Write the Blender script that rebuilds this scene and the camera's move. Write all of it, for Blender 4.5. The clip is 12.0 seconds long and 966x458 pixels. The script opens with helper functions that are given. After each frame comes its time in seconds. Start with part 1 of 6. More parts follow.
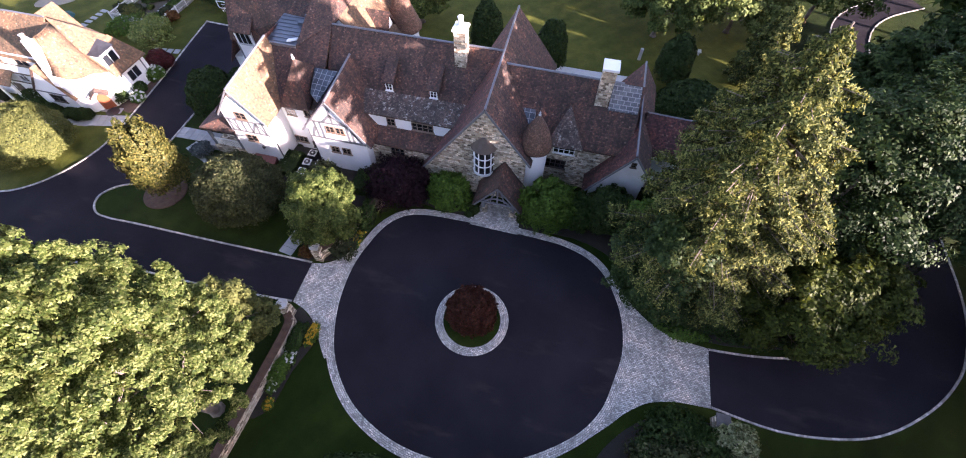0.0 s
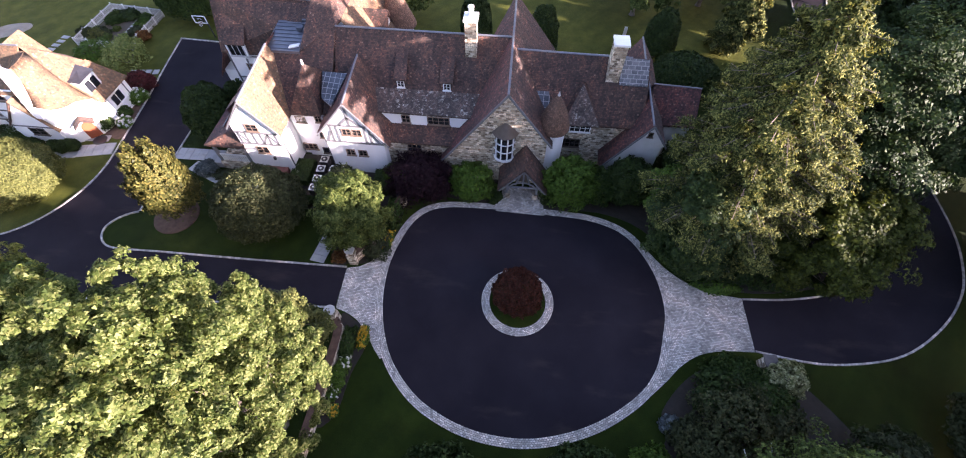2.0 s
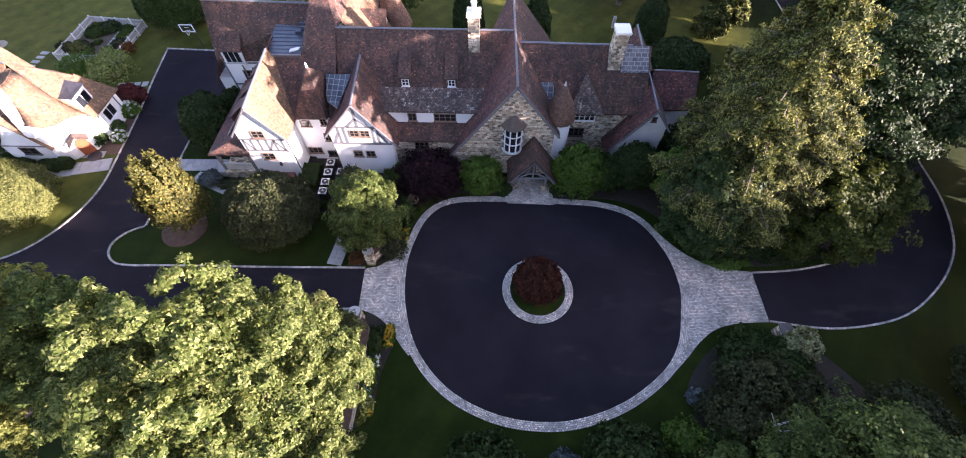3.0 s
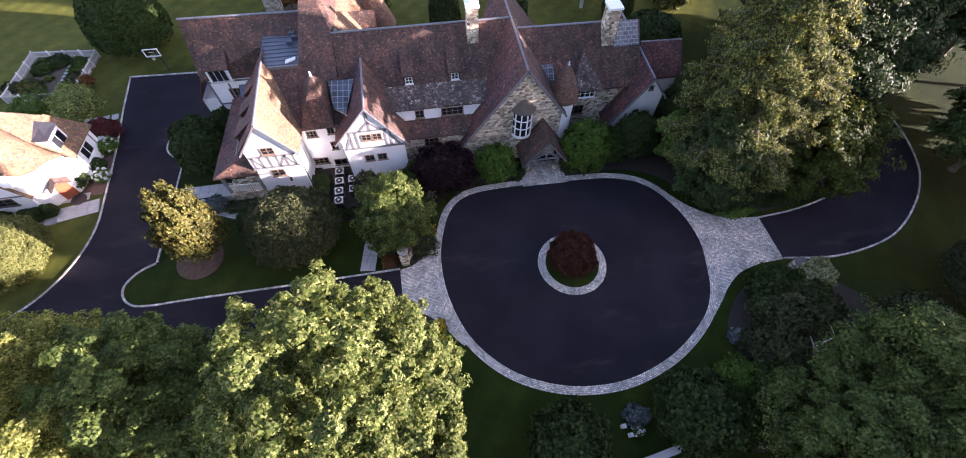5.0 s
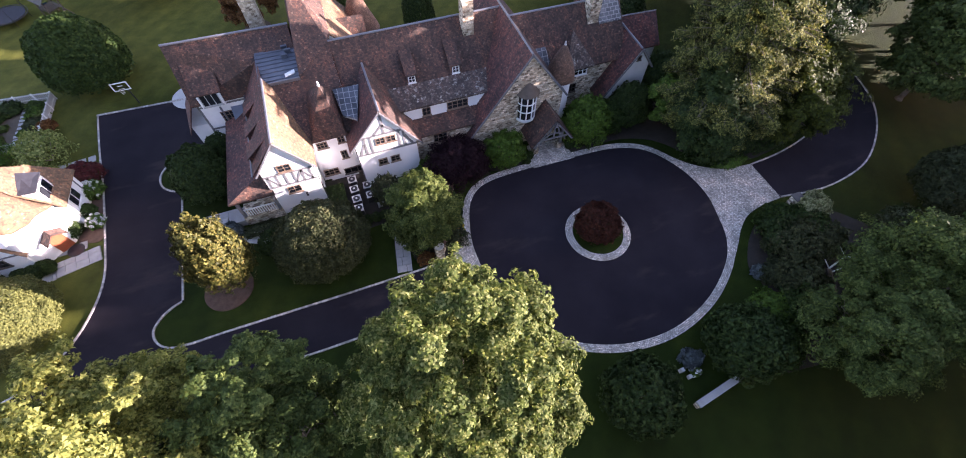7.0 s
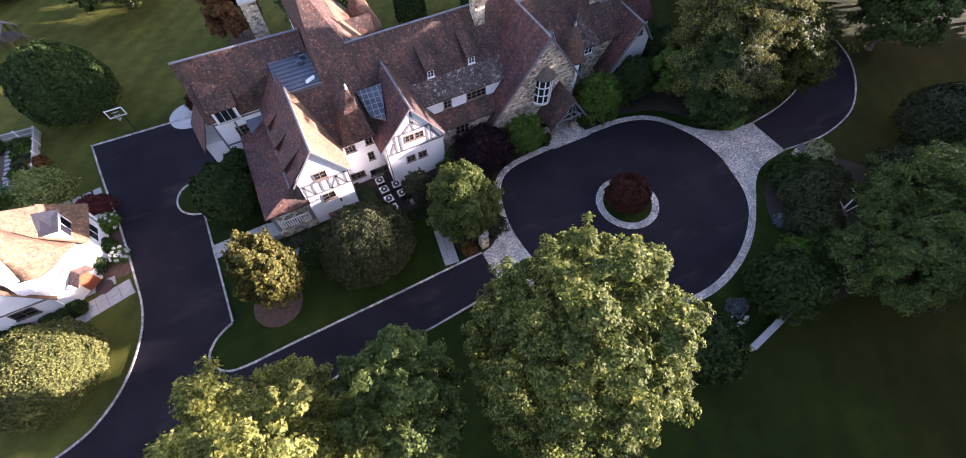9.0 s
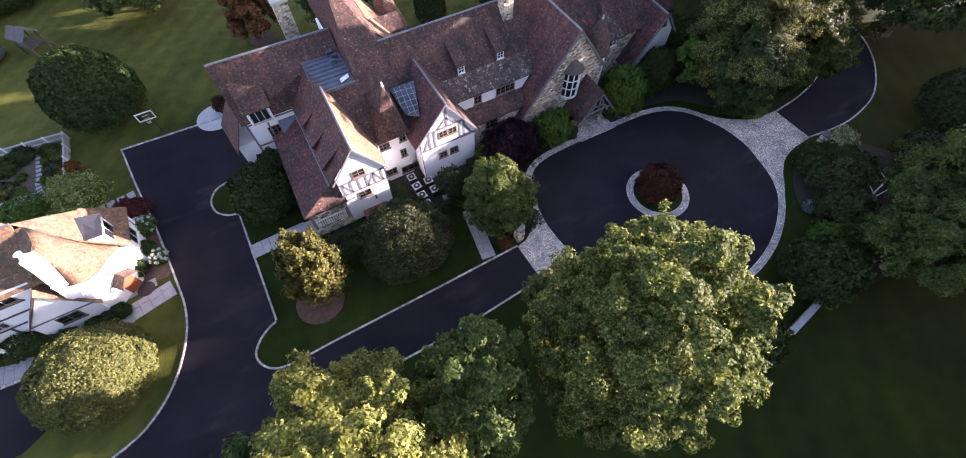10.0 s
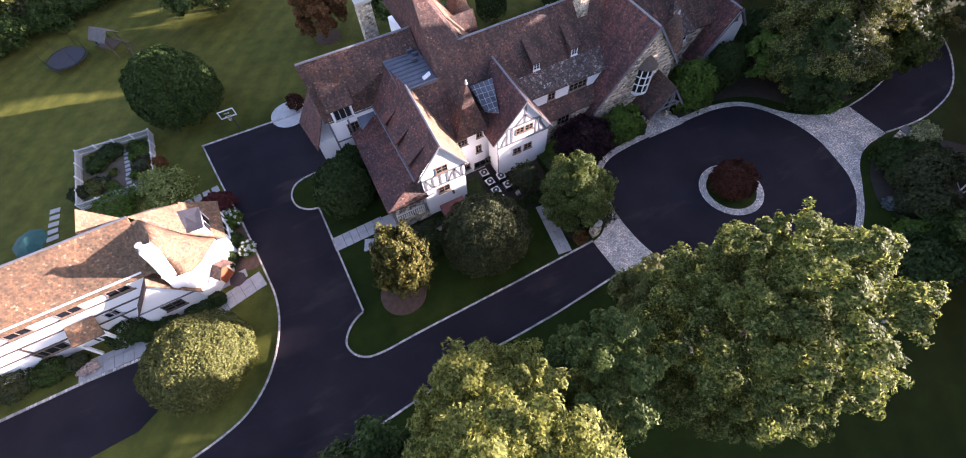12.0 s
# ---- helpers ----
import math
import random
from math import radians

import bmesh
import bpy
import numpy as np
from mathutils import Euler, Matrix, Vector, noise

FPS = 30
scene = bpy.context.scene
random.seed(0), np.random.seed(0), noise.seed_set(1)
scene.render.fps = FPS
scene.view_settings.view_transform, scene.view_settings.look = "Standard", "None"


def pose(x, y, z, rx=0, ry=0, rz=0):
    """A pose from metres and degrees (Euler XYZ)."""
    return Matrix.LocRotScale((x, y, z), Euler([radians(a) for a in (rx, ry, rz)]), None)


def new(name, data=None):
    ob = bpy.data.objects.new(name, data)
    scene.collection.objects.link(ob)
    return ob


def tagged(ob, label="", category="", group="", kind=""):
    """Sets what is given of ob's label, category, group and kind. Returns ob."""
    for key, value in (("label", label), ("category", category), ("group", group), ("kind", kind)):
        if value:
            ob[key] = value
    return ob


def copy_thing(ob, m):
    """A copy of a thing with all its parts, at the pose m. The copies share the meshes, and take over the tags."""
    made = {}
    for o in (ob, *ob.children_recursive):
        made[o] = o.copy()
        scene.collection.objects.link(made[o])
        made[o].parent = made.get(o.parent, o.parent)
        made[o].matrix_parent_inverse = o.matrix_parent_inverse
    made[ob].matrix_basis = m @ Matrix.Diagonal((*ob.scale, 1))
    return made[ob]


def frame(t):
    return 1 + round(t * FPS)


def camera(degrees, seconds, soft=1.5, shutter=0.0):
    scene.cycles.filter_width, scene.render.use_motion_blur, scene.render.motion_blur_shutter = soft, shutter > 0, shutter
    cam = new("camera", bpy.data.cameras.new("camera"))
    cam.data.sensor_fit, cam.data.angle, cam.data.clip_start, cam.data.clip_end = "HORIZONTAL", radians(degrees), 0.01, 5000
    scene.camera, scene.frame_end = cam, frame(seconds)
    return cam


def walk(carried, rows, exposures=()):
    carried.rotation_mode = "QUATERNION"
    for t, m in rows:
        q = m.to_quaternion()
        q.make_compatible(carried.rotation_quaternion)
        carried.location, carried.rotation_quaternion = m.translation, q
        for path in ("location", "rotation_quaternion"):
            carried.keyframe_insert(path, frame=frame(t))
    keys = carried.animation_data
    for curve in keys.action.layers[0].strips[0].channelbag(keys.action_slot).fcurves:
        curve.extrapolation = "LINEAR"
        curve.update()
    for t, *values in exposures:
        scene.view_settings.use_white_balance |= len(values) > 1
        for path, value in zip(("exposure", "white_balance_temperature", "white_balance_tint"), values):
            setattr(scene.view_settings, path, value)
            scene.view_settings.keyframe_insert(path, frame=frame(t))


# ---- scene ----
cam = camera(96.60, 12.0, soft=1.0)
# seconds, eye, viewing direction, up direction
PATH = [
    (0.0, (4.177, -14.325, 38.057), (-0.12234, 0.53542, -0.83568), (-0.20341, 0.81060, 0.54913)),
    (0.5, (2.754, -14.956, 37.831), (-0.10308, 0.53995, -0.83536), (-0.17250, 0.81741, 0.54963)),
    (1.0, (1.247, -15.597, 37.725), (-0.08115, 0.54311, -0.83573), (-0.13821, 0.82426, 0.54908)),
    (1.5, (-0.281, -16.219, 37.738), (-0.06744, 0.54523, -0.83557), (-0.11502, 0.82765, 0.54934)),
    (2.0, (-1.822, -16.857, 37.868), (-0.04894, 0.54596, -0.83638), (-0.08499, 0.83207, 0.54812)),
    (2.5, (-3.385, -17.366, 37.951), (-0.02905, 0.54582, -0.83740), (-0.05336, 0.83571, 0.54657)),
    (3.0, (-5.006, -17.768, 38.015), (-0.00892, 0.54419, -0.83891), (-0.02061, 0.83867, 0.54425)),
    (5.0, (-12.077, -18.607, 38.180), (0.08656, 0.53074, -0.84310), (0.12846, 0.83327, 0.53773)),
    (5.5, (-13.903, -18.715, 38.268), (0.10859, 0.52682, -0.84301), (0.16542, 0.82663, 0.53789)),
    (6.0, (-15.792, -18.725, 38.381), (0.13032, 0.52127, -0.84338), (0.20161, 0.81893, 0.53731)),
    (6.5, (-17.658, -18.654, 38.437), (0.15283, 0.51455, -0.84373), (0.23901, 0.80917, 0.53676)),
    (7.0, (-19.439, -18.406, 38.456), (0.18078, 0.50248, -0.84548), (0.28302, 0.79670, 0.53401)),
    (9.0, (-26.699, -16.508, 38.784), (0.24533, 0.46102, -0.85280), (0.40060, 0.75286, 0.52223)),
    (9.5, (-28.470, -15.856, 38.889), (0.24834, 0.45629, -0.85448), (0.41609, 0.74634, 0.51947)),
    (10.0, (-30.247, -15.123, 39.048), (0.24528, 0.45351, -0.85684), (0.42424, 0.74451, 0.51549)),
    (10.5, (-31.929, -14.333, 39.294), (0.23540, 0.45427, -0.85920), (0.42556, 0.74661, 0.51134)),
    (11.0, (-33.489, -13.626, 39.603), (0.22377, 0.45727, -0.86072), (0.42526, 0.74880, 0.50837)),
    (11.5, (-34.787, -13.033, 39.845), (0.21245, 0.46085, -0.86167), (0.42302, 0.75152, 0.50624)),
    (12.0, (-35.864, -12.509, 39.945), (0.20608, 0.46236, -0.86241), (0.42120, 0.75359, 0.50467)),
]


def camera_pose(eye, ahead, up):
    z = -Vector(ahead).normalized()
    x = Vector(up).cross(z).normalized()
    y = z.cross(x)
    m = Matrix((x, y, z)).transposed().to_4x4()
    m.translation = Vector(eye)
    return m


walk(cam, [(t, camera_pose(e, a, u)) for t, e, a, u in PATH], [(0.0, 2.95, 6400, 38), (12.0, 2.78, 6400, 39)])

from mathutils.geometry import tessellate_polygon

# ---------------------------------------------------------------- world and sun
SUN_TURN, SUN_HEIGHT = -17.5, 10.5  # degrees from east towards south; degrees over the horizon
world = bpy.data.worlds.new("world")
scene.world = world
world.use_nodes = True
wn = world.node_tree.nodes
sky = wn.new("ShaderNodeTexSky")
sky.sky_type = "NISHITA"
sky.sun_disc = False
sky.sun_elevation = radians(SUN_HEIGHT)
sky.sun_rotation = radians(90 - SUN_TURN)
sky.altitude = 100
wn["Background"].inputs["Strength"].default_value = 0.102
world.node_tree.links.new(sky.outputs[0], wn["Background"].inputs["Color"])

sun_data = bpy.data.lights.new("sun", "SUN")
sun_data.energy = 5.0
sun_data.angle = radians(0.6)
sun_data.color = (1.0, 0.93, 0.82)
sun = new("sun", sun_data)
sun_way = Vector((math.cos(radians(SUN_HEIGHT)) * math.cos(radians(SUN_TURN)), math.cos(radians(SUN_HEIGHT)) * math.sin(radians(SUN_TURN)), math.sin(radians(SUN_HEIGHT))))
sun.rotation_euler = (-sun_way).to_track_quat("-Z", "Y").to_euler()


# ---------------------------------------------------------------- materials
def nodes_of(name):
    m = bpy.data.materials.new(name)
    m.use_nodes = True
    return m, m.node_tree.nodes, m.node_tree.links, m.node_tree.nodes["Principled BSDF"]


def ramp(nodes, links, source, stops):
    r = nodes.new("ShaderNodeValToRGB")
    e = r.color_ramp.elements
    while len(e) < len(stops):
        e.new(0.5)
    for el, (p, c) in zip(e, stops):
        el.position, el.color = p, (*c, 1)
    links.new(source, r.inputs[0])
    return r.outputs[0]


def noise_of(nodes, links, scale, coord, detail=4.0, rough=0.6):
    n = nodes.new("ShaderNodeTexNoise")
    n.inputs["Scale"].default_value = scale
    n.inputs["Detail"].default_value = detail
    n.inputs["Roughness"].default_value = rough
    links.new(coord, n.inputs["Vector"])
    return n.outputs["Fac"]


def mix(nodes, links, fac, a, b, mode="MIX"):
    m = nodes.new("ShaderNodeMix")
    m.data_type, m.blend_type = "RGBA", mode
    for sock, v in ((m.inputs[0], fac), (m.inputs[6], a), (m.inputs[7], b)):
        if isinstance(v, (int, float)):
            sock.default_value = v
        elif isinstance(v, tuple):
            sock.default_value = (*v, 1)
        else:
            links.new(v, sock)
    return m.outputs[2]


def bump_of(nodes, links, bsdf, height, strength, distance):
    b = nodes.new("ShaderNodeBump")
    b.inputs["Strength"].default_value, b.inputs["Distance"].default_value = strength, distance
    links.new(height, b.inputs["Height"])
    links.new(b.outputs[0], bsdf.inputs["Normal"])


def plain(name, dark, light, rough=0.8, scale=3.0, fine=40.0, bump=0.15, metal=0.0, spec=0.5):
    """A surface whose colour wanders between two tones at two scales."""
    m, n, l, b = nodes_of(name)
    g = n.new("ShaderNodeNewGeometry").outputs["Position"]
    big, small = noise_of(n, l, scale, g), noise_of(n, l, fine, g)
    c = mix(n, l, 0.35, ramp(n, l, big, [(0.3, dark), (0.7, light)]), ramp(n, l, small, [(0.3, dark), (0.7, light)]))
    l.new(c, b.inputs["Base Color"])
    b.inputs["Roughness"].default_value, b.inputs["Metallic"].default_value = rough, metal
    b.inputs["Specular IOR Level"].default_value = spec
    if bump:
        bump_of(n, l, b, small, bump, 0.02)
    return m


def coursed(name, width, height, mortar, tones, gap_colour, rough=0.85, patch=None, bump=0.5, depth=0.03, offset=0.5, wobble=0.0, gap=0.02, speck=0.35, streaks=0.0):
    """Tiles, stones or setts laid in courses on the metre UVs, each with a tone of its own."""
    m, n, l, b = nodes_of(name)
    uv = n.new("ShaderNodeTexCoord").outputs["UV"]
    geo = n.new("ShaderNodeNewGeometry").outputs["Position"]
    vec = uv
    if wobble:
        w = n.new("ShaderNodeTexNoise")
        w.inputs["Scale"].default_value, w.inputs["Detail"].default_value = 1.3 / width, 2
        l.new(uv, w.inputs["Vector"])
        add = n.new("ShaderNodeVectorMath")
        add.operation = "MULTIPLY_ADD"
        l.new(w.outputs["Color"], add.inputs[0])
        add.inputs[1].default_value = (wobble, wobble, 0)
        l.new(uv, add.inputs[2])
        vec = add.outputs[0]
    br = n.new("ShaderNodeTexBrick")
    br.offset = offset
    br.inputs["Scale"].default_value = 1.0
    br.inputs["Brick Width"].default_value = width
    br.inputs["Row Height"].default_value = height
    br.inputs["Mortar Size"].default_value = gap
    br.inputs["Mortar Smooth"].default_value = 0.3
    br.inputs["Color1"].default_value, br.inputs["Color2"].default_value, br.inputs["Mortar"].default_value = (0, 0, 0, 1), (1, 1, 1, 1), (0.5, 0.5, 0.5, 1)
    l.new(vec, br.inputs["Vector"])
    sep = n.new("ShaderNodeSeparateColor")
    l.new(br.outputs["Color"], sep.inputs[0])
    tone = ramp(n, l, sep.outputs[0], tones)
    fine = noise_of(n, l, 4.5, geo, 7.0, 0.75)
    broad = noise_of(n, l, 0.45, geo, 5.0, 0.65)
    tone = mix(n, l, speck, tone, ramp(n, l, fine, [(0.35, (0.35, 0.35, 0.35)), (0.65, (1.6, 1.6, 1.6))]), "MULTIPLY")
    tone = mix(n, l, 0.75, tone, ramp(n, l, broad, [(0.33, (0.45, 0.48, 0.47)), (0.5, (1.0, 1.0, 1.0)), (0.68, (1.65, 1.45, 1.33))]), "MULTIPLY")
    if streaks:
        down = n.new("ShaderNodeMapping")
        down.inputs["Scale"].default_value = (1.5, 0.28, 1)
        l.new(uv, down.inputs["Vector"])
        run = noise_of(n, l, 1.0, down.outputs[0], 6.0, 0.7)
        tone = mix(n, l, streaks, tone, ramp(n, l, run, [(0.36, (0.45, 0.5, 0.46)), (0.5, (1.0, 1.0, 1.0)), (0.66, (1.55, 1.15, 0.95))]), "MULTIPLY")
    if patch:
        colour, low, high, scale = patch
        spots = ramp(n, l, noise_of(n, l, scale, geo, 7.0, 0.75), [(low, (0, 0, 0)), (high, (1, 1, 1))])
        tone = mix(n, l, spots, tone, colour)
    tone = mix(n, l, br.outputs["Fac"], tone, gap_colour)
    l.new(tone, b.inputs["Base Color"])
    b.inputs["Roughness"].default_value = rough
    h = n.new("ShaderNodeMath")
    h.operation = "SUBTRACT"
    h.inputs[0].default_value = 1.0
    l.new(br.outputs["Fac"], h.inputs[1])
    h2 = n.new("ShaderNodeMath")
    h2.operation = "MULTIPLY_ADD"
    l.new(sep.outputs[0], h2.inputs[0])
    h2.inputs[1].default_value = 0.6
    l.new(h.outputs[0], h2.inputs[2])
    bump_of(n, l, b, h2.outputs[0], bump, depth)
    return m


def leafy(name, dark, mid, light, gloss=0.45, through_light=0.25):
    """Leaves: every leaf has a tone of its own, and lets some light through."""
    m, n, l, b = nodes_of(name)
    g = n.new("ShaderNodeNewGeometry")
    c = ramp(n, l, g.outputs["Random Per Island"], [(0.0, dark), (0.55, mid), (1.0, light)])
    c = mix(n, l, 0.4, c, ramp(n, l, noise_of(n, l, 0.9, g.outputs["Position"], 3.0), [(0.3, (0.55, 0.6, 0.6)), (0.7, (1.35, 1.3, 1.2))]), "MULTIPLY")
    l.new(c, b.inputs["Base Color"])
    b.inputs["Roughness"].default_value = gloss
    b.inputs["Specular IOR Level"].default_value = 0.12
    tr = n.new("ShaderNodeBsdfTranslucent")
    l.new(mix(n, l, 1.0, c, (1.3, 1.22, 0.92), "MULTIPLY"), tr.inputs[0])
    ms = n.new("ShaderNodeMixShader")
    ms.inputs[0].default_value = through_light
    l.new(b.outputs[0], ms.inputs[1])
    l.new(tr.outputs[0], ms.inputs[2])
    l.new(ms.outputs[0], n["Material Output"].inputs[0])
    return m


TILE = coursed("clay_roof_tiles", 0.20, 0.17, 0, [(0.0, (0.042, 0.025, 0.020)), (0.45, (0.080, 0.044, 0.032)), (0.84, (0.108, 0.057, 0.041)), (0.96, (0.150, 0.066, 0.044)), (1.0, (0.20, 0.13, 0.095))],
               (0.028, 0.019, 0.016), 0.8, patch=((0.20, 0.16, 0.13), 0.68, 0.84, 2.6), bump=0.9, depth=0.03, gap=0.012, speck=0.45, streaks=0.75)
TILE_RED = coursed("red_clay_roof_tiles", 0.20, 0.17, 0, [(0.0, (0.048, 0.022, 0.020)), (0.45, (0.094, 0.038, 0.033)), (0.84, (0.128, 0.049, 0.040)), (0.96, (0.175, 0.060, 0.045)), (1.0, (0.20, 0.12, 0.095))],
                   (0.028, 0.018, 0.017), 0.8, patch=((0.18, 0.13, 0.115), 0.68, 0.84, 2.6), bump=0.9, depth=0.03, gap=0.012, speck=0.45, streaks=0.75)
TILE_LICHEN = coursed("lichened_clay_roof_tiles", 0.20, 0.17, 0, [(0.0, (0.060, 0.043, 0.036)), (0.5, (0.095, 0.066, 0.054)), (0.85, (0.125, 0.088, 0.072)), (1.0, (0.22, 0.17, 0.14))],
                      (0.03, 0.022, 0.02), 0.8, patch=((0.42, 0.39, 0.33), 0.555, 0.62, 1.9), bump=0.9, depth=0.03, gap=0.012, speck=0.45, streaks=0.6)
# the cottage's own tiles; on two manor slopes a paler stand-in for sunlight
TILE_WARM_LIT = coursed("warm_and_sunlit_clay_roof_tiles", 0.20, 0.17, 0, [(0.0, (0.095, 0.058, 0.034)), (0.5, (0.145, 0.090, 0.048)), (0.85, (0.185, 0.112, 0.058)), (0.95, (0.23, 0.10, 0.048)), (1.0, (0.27, 0.20, 0.13))],
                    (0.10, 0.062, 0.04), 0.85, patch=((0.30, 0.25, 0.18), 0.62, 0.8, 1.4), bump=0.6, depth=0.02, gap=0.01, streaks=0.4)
STONE = coursed("fieldstone", 0.40, 0.25, 0, [(0.0, (0.10, 0.075, 0.05)), (0.22, (0.28, 0.215, 0.145)), (0.5, (0.50, 0.425, 0.31)), (0.8, (0.69, 0.61, 0.475)), (0.92, (0.76, 0.69, 0.56)), (1.0, (0.26, 0.16, 0.095))],
                (0.36, 0.31, 0.235), 0.9, bump=1.0, depth=0.06, wobble=0.28, gap=0.03, speck=0.35)
TILE_BROWN = coursed("brown_cone_tiles", 0.16, 0.15, 0, [(0.0, (0.12, 0.062, 0.038)), (0.5, (0.18, 0.095, 0.058)), (1.0, (0.25, 0.14, 0.09))], (0.05, 0.033, 0.026), 0.8, bump=0.8, depth=0.03, gap=0.012)
SETT = coursed("granite_setts", 0.22, 0.15, 0, [(0.0, (0.29, 0.262, 0.228)), (0.4, (0.47, 0.425, 0.372)), (0.8, (0.59, 0.54, 0.475)), (1.0, (0.76, 0.71, 0.63))],
               (0.17, 0.153, 0.135), 0.85, bump=0.7, depth=0.02, wobble=0.03, gap=0.018)
KERB = coursed("granite_kerb_blocks", 0.32, 0.4, 0, [(0.0, (0.30, 0.275, 0.245)), (0.6, (0.44, 0.41, 0.37)), (1.0, (0.56, 0.525, 0.48))], (0.16, 0.145, 0.13), 0.85, bump=0.5, gap=0.02)
GLAZED = coursed("leaded_roof_glass", 0.55, 0.62, 0, [(0.0, (0.035, 0.043, 0.055)), (1.0, (0.075, 0.088, 0.105))], (0.30, 0.30, 0.30), 0.35, bump=0.2, gap=0.03, offset=0.0, speck=0.1)
SLATE_GRID = coursed("slate_panels", 0.62, 0.42, 0, [(0.0, (0.075, 0.085, 0.095)), (1.0, (0.15, 0.16, 0.17))], (0.30, 0.30, 0.30), 0.5, bump=0.3, gap=0.035)
STUCCO = plain("white_stucco", (0.76, 0.755, 0.74), (0.86, 0.855, 0.84), 0.9, 0.8, 14.0, 0.25)
CLAPBOARD = plain("grey_white_boards", (0.52, 0.52, 0.51), (0.64, 0.64, 0.63), 0.8, 1.2, 20.0, 0.2)
TIMBER = plain("weathered_grey_timber", (0.115, 0.115, 0.122), (0.175, 0.175, 0.182), 0.85, 2.0, 25.0, 0.3)
PLANK = plain("grey_brown_planks", (0.085, 0.072, 0.065), (0.14, 0.125, 0.115), 0.85, 2.0, 25.0, 0.3)
TIMBER_DARK = plain("dark_stained_timber", (0.055, 0.04, 0.03), (0.10, 0.075, 0.055), 0.7, 2.0, 25.0, 0.3)
WINDOW_WOOD = plain("brown_window_wood", (0.15, 0.10, 0.07), (0.24, 0.17, 0.12), 0.6, 3.0, 30.0, 0.1)
WHITE_PAINT = plain("white_paint", (0.70, 0.70, 0.68), (0.80, 0.80, 0.78), 0.5, 2.0, 20.0, 0.05)
GREY_PAINT = plain("grey_paint", (0.35, 0.35, 0.34), (0.46, 0.46, 0.44), 0.6, 2.0, 20.0, 0.05)
DOOR_RED = plain("red_brown_door_wood", (0.20, 0.05, 0.022), (0.34, 0.09, 0.035), 0.45, 4.0, 30.0, 0.1)
LEAD = plain("lead_ridge_metal", (0.13, 0.135, 0.15), (0.22, 0.225, 0.24), 0.5, 2.0, 20.0, 0.1, 0.6)
METAL_ROOF = plain("blue_grey_metal_roof", (0.085, 0.095, 0.115), (0.14, 0.155, 0.18), 0.42, 0.8, 10.0, 0.05, 0.5)
COPPER_RED = plain("red_bronze_metal", (0.13, 0.04, 0.03), (0.22, 0.08, 0.06), 0.45, 2.0, 20.0, 0.05, 0.4)
BLACK_METAL = plain("black_metal", (0.02, 0.02, 0.022), (0.045, 0.045, 0.05), 0.45, 3.0, 20.0, 0.05, 0.3)
PALE_METAL = plain("pale_grey_enamel", (0.42, 0.42, 0.41), (0.55, 0.55, 0.53), 0.45, 3.0, 20.0, 0.05, 0.1)
BARK = plain("grey_brown_bark", (0.09, 0.065, 0.05), (0.22, 0.18, 0.15), 0.95, 2.0, 14.0, 0.8)
MULCH = plain("brown_bark_mulch", (0.050, 0.026, 0.016), (0.115, 0.066, 0.042), 0.95, 2.0, 9.0, 0.9)
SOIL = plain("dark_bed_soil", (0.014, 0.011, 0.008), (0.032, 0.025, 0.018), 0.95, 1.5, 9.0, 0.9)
FLAG = plain("bluestone_flag", (0.26, 0.255, 0.245), (0.39, 0.38, 0.36), 0.8, 1.1, 12.0, 0.2)
CONCRETE = plain("pale_limestone", (0.36, 0.35, 0.33), (0.5, 0.49, 0.46), 0.85, 1.5, 15.0, 0.2)
GRAVEL = plain("warm_pale_gravel", (0.20, 0.165, 0.125), (0.32, 0.27, 0.21), 0.95, 0.8, 9.0, 0.5)
GARDEN_SOIL = plain("dry_garden_soil", (0.055, 0.042, 0.028), (0.11, 0.088, 0.060), 0.95, 0.8, 9.0, 0.6)
TRAMP = plain("black_mat", (0.02, 0.02, 0.024), (0.04, 0.04, 0.05), 0.7, 2.0, 20.0, 0.05)
TEAL = plain("teal_canvas", (0.006, 0.055, 0.048), (0.014, 0.085, 0.075), 0.8, 2.0, 20.0, 0.05)
BLUE = plain("blue_plastic", (0.01, 0.05, 0.10), (0.02, 0.09, 0.16), 0.4, 2.0, 20.0, 0.02)
TERRACOTTA = plain("terracotta", (0.28, 0.13, 0.07), (0.4, 0.2, 0.11), 0.8, 3.0, 20.0, 0.1)


def make_glass():
    m, n, l, b = nodes_of("dark_window_glass")
    b.inputs["Base Color"].default_value = (0.018, 0.02, 0.024, 1)
    b.inputs["Roughness"].default_value = 0.06
    b.inputs["Specular IOR Level"].default_value = 0.6
    return m


GLASS = make_glass()


def make_clear():
    m, n, l, b = nodes_of("clear_acrylic")
    b.inputs["Base Color"].default_value = (0.9, 0.95, 0.95, 1)
    b.inputs["Roughness"].default_value = 0.03
    b.inputs["Transmission Weight"].default_value = 1.0
    b.inputs["IOR"].default_value = 1.1
    return m


CLEAR = make_clear()


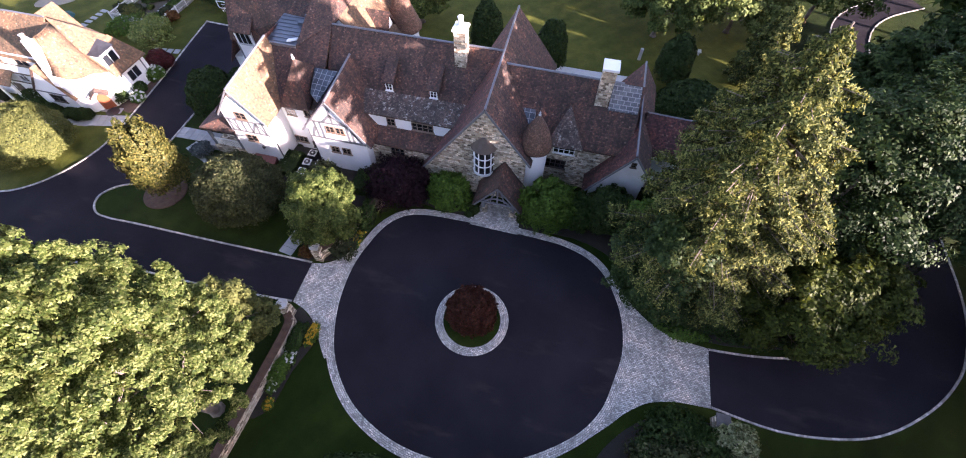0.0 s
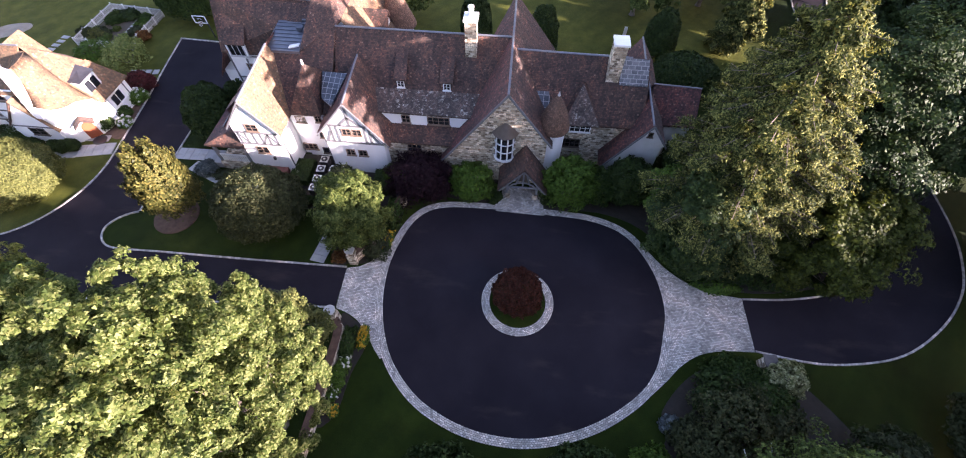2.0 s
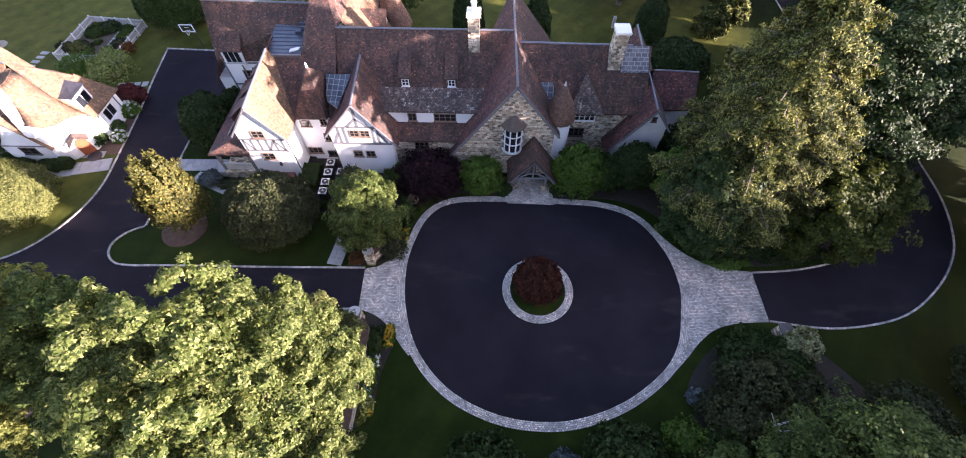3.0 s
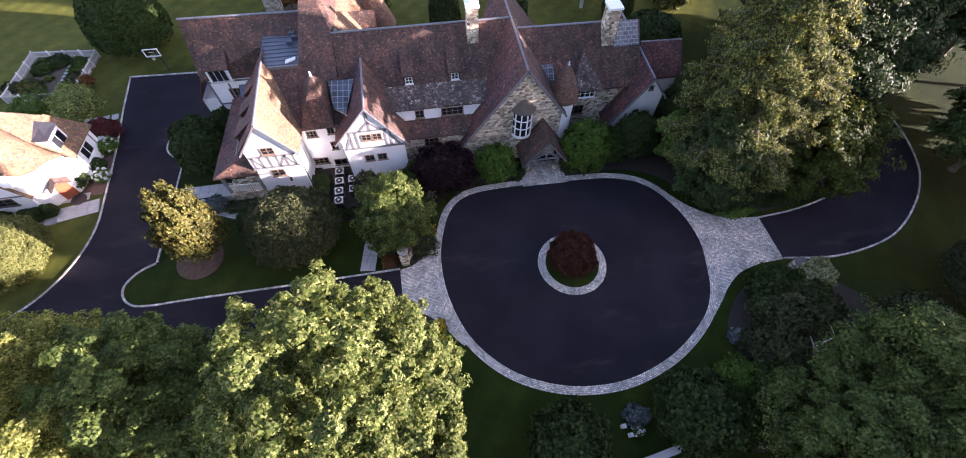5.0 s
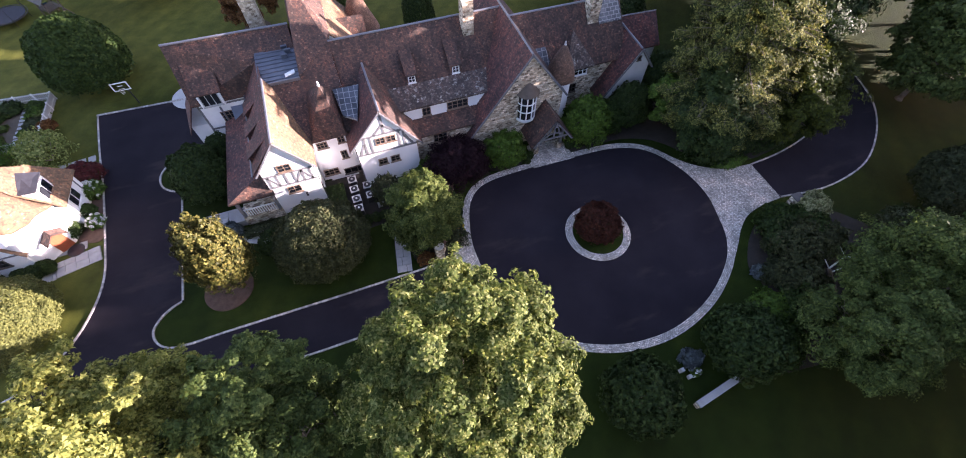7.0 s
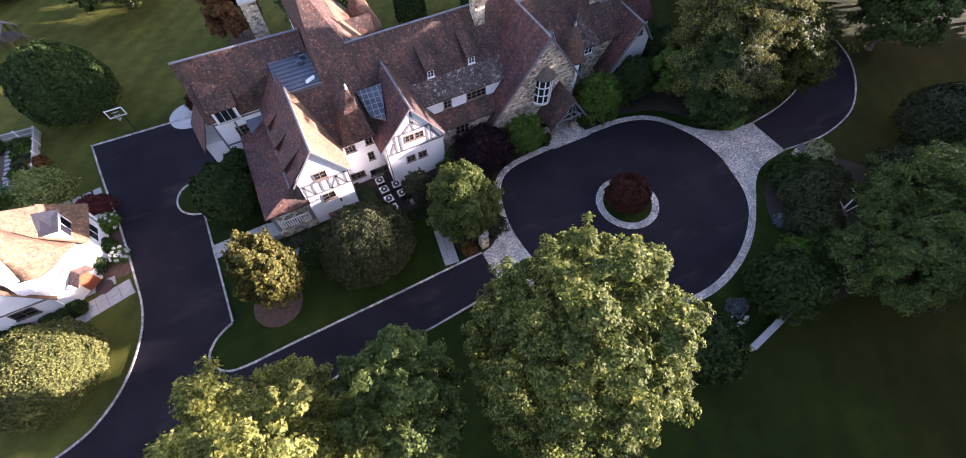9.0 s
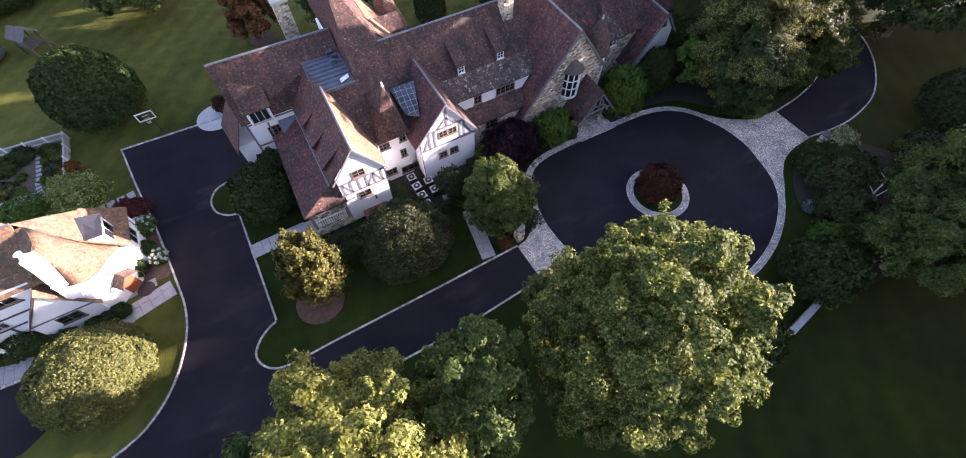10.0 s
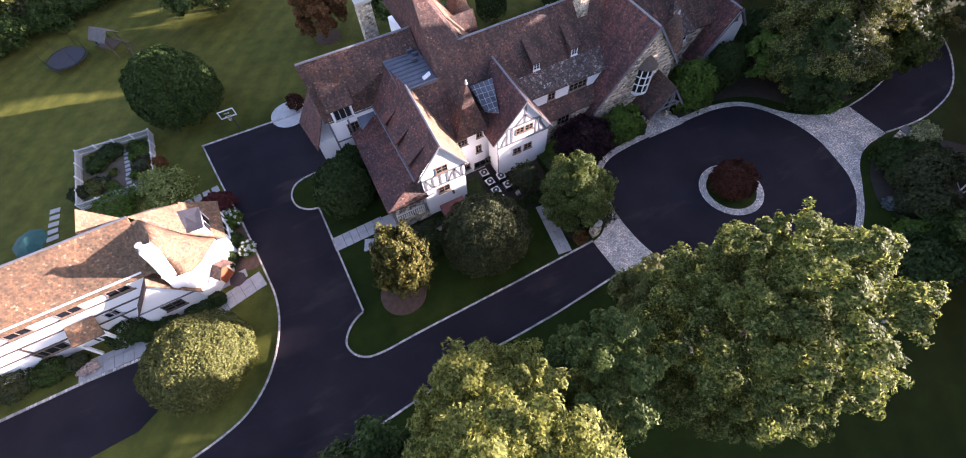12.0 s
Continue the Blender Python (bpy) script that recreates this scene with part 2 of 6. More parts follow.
def make_asphalt():
    m, n, l, b = nodes_of("asphalt")
    g = n.new("ShaderNodeNewGeometry").outputs["Position"]
    broad = noise_of(n, l, 0.16, g, 4.0, 0.55)
    fine = noise_of(n, l, 30.0, g, 3.0)
    c = ramp(n, l, broad, [(0.3, (0.0130, 0.0108, 0.0143)), (0.7, (0.0240, 0.0198, 0.0240))])
    c = mix(n, l, 0.3, c, ramp(n, l, fine, [(0.35, (0.5, 0.5, 0.5)), (0.65, (1.7, 1.7, 1.7))]), "MULTIPLY")
    way = n.new("ShaderNodeMapping")
    way.inputs["Scale"].default_value = (0.10, 0.34, 1)
    l.new(g, way.inputs["Vector"])
    dust = ramp(n, l, noise_of(n, l, 1.0, way.outputs[0], 6.0, 0.65), [(0.56, (0, 0, 0)), (0.74, (0.75, 0.75, 0.75))])
    c = mix(n, l, dust, c, (0.052, 0.039, 0.035))
    l.new(c, b.inputs["Base Color"])
    b.inputs["Roughness"].default_value = 0.9
    b.inputs["Specular IOR Level"].default_value = 0.08
    bump_of(n, l, b, fine, 0.3, 0.01)
    return m


ASPHALT = make_asphalt()


def make_grass():
    m, n, l, b = nodes_of("lawn_grass")
    g = n.new("ShaderNodeNewGeometry").outputs["Position"]
    broad = noise_of(n, l, 0.07, g, 5.0, 0.6)
    middle = noise_of(n, l, 0.6, g, 5.0, 0.65)
    fine = noise_of(n, l, 14.0, g, 4.0, 0.7)
    mown = n.new("ShaderNodeTexWave")
    turned = n.new("ShaderNodeMapping")
    turned.inputs["Rotation"].default_value = (0, 0, 0.62)
    l.new(g, turned.inputs["Vector"])
    l.new(turned.outputs[0], mown.inputs["Vector"])
    mown.inputs["Scale"].default_value, mown.inputs["Distortion"].default_value, mown.inputs["Detail Scale"].default_value = 0.11, 9.0, 0.25
    # lawn round the house: deep tree shade is put into this dark colour
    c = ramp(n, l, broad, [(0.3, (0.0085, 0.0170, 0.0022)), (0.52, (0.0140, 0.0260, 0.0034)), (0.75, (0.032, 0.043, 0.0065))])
    # open lawns to the west and north: yellower, and painted paler for their brighter light
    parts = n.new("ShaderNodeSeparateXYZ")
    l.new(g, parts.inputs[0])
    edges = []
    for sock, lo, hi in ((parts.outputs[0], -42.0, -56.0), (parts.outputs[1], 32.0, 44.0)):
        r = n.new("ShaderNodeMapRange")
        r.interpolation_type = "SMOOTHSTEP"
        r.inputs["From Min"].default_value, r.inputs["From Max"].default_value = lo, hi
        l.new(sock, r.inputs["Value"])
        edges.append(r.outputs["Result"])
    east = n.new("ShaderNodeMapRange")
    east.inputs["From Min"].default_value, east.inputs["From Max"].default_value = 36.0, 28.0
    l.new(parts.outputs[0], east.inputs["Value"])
    # mask of the lawns whose stronger light is painted in
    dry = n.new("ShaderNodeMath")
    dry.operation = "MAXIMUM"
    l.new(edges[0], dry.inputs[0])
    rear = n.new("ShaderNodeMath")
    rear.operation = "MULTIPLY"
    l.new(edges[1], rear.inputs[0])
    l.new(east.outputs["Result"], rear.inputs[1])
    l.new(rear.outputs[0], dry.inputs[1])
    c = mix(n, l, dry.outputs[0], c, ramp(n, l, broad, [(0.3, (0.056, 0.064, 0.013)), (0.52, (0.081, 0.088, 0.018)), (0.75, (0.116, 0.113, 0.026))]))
    c = mix(n, l, 0.5, c, ramp(n, l, middle, [(0.3, (0.45, 0.5, 0.45)), (0.7, (1.6, 1.5, 1.3))]), "MULTIPLY")
    c = mix(n, l, 0.3, c, ramp(n, l, mown.outputs["Fac"], [(0.25, (0.75, 0.78, 0.75)), (0.75, (1.25, 1.2, 1.15))]), "MULTIPLY")
    c = mix(n, l, 0.6, c, ramp(n, l, fine, [(0.3, (0.5, 0.5, 0.5)), (0.7, (1.5, 1.5, 1.4))]), "MULTIPLY")
    l.new(c, b.inputs["Base Color"])
    b.inputs["Roughness"].default_value = 0.9
    b.inputs["Specular IOR Level"].default_value = 0.1
    bump_of(n, l, b, fine, 0.9, 0.06)
    return m


GRASS = make_grass()
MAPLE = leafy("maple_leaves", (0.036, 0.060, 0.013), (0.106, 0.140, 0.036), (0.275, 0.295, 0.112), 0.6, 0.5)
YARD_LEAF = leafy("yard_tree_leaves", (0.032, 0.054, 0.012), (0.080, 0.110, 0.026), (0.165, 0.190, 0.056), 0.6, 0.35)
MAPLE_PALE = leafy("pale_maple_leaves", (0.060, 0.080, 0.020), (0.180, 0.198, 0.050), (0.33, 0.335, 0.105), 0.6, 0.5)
MAPLE_DEEP = leafy("deep_green_leaves", (0.016, 0.035, 0.009), (0.033, 0.062, 0.014), (0.064, 0.095, 0.024), 0.6)
MAPLE_MID = leafy("mid_green_leaves", (0.028, 0.048, 0.012), (0.062, 0.092, 0.022), (0.12, 0.15, 0.042), 0.6)
MOSS_LEAF = leafy("moss_green_leaves", (0.020, 0.030, 0.005), (0.045, 0.060, 0.009), (0.085, 0.10, 0.016), 0.6)
SPRUCE = leafy("conifer_needles", (0.015, 0.027, 0.008), (0.070, 0.086, 0.022), (0.265, 0.258, 0.074), 0.7, 0.22)
# dark box foliage, also painted shade on the trees along the east drive
BOX_AND_SHADED_LEAF = leafy("box_and_shaded_tree_leaves", (0.013, 0.027, 0.008), (0.026, 0.047, 0.012), (0.048, 0.072, 0.019), 0.6, 0.12)
DARK_LEAF = leafy("dark_shrub_leaves", (0.018, 0.026, 0.011), (0.036, 0.046, 0.019), (0.066, 0.074, 0.036), 0.6, 0.12)
FRESH_LEAF = leafy("fresh_green_leaves", (0.035, 0.075, 0.012), (0.065, 0.125, 0.018), (0.11, 0.18, 0.03), 0.5, 0.2)
GOLD_LEAF = leafy("golden_leaves", (0.028, 0.034, 0.009), (0.072, 0.073, 0.018), (0.160, 0.135, 0.038), 0.5, 0.2)
PURPLE_LEAF = leafy("purple_leaves", (0.010, 0.004, 0.007), (0.019, 0.007, 0.011), (0.036, 0.013, 0.018), 0.7, 0.05)
MAROON_LEAF = leafy("maroon_leaves", (0.026, 0.009, 0.006), (0.060, 0.019, 0.012), (0.115, 0.038, 0.023), 0.6, 0.12)
ORANGE_LEAF = leafy("orange_leaves", (0.06, 0.026, 0.010), (0.135, 0.058, 0.020), (0.22, 0.11, 0.038), 0.6, 0.2)
OLIVE_LEAF = leafy("olive_clipped_leaves", (0.055, 0.064, 0.018), (0.095, 0.104, 0.030), (0.145, 0.150, 0.046), 0.6, 0.15)
RED_LEAF = leafy("red_maple_leaves", (0.045, 0.011, 0.012), (0.085, 0.020, 0.021), (0.14, 0.036, 0.034), 0.6, 0.15)
RUSSET_LEAF = leafy("russet_green_leaves", (0.024, 0.033, 0.013), (0.051, 0.061, 0.024), (0.096, 0.096, 0.042), 0.6, 0.15)
PALE_LEAF = leafy("pale_garden_leaves", (0.050, 0.075, 0.020), (0.105, 0.140, 0.040), (0.19, 0.22, 0.075), 0.6, 0.25)
LIME_LEAF = leafy("light_green_leaves", (0.08, 0.11, 0.03), (0.18, 0.22, 0.065), (0.31, 0.34, 0.12), 0.6, 0.25)
CREAM_LEAF = leafy("cream_edged_leaves", (0.10, 0.12, 0.045), (0.24, 0.25, 0.12), (0.48, 0.47, 0.28), 0.6, 0.2)
BLUE_LEAF = leafy("blue_grey_leaves", (0.05, 0.065, 0.065), (0.09, 0.11, 0.11), (0.15, 0.175, 0.175), 0.6, 0.1)
WHITE_BLOOM = leafy("white_blossom", (0.45, 0.45, 0.43), (0.62, 0.62, 0.60), (0.75, 0.75, 0.73), 0.6, 0.15)
YELLOW_BLOOM = leafy("yellow_blossom", (0.42, 0.24, 0.02), (0.55, 0.34, 0.03), (0.68, 0.45, 0.05), 0.6, 0.15)
PINK_BLOOM = leafy("pale_pink_blossom", (0.4, 0.28, 0.24), (0.52, 0.40, 0.36), (0.6, 0.5, 0.45), 0.6, 0.15)


# ---------------------------------------------------------------- building blocks
def metre_uv(me):
    """UVs in metres on every face: u along the level, v up the slope."""
    layer = me.uv_layers.new(name="UVMap")
    out = []
    for p in me.polygons:
        nrm = p.normal
        if abs(nrm.z) > 0.999:
            u, v = Vector((1, 0, 0)), Vector((0, 1, 0))
        else:
            u = Vector((0, 0, 1)).cross(nrm).normalized()
            v = nrm.cross(u)
        for i in p.vertices:
            co = me.vertices[i].co
            out += [co.dot(u), co.dot(v)]
    layer.data.foreach_set("uv", out)


def part(name, bm, material, parent=None, label="", smooth=False):
    """Links a bmesh as one mesh object, under a thing or a part."""
    bmesh.ops.recalc_face_normals(bm, faces=bm.faces)
    me = bpy.data.meshes.new(name)
    bm.to_mesh(me)
    bm.free()
    metre_uv(me)
    me.materials.append(material)
    if smooth:
        me.polygons.foreach_set("use_smooth", [True] * len(me.polygons))
    ob = new(name, me)
    ob.parent = parent
    if label:
        ob["label"] = label
    return ob


def thing(name, label, category, group="", kind="", at=(0, 0, 0)):
    ob = new(name)
    ob.empty_display_size = 0.2
    ob.location = at
    return tagged(ob, label, category, group, kind)


def add_box(bm, lo, hi):
    v = [bm.verts.new((x, y, z)) for x in (lo[0], hi[0]) for y in (lo[1], hi[1]) for z in (lo[2], hi[2])]
    for f in ((0, 1, 3, 2), (4, 6, 7, 5), (0, 4, 5, 1), (2, 3, 7, 6), (0, 2, 6, 4), (1, 5, 7, 3)):
        bm.faces.new([v[i] for i in f])
    return v


def box(lo, hi):
    bm = bmesh.new()
    add_box(bm, lo, hi)
    return bm


def add_prism(bm, pts, way):
    """A solid: the polygon pts, pushed along way."""
    a = [bm.verts.new(p) for p in pts]
    b = [bm.verts.new(Vector(p) + Vector(way)) for p in pts]
    bm.faces.new(a)
    bm.faces.new(b[::-1])
    for i in range(len(a)):
        j = (i + 1) % len(a)
        bm.faces.new((a[j], a[i], b[i], b[j]))
    return bm


def prism(pts, way):
    return add_prism(bmesh.new(), pts, way)


def add_limb(bm, p, q, r, s, sides=6):
    """A tapered round bar from p to q."""
    p, q = Vector(p), Vector(q)
    t = (q - p).to_track_quat("Z", "Y").to_matrix()
    rings = []
    for c, rad in ((p, r), (q, s)):
        rings.append([bm.verts.new(c + t @ Vector((rad * math.cos(a), rad * math.sin(a), 0))) for a in (2 * math.pi * k / sides for k in range(sides))])
    for k in range(sides):
        j = (k + 1) % sides
        bm.faces.new((rings[0][k], rings[0][j], rings[1][j], rings[1][k]))
    bm.faces.new(rings[0][::-1])
    bm.faces.new(rings[1])


def add_lathe(bm, profile, centre, sides=16):
    """A turned solid: profile of (radius, height), closed at both ends."""
    cx, cy, cz = centre
    rings = [[bm.verts.new((cx + r * math.cos(a), cy + r * math.sin(a), cz + h)) for a in (2 * math.pi * k / sides for k in range(sides))] for r, h in profile]
    for lo, hi in zip(rings, rings[1:]):
        for k in range(sides):
            j = (k + 1) % sides
            bm.faces.new((lo[k], lo[j], hi[j], hi[k]))
    bm.faces.new(rings[0][::-1])
    bm.faces.new(rings[-1])
    return bm


def lathe(profile, centre, sides=16):
    return add_lathe(bmesh.new(), profile, centre, sides)


def smooth_line(pts, closed=False, steps=8):
    """A rounded line (Catmull-Rom) through the points."""
    p = [np.array(q, float) for q in pts]
    n = len(p)
    out = []
    for i in range(n if closed else n - 1):
        a, b, c, d = (p[(i + k) % n] for k in (-1, 0, 1, 2)) if closed else (p[max(i - 1, 0)], p[i], p[i + 1], p[min(i + 2, n - 1)])
        for s in range(steps):
            t = s / steps
            out.append(0.5 * (2 * b + (c - a) * t + (2 * a - 5 * b + 4 * c - d) * t * t + (3 * b - a - 3 * c + d) * t ** 3))
    if not closed:
        out.append(p[-1])
    return [tuple(q) for q in out]


def slab(name, outline, z0, z1, material, parent=None, label="", kind="structure", category=""):
    """A flat sheet of ground with an outline of any shape."""
    bm = bmesh.new()
    top = [bm.verts.new((x, y, z1)) for x, y in outline]
    low = [bm.verts.new((x, y, z0)) for x, y in outline]
    for tri in tessellate_polygon([[Vector((x, y, 0)) for x, y in outline]]):
        bm.faces.new([top[i] for i in tri])
    for i in range(len(top)):
        j = (i + 1) % len(top)
        bm.faces.new((top[j], top[i], low[i], low[j]))
    ob = part(name, bm, material, parent)
    return tagged(ob, label, category, "", kind)


def band(name, line, width, z0, z1, material, label="", closed=False, category="kerb"):
    """A kerb or border: a strip of that width to the left of the line, with UVs that run along it."""
    p = np.array(line)
    n = len(p)
    nxt, prv = (np.roll(p, -1, 0), np.roll(p, 1, 0)) if closed else (np.vstack([p[1:], 2 * p[-1:] - p[-2:-1]]), np.vstack([2 * p[:1] - p[1:2], p[:-1]]))
    d = nxt - prv
    d /= np.linalg.norm(d, axis=1)[:, None] + 1e-9
    q = p + np.stack([-d[:, 1], d[:, 0]], 1) * width
    run = np.concatenate([[0], np.cumsum(np.linalg.norm(np.diff(np.vstack([p, p[:1]]), axis=0), axis=1))])
    bm = bmesh.new()
    uv = bm.loops.layers.uv.new("UVMap")
    rows = [[bm.verts.new((*a, z0)), bm.verts.new((*a, z1)), bm.verts.new((*b, z1)), bm.verts.new((*b, z0))] for a, b in zip(p, q)]
    for i in range(n if closed else n - 1):
        j = (i + 1) % n
        for k, (va, vb) in enumerate(((0, z1 - z0), (0, width), (0, z1 - z0))):
            f = bm.faces.new((rows[i][k], rows[j][k], rows[j][k + 1], rows[i][k + 1]))
            for loop, w in zip(f.loops, ((run[i], va), (run[i + 1], va), (run[i + 1], vb), (run[i], vb))):
                loop[uv].uv = w
    bmesh.ops.recalc_face_normals(bm, faces=bm.faces)
    me = bpy.data.meshes.new(name)
    bm.to_mesh(me)
    bm.free()
    me.materials.append(material)
    return tagged(new(name, me), label, category, "", "structure")


# ---------------------------------------------------------------- foliage
rng = np.random.default_rng(7)


def leaf_mesh(name, pos, nrm, size, material, parent=None, stretch=1.5, label=""):
    """Many small pointed leaves, at pos, facing nrm."""
    n = len(pos)
    nrm = nrm / (np.linalg.norm(nrm, axis=1)[:, None] + 1e-9)
    side = np.cross(nrm, rng.normal(size=(n, 3)))
    side /= np.linalg.norm(side, axis=1)[:, None] + 1e-9
    along = np.cross(nrm, side)
    s = (size * rng.uniform(0.7, 1.5, n))[:, None] * 0.5
    bend = nrm * s * 0.3
    co = np.stack([pos + along * s * stretch - bend, pos + side * s - along * s * 0.65 * stretch, pos - side * s - along * s * 0.65 * stretch], 1).reshape(-1, 3)
    me = bpy.data.meshes.new(name)
    me.vertices.add(3 * n)
    me.vertices.foreach_set("co", co.ravel())
    me.loops.add(3 * n)
    me.loops.foreach_set("vertex_index", np.arange(3 * n, dtype=np.int32))
    me.polygons.add(n)
    me.polygons.foreach_set("loop_start", np.arange(0, 3 * n, 3, dtype=np.int32))
    me.update(calc_edges=True)
    me.materials.append(material)
    ob = new(name, me)
    ob.parent = parent
    if label:
        ob["label"] = label
    return ob


def on_sphere(n):
    v = rng.normal(size=(n, 3))
    return v / np.linalg.norm(v, axis=1)[:, None]


def clump_leaves(centres, radii, each, flat=0.7, jitter=0.6):
    """Places and facings of leaves on the outsides of many small clumps."""
    k = len(centres)
    d = on_sphere(k * each)
    d[:, 2] = np.where(d[:, 2] < -0.35, -d[:, 2], d[:, 2])
    r = np.repeat(radii, each)[:, None] * rng.uniform(0.45, 1.0, (k * each, 1)) ** 0.6
    pos = np.repeat(centres, each, 0) + d * r * np.array([1, 1, flat])
    nrm = d + rng.normal(size=d.shape) * jitter + np.array([0.1, 0, 0.2])
    return pos, nrm


def add_trunk(parent, base, top, radius, crown, material=BARK, limbs=10, reach=0.75):
    """A tapered trunk with bent limbs that run out into the crown."""
    base, top = Vector(base), Vector(top)
    bm = bmesh.new()
    last, r = base, radius
    knots = 5
    for i in range(1, knots + 1):
        q = base.lerp(top, i / knots) + Vector((rng.normal() * radius * 0.5, rng.normal() * radius * 0.5, 0))
        add_limb(bm, last, q, r, r * 0.78, 8)
        last, r = q, r * 0.78
    add_limb(bm, base - Vector((0, 0, 0.05)), base + Vector((0, 0, radius)), radius * 1.5, radius, 8)
    c, ax = crown
    for i in range(limbs):
        a = 2 * math.pi * (i + rng.uniform(-0.3, 0.3)) / limbs
        s = base.lerp(top, rng.uniform(0.35, 0.8))
        e = Vector((c[0] + math.cos(a) * ax[0] * reach, c[1] + math.sin(a) * ax[1] * reach, c[2] + ax[2] * rng.uniform(-0.4, 0.3)))
        m = s.lerp(e, 0.5) + Vector((0, 0, -0.06 * (e - s).length))
        add_limb(bm, s, m, radius * 0.28, radius * 0.15, 6)
        add_limb(bm, m, e, radius * 0.15, radius * 0.05, 5)
        for _ in range(2):
            w = m.lerp(e, rng.uniform(0.1, 0.7))
            add_limb(bm, w, w + Vector(on_sphere(1)[0] * np.array([1, 1, 0.6])) * ax[0] * 0.35, radius * 0.12, radius * 0.03, 4)
    return part("trunk", bm, material, parent, smooth=True)


def broad_tree(name, label, base, height, spread, material, leaf=0.24, lobes=60, each=80, crown_from=0.3, trunk=0.35, lobe=0.24, category="tree", group="", taper=0.3, tip=(0, 0), mid=0.5, tufts=14):
    """A broadleaf tree: trunk, limbs and a crown of leafy boughs, each a cluster of tufts, with dark gaps between."""
    t = thing(name, label, category, group)
    bx, by = base
    low, wide_z = height * crown_from, height * mid
    seed = Vector((bx * 0.37, by * 0.37, height))
    turn = (np.arange(lobes) + 0.5) * 2.39996 + rng.normal(size=lobes) * 0.25
    dz = np.clip(1 - 1.6 * (np.arange(lobes) + 0.5) / lobes + rng.normal(size=lobes) * 0.03, -0.95, 0.99)
    d = np.column_stack([np.sqrt(1 - dz ** 2) * np.cos(turn), np.sqrt(1 - dz ** 2) * np.sin(turn), dz])
    wave = np.array([noise.noise(Vector(v * 2.1) + seed) for v in d])
    r = rng.uniform(0.70, 0.95, lobes) + 0.12 * wave
    r = np.minimum(r, 0.93)
    r[::4] *= 0.62
    up = d[:, 2] * r
    wide = spread * (1 - taper * np.maximum(up, 0))
    tall = np.where(up > 0, height - wide_z, wide_z - low)
    c = np.array([bx, by, wide_z])
    rise = np.maximum(up, 0)
    cen = np.column_stack([bx + d[:, 0] * r * wide + tip[0] * rise, by + d[:, 1] * r * wide + tip[1] * rise, wide_z + up * tall])
    size = spread * lobe * rng.uniform(0.5, 1.45, lobes)
    size[::4] *= 1.5
    out = cen - c
    out /= np.linalg.norm(out, axis=1)[:, None] + 1e-9
    way = on_sphere(lobes * tufts) + 0.75 * np.repeat(out, tufts, 0) + np.array([0, 0, 0.2])
    way /= np.linalg.norm(way, axis=1)[:, None]
    far = np.repeat(size, tufts)[:, None] * rng.uniform(0.45, 1.08, (lobes * tufts, 1))
    knot = np.repeat(cen, tufts, 0) + way * far * np.array([1, 1, 0.8]) + (np.repeat(out, tufts, 0) + np.array([0, 0, 0.5])) * far * rng.uniform(-0.15, 0.55, (lobes * tufts, 1))
    pos, nrm = clump_leaves(knot, np.repeat(size, tufts) * rng.uniform(0.28, 0.5, lobes * tufts), each, 0.75, 0.8)
    pos += rng.normal(size=pos.shape) * leaf * 0.4
    nrm = nrm * 0.75 + 1.15 * np.repeat(way, each, 0) + np.array([0, 0, 0.25])
    leaf_mesh("crown", pos, nrm, leaf, material, t)
    add_trunk(t, (bx, by, 0), (bx + tip[0] * 0.5, by + tip[1] * 0.5, height * 0.6), trunk, (c, np.array([spread, spread, (height - low) / 2])), limbs=14)
    return t


def shrub(name, label, base, size, material, leaf=0.14, count=5000, rough=0.12, category="bush", group="", stems=True, z0=0.0, lumps=2.0, sunk=0.35):
    """A full shrub: leaves in a skin a few leaves deep over an uneven dome, with twigs inside."""
    t = thing(name, label, category, group)
    bx, by = base
    ax = np.array(size, float)
    d = on_sphere(count)
    d[:, 2] = np.abs(d[:, 2]) * 1.0 - sunk * rng.uniform(0, 1, count)
    d /= np.linalg.norm(d, axis=1)[:, None]
    seed = Vector((bx * 0.7, by * 0.7, size[2]))
    wave = np.array([noise.noise(Vector(v * lumps) + seed) + 0.6 * noise.noise(Vector(v * lumps * 3.1) + seed) for v in d])
    depth = 1 - 0.20 * rng.uniform(0, 1, count) ** 2
    c = np.array([bx, by, z0 + ax[2] * sunk])
    pos = c + d * ax * np.array([1, 1, 1 - sunk]) * ((1 + rough * 1.6 * wave) * depth)[:, None]
    pos[:, 2] = np.maximum(pos[:, 2], z0 + 0.04)
    nrm = d / ax + rng.normal(size=d.shape) * 0.55 / ax.mean()
    leaf_mesh("foliage", pos, nrm, leaf, material, t)
    if stems:
        bm = bmesh.new()
        for i in range(6):
            a = 2 * math.pi * i / 6
            add_limb(bm, (bx + 0.08 * math.cos(a), by + 0.08 * math.sin(a), z0), (bx + ax[0] * 0.7 * math.cos(a), by + ax[1] * 0.7 * math.sin(a), z0 + ax[2] * 0.65), 0.05, 0.015, 5)
        part("stems", bm, BARK, t)
    return t


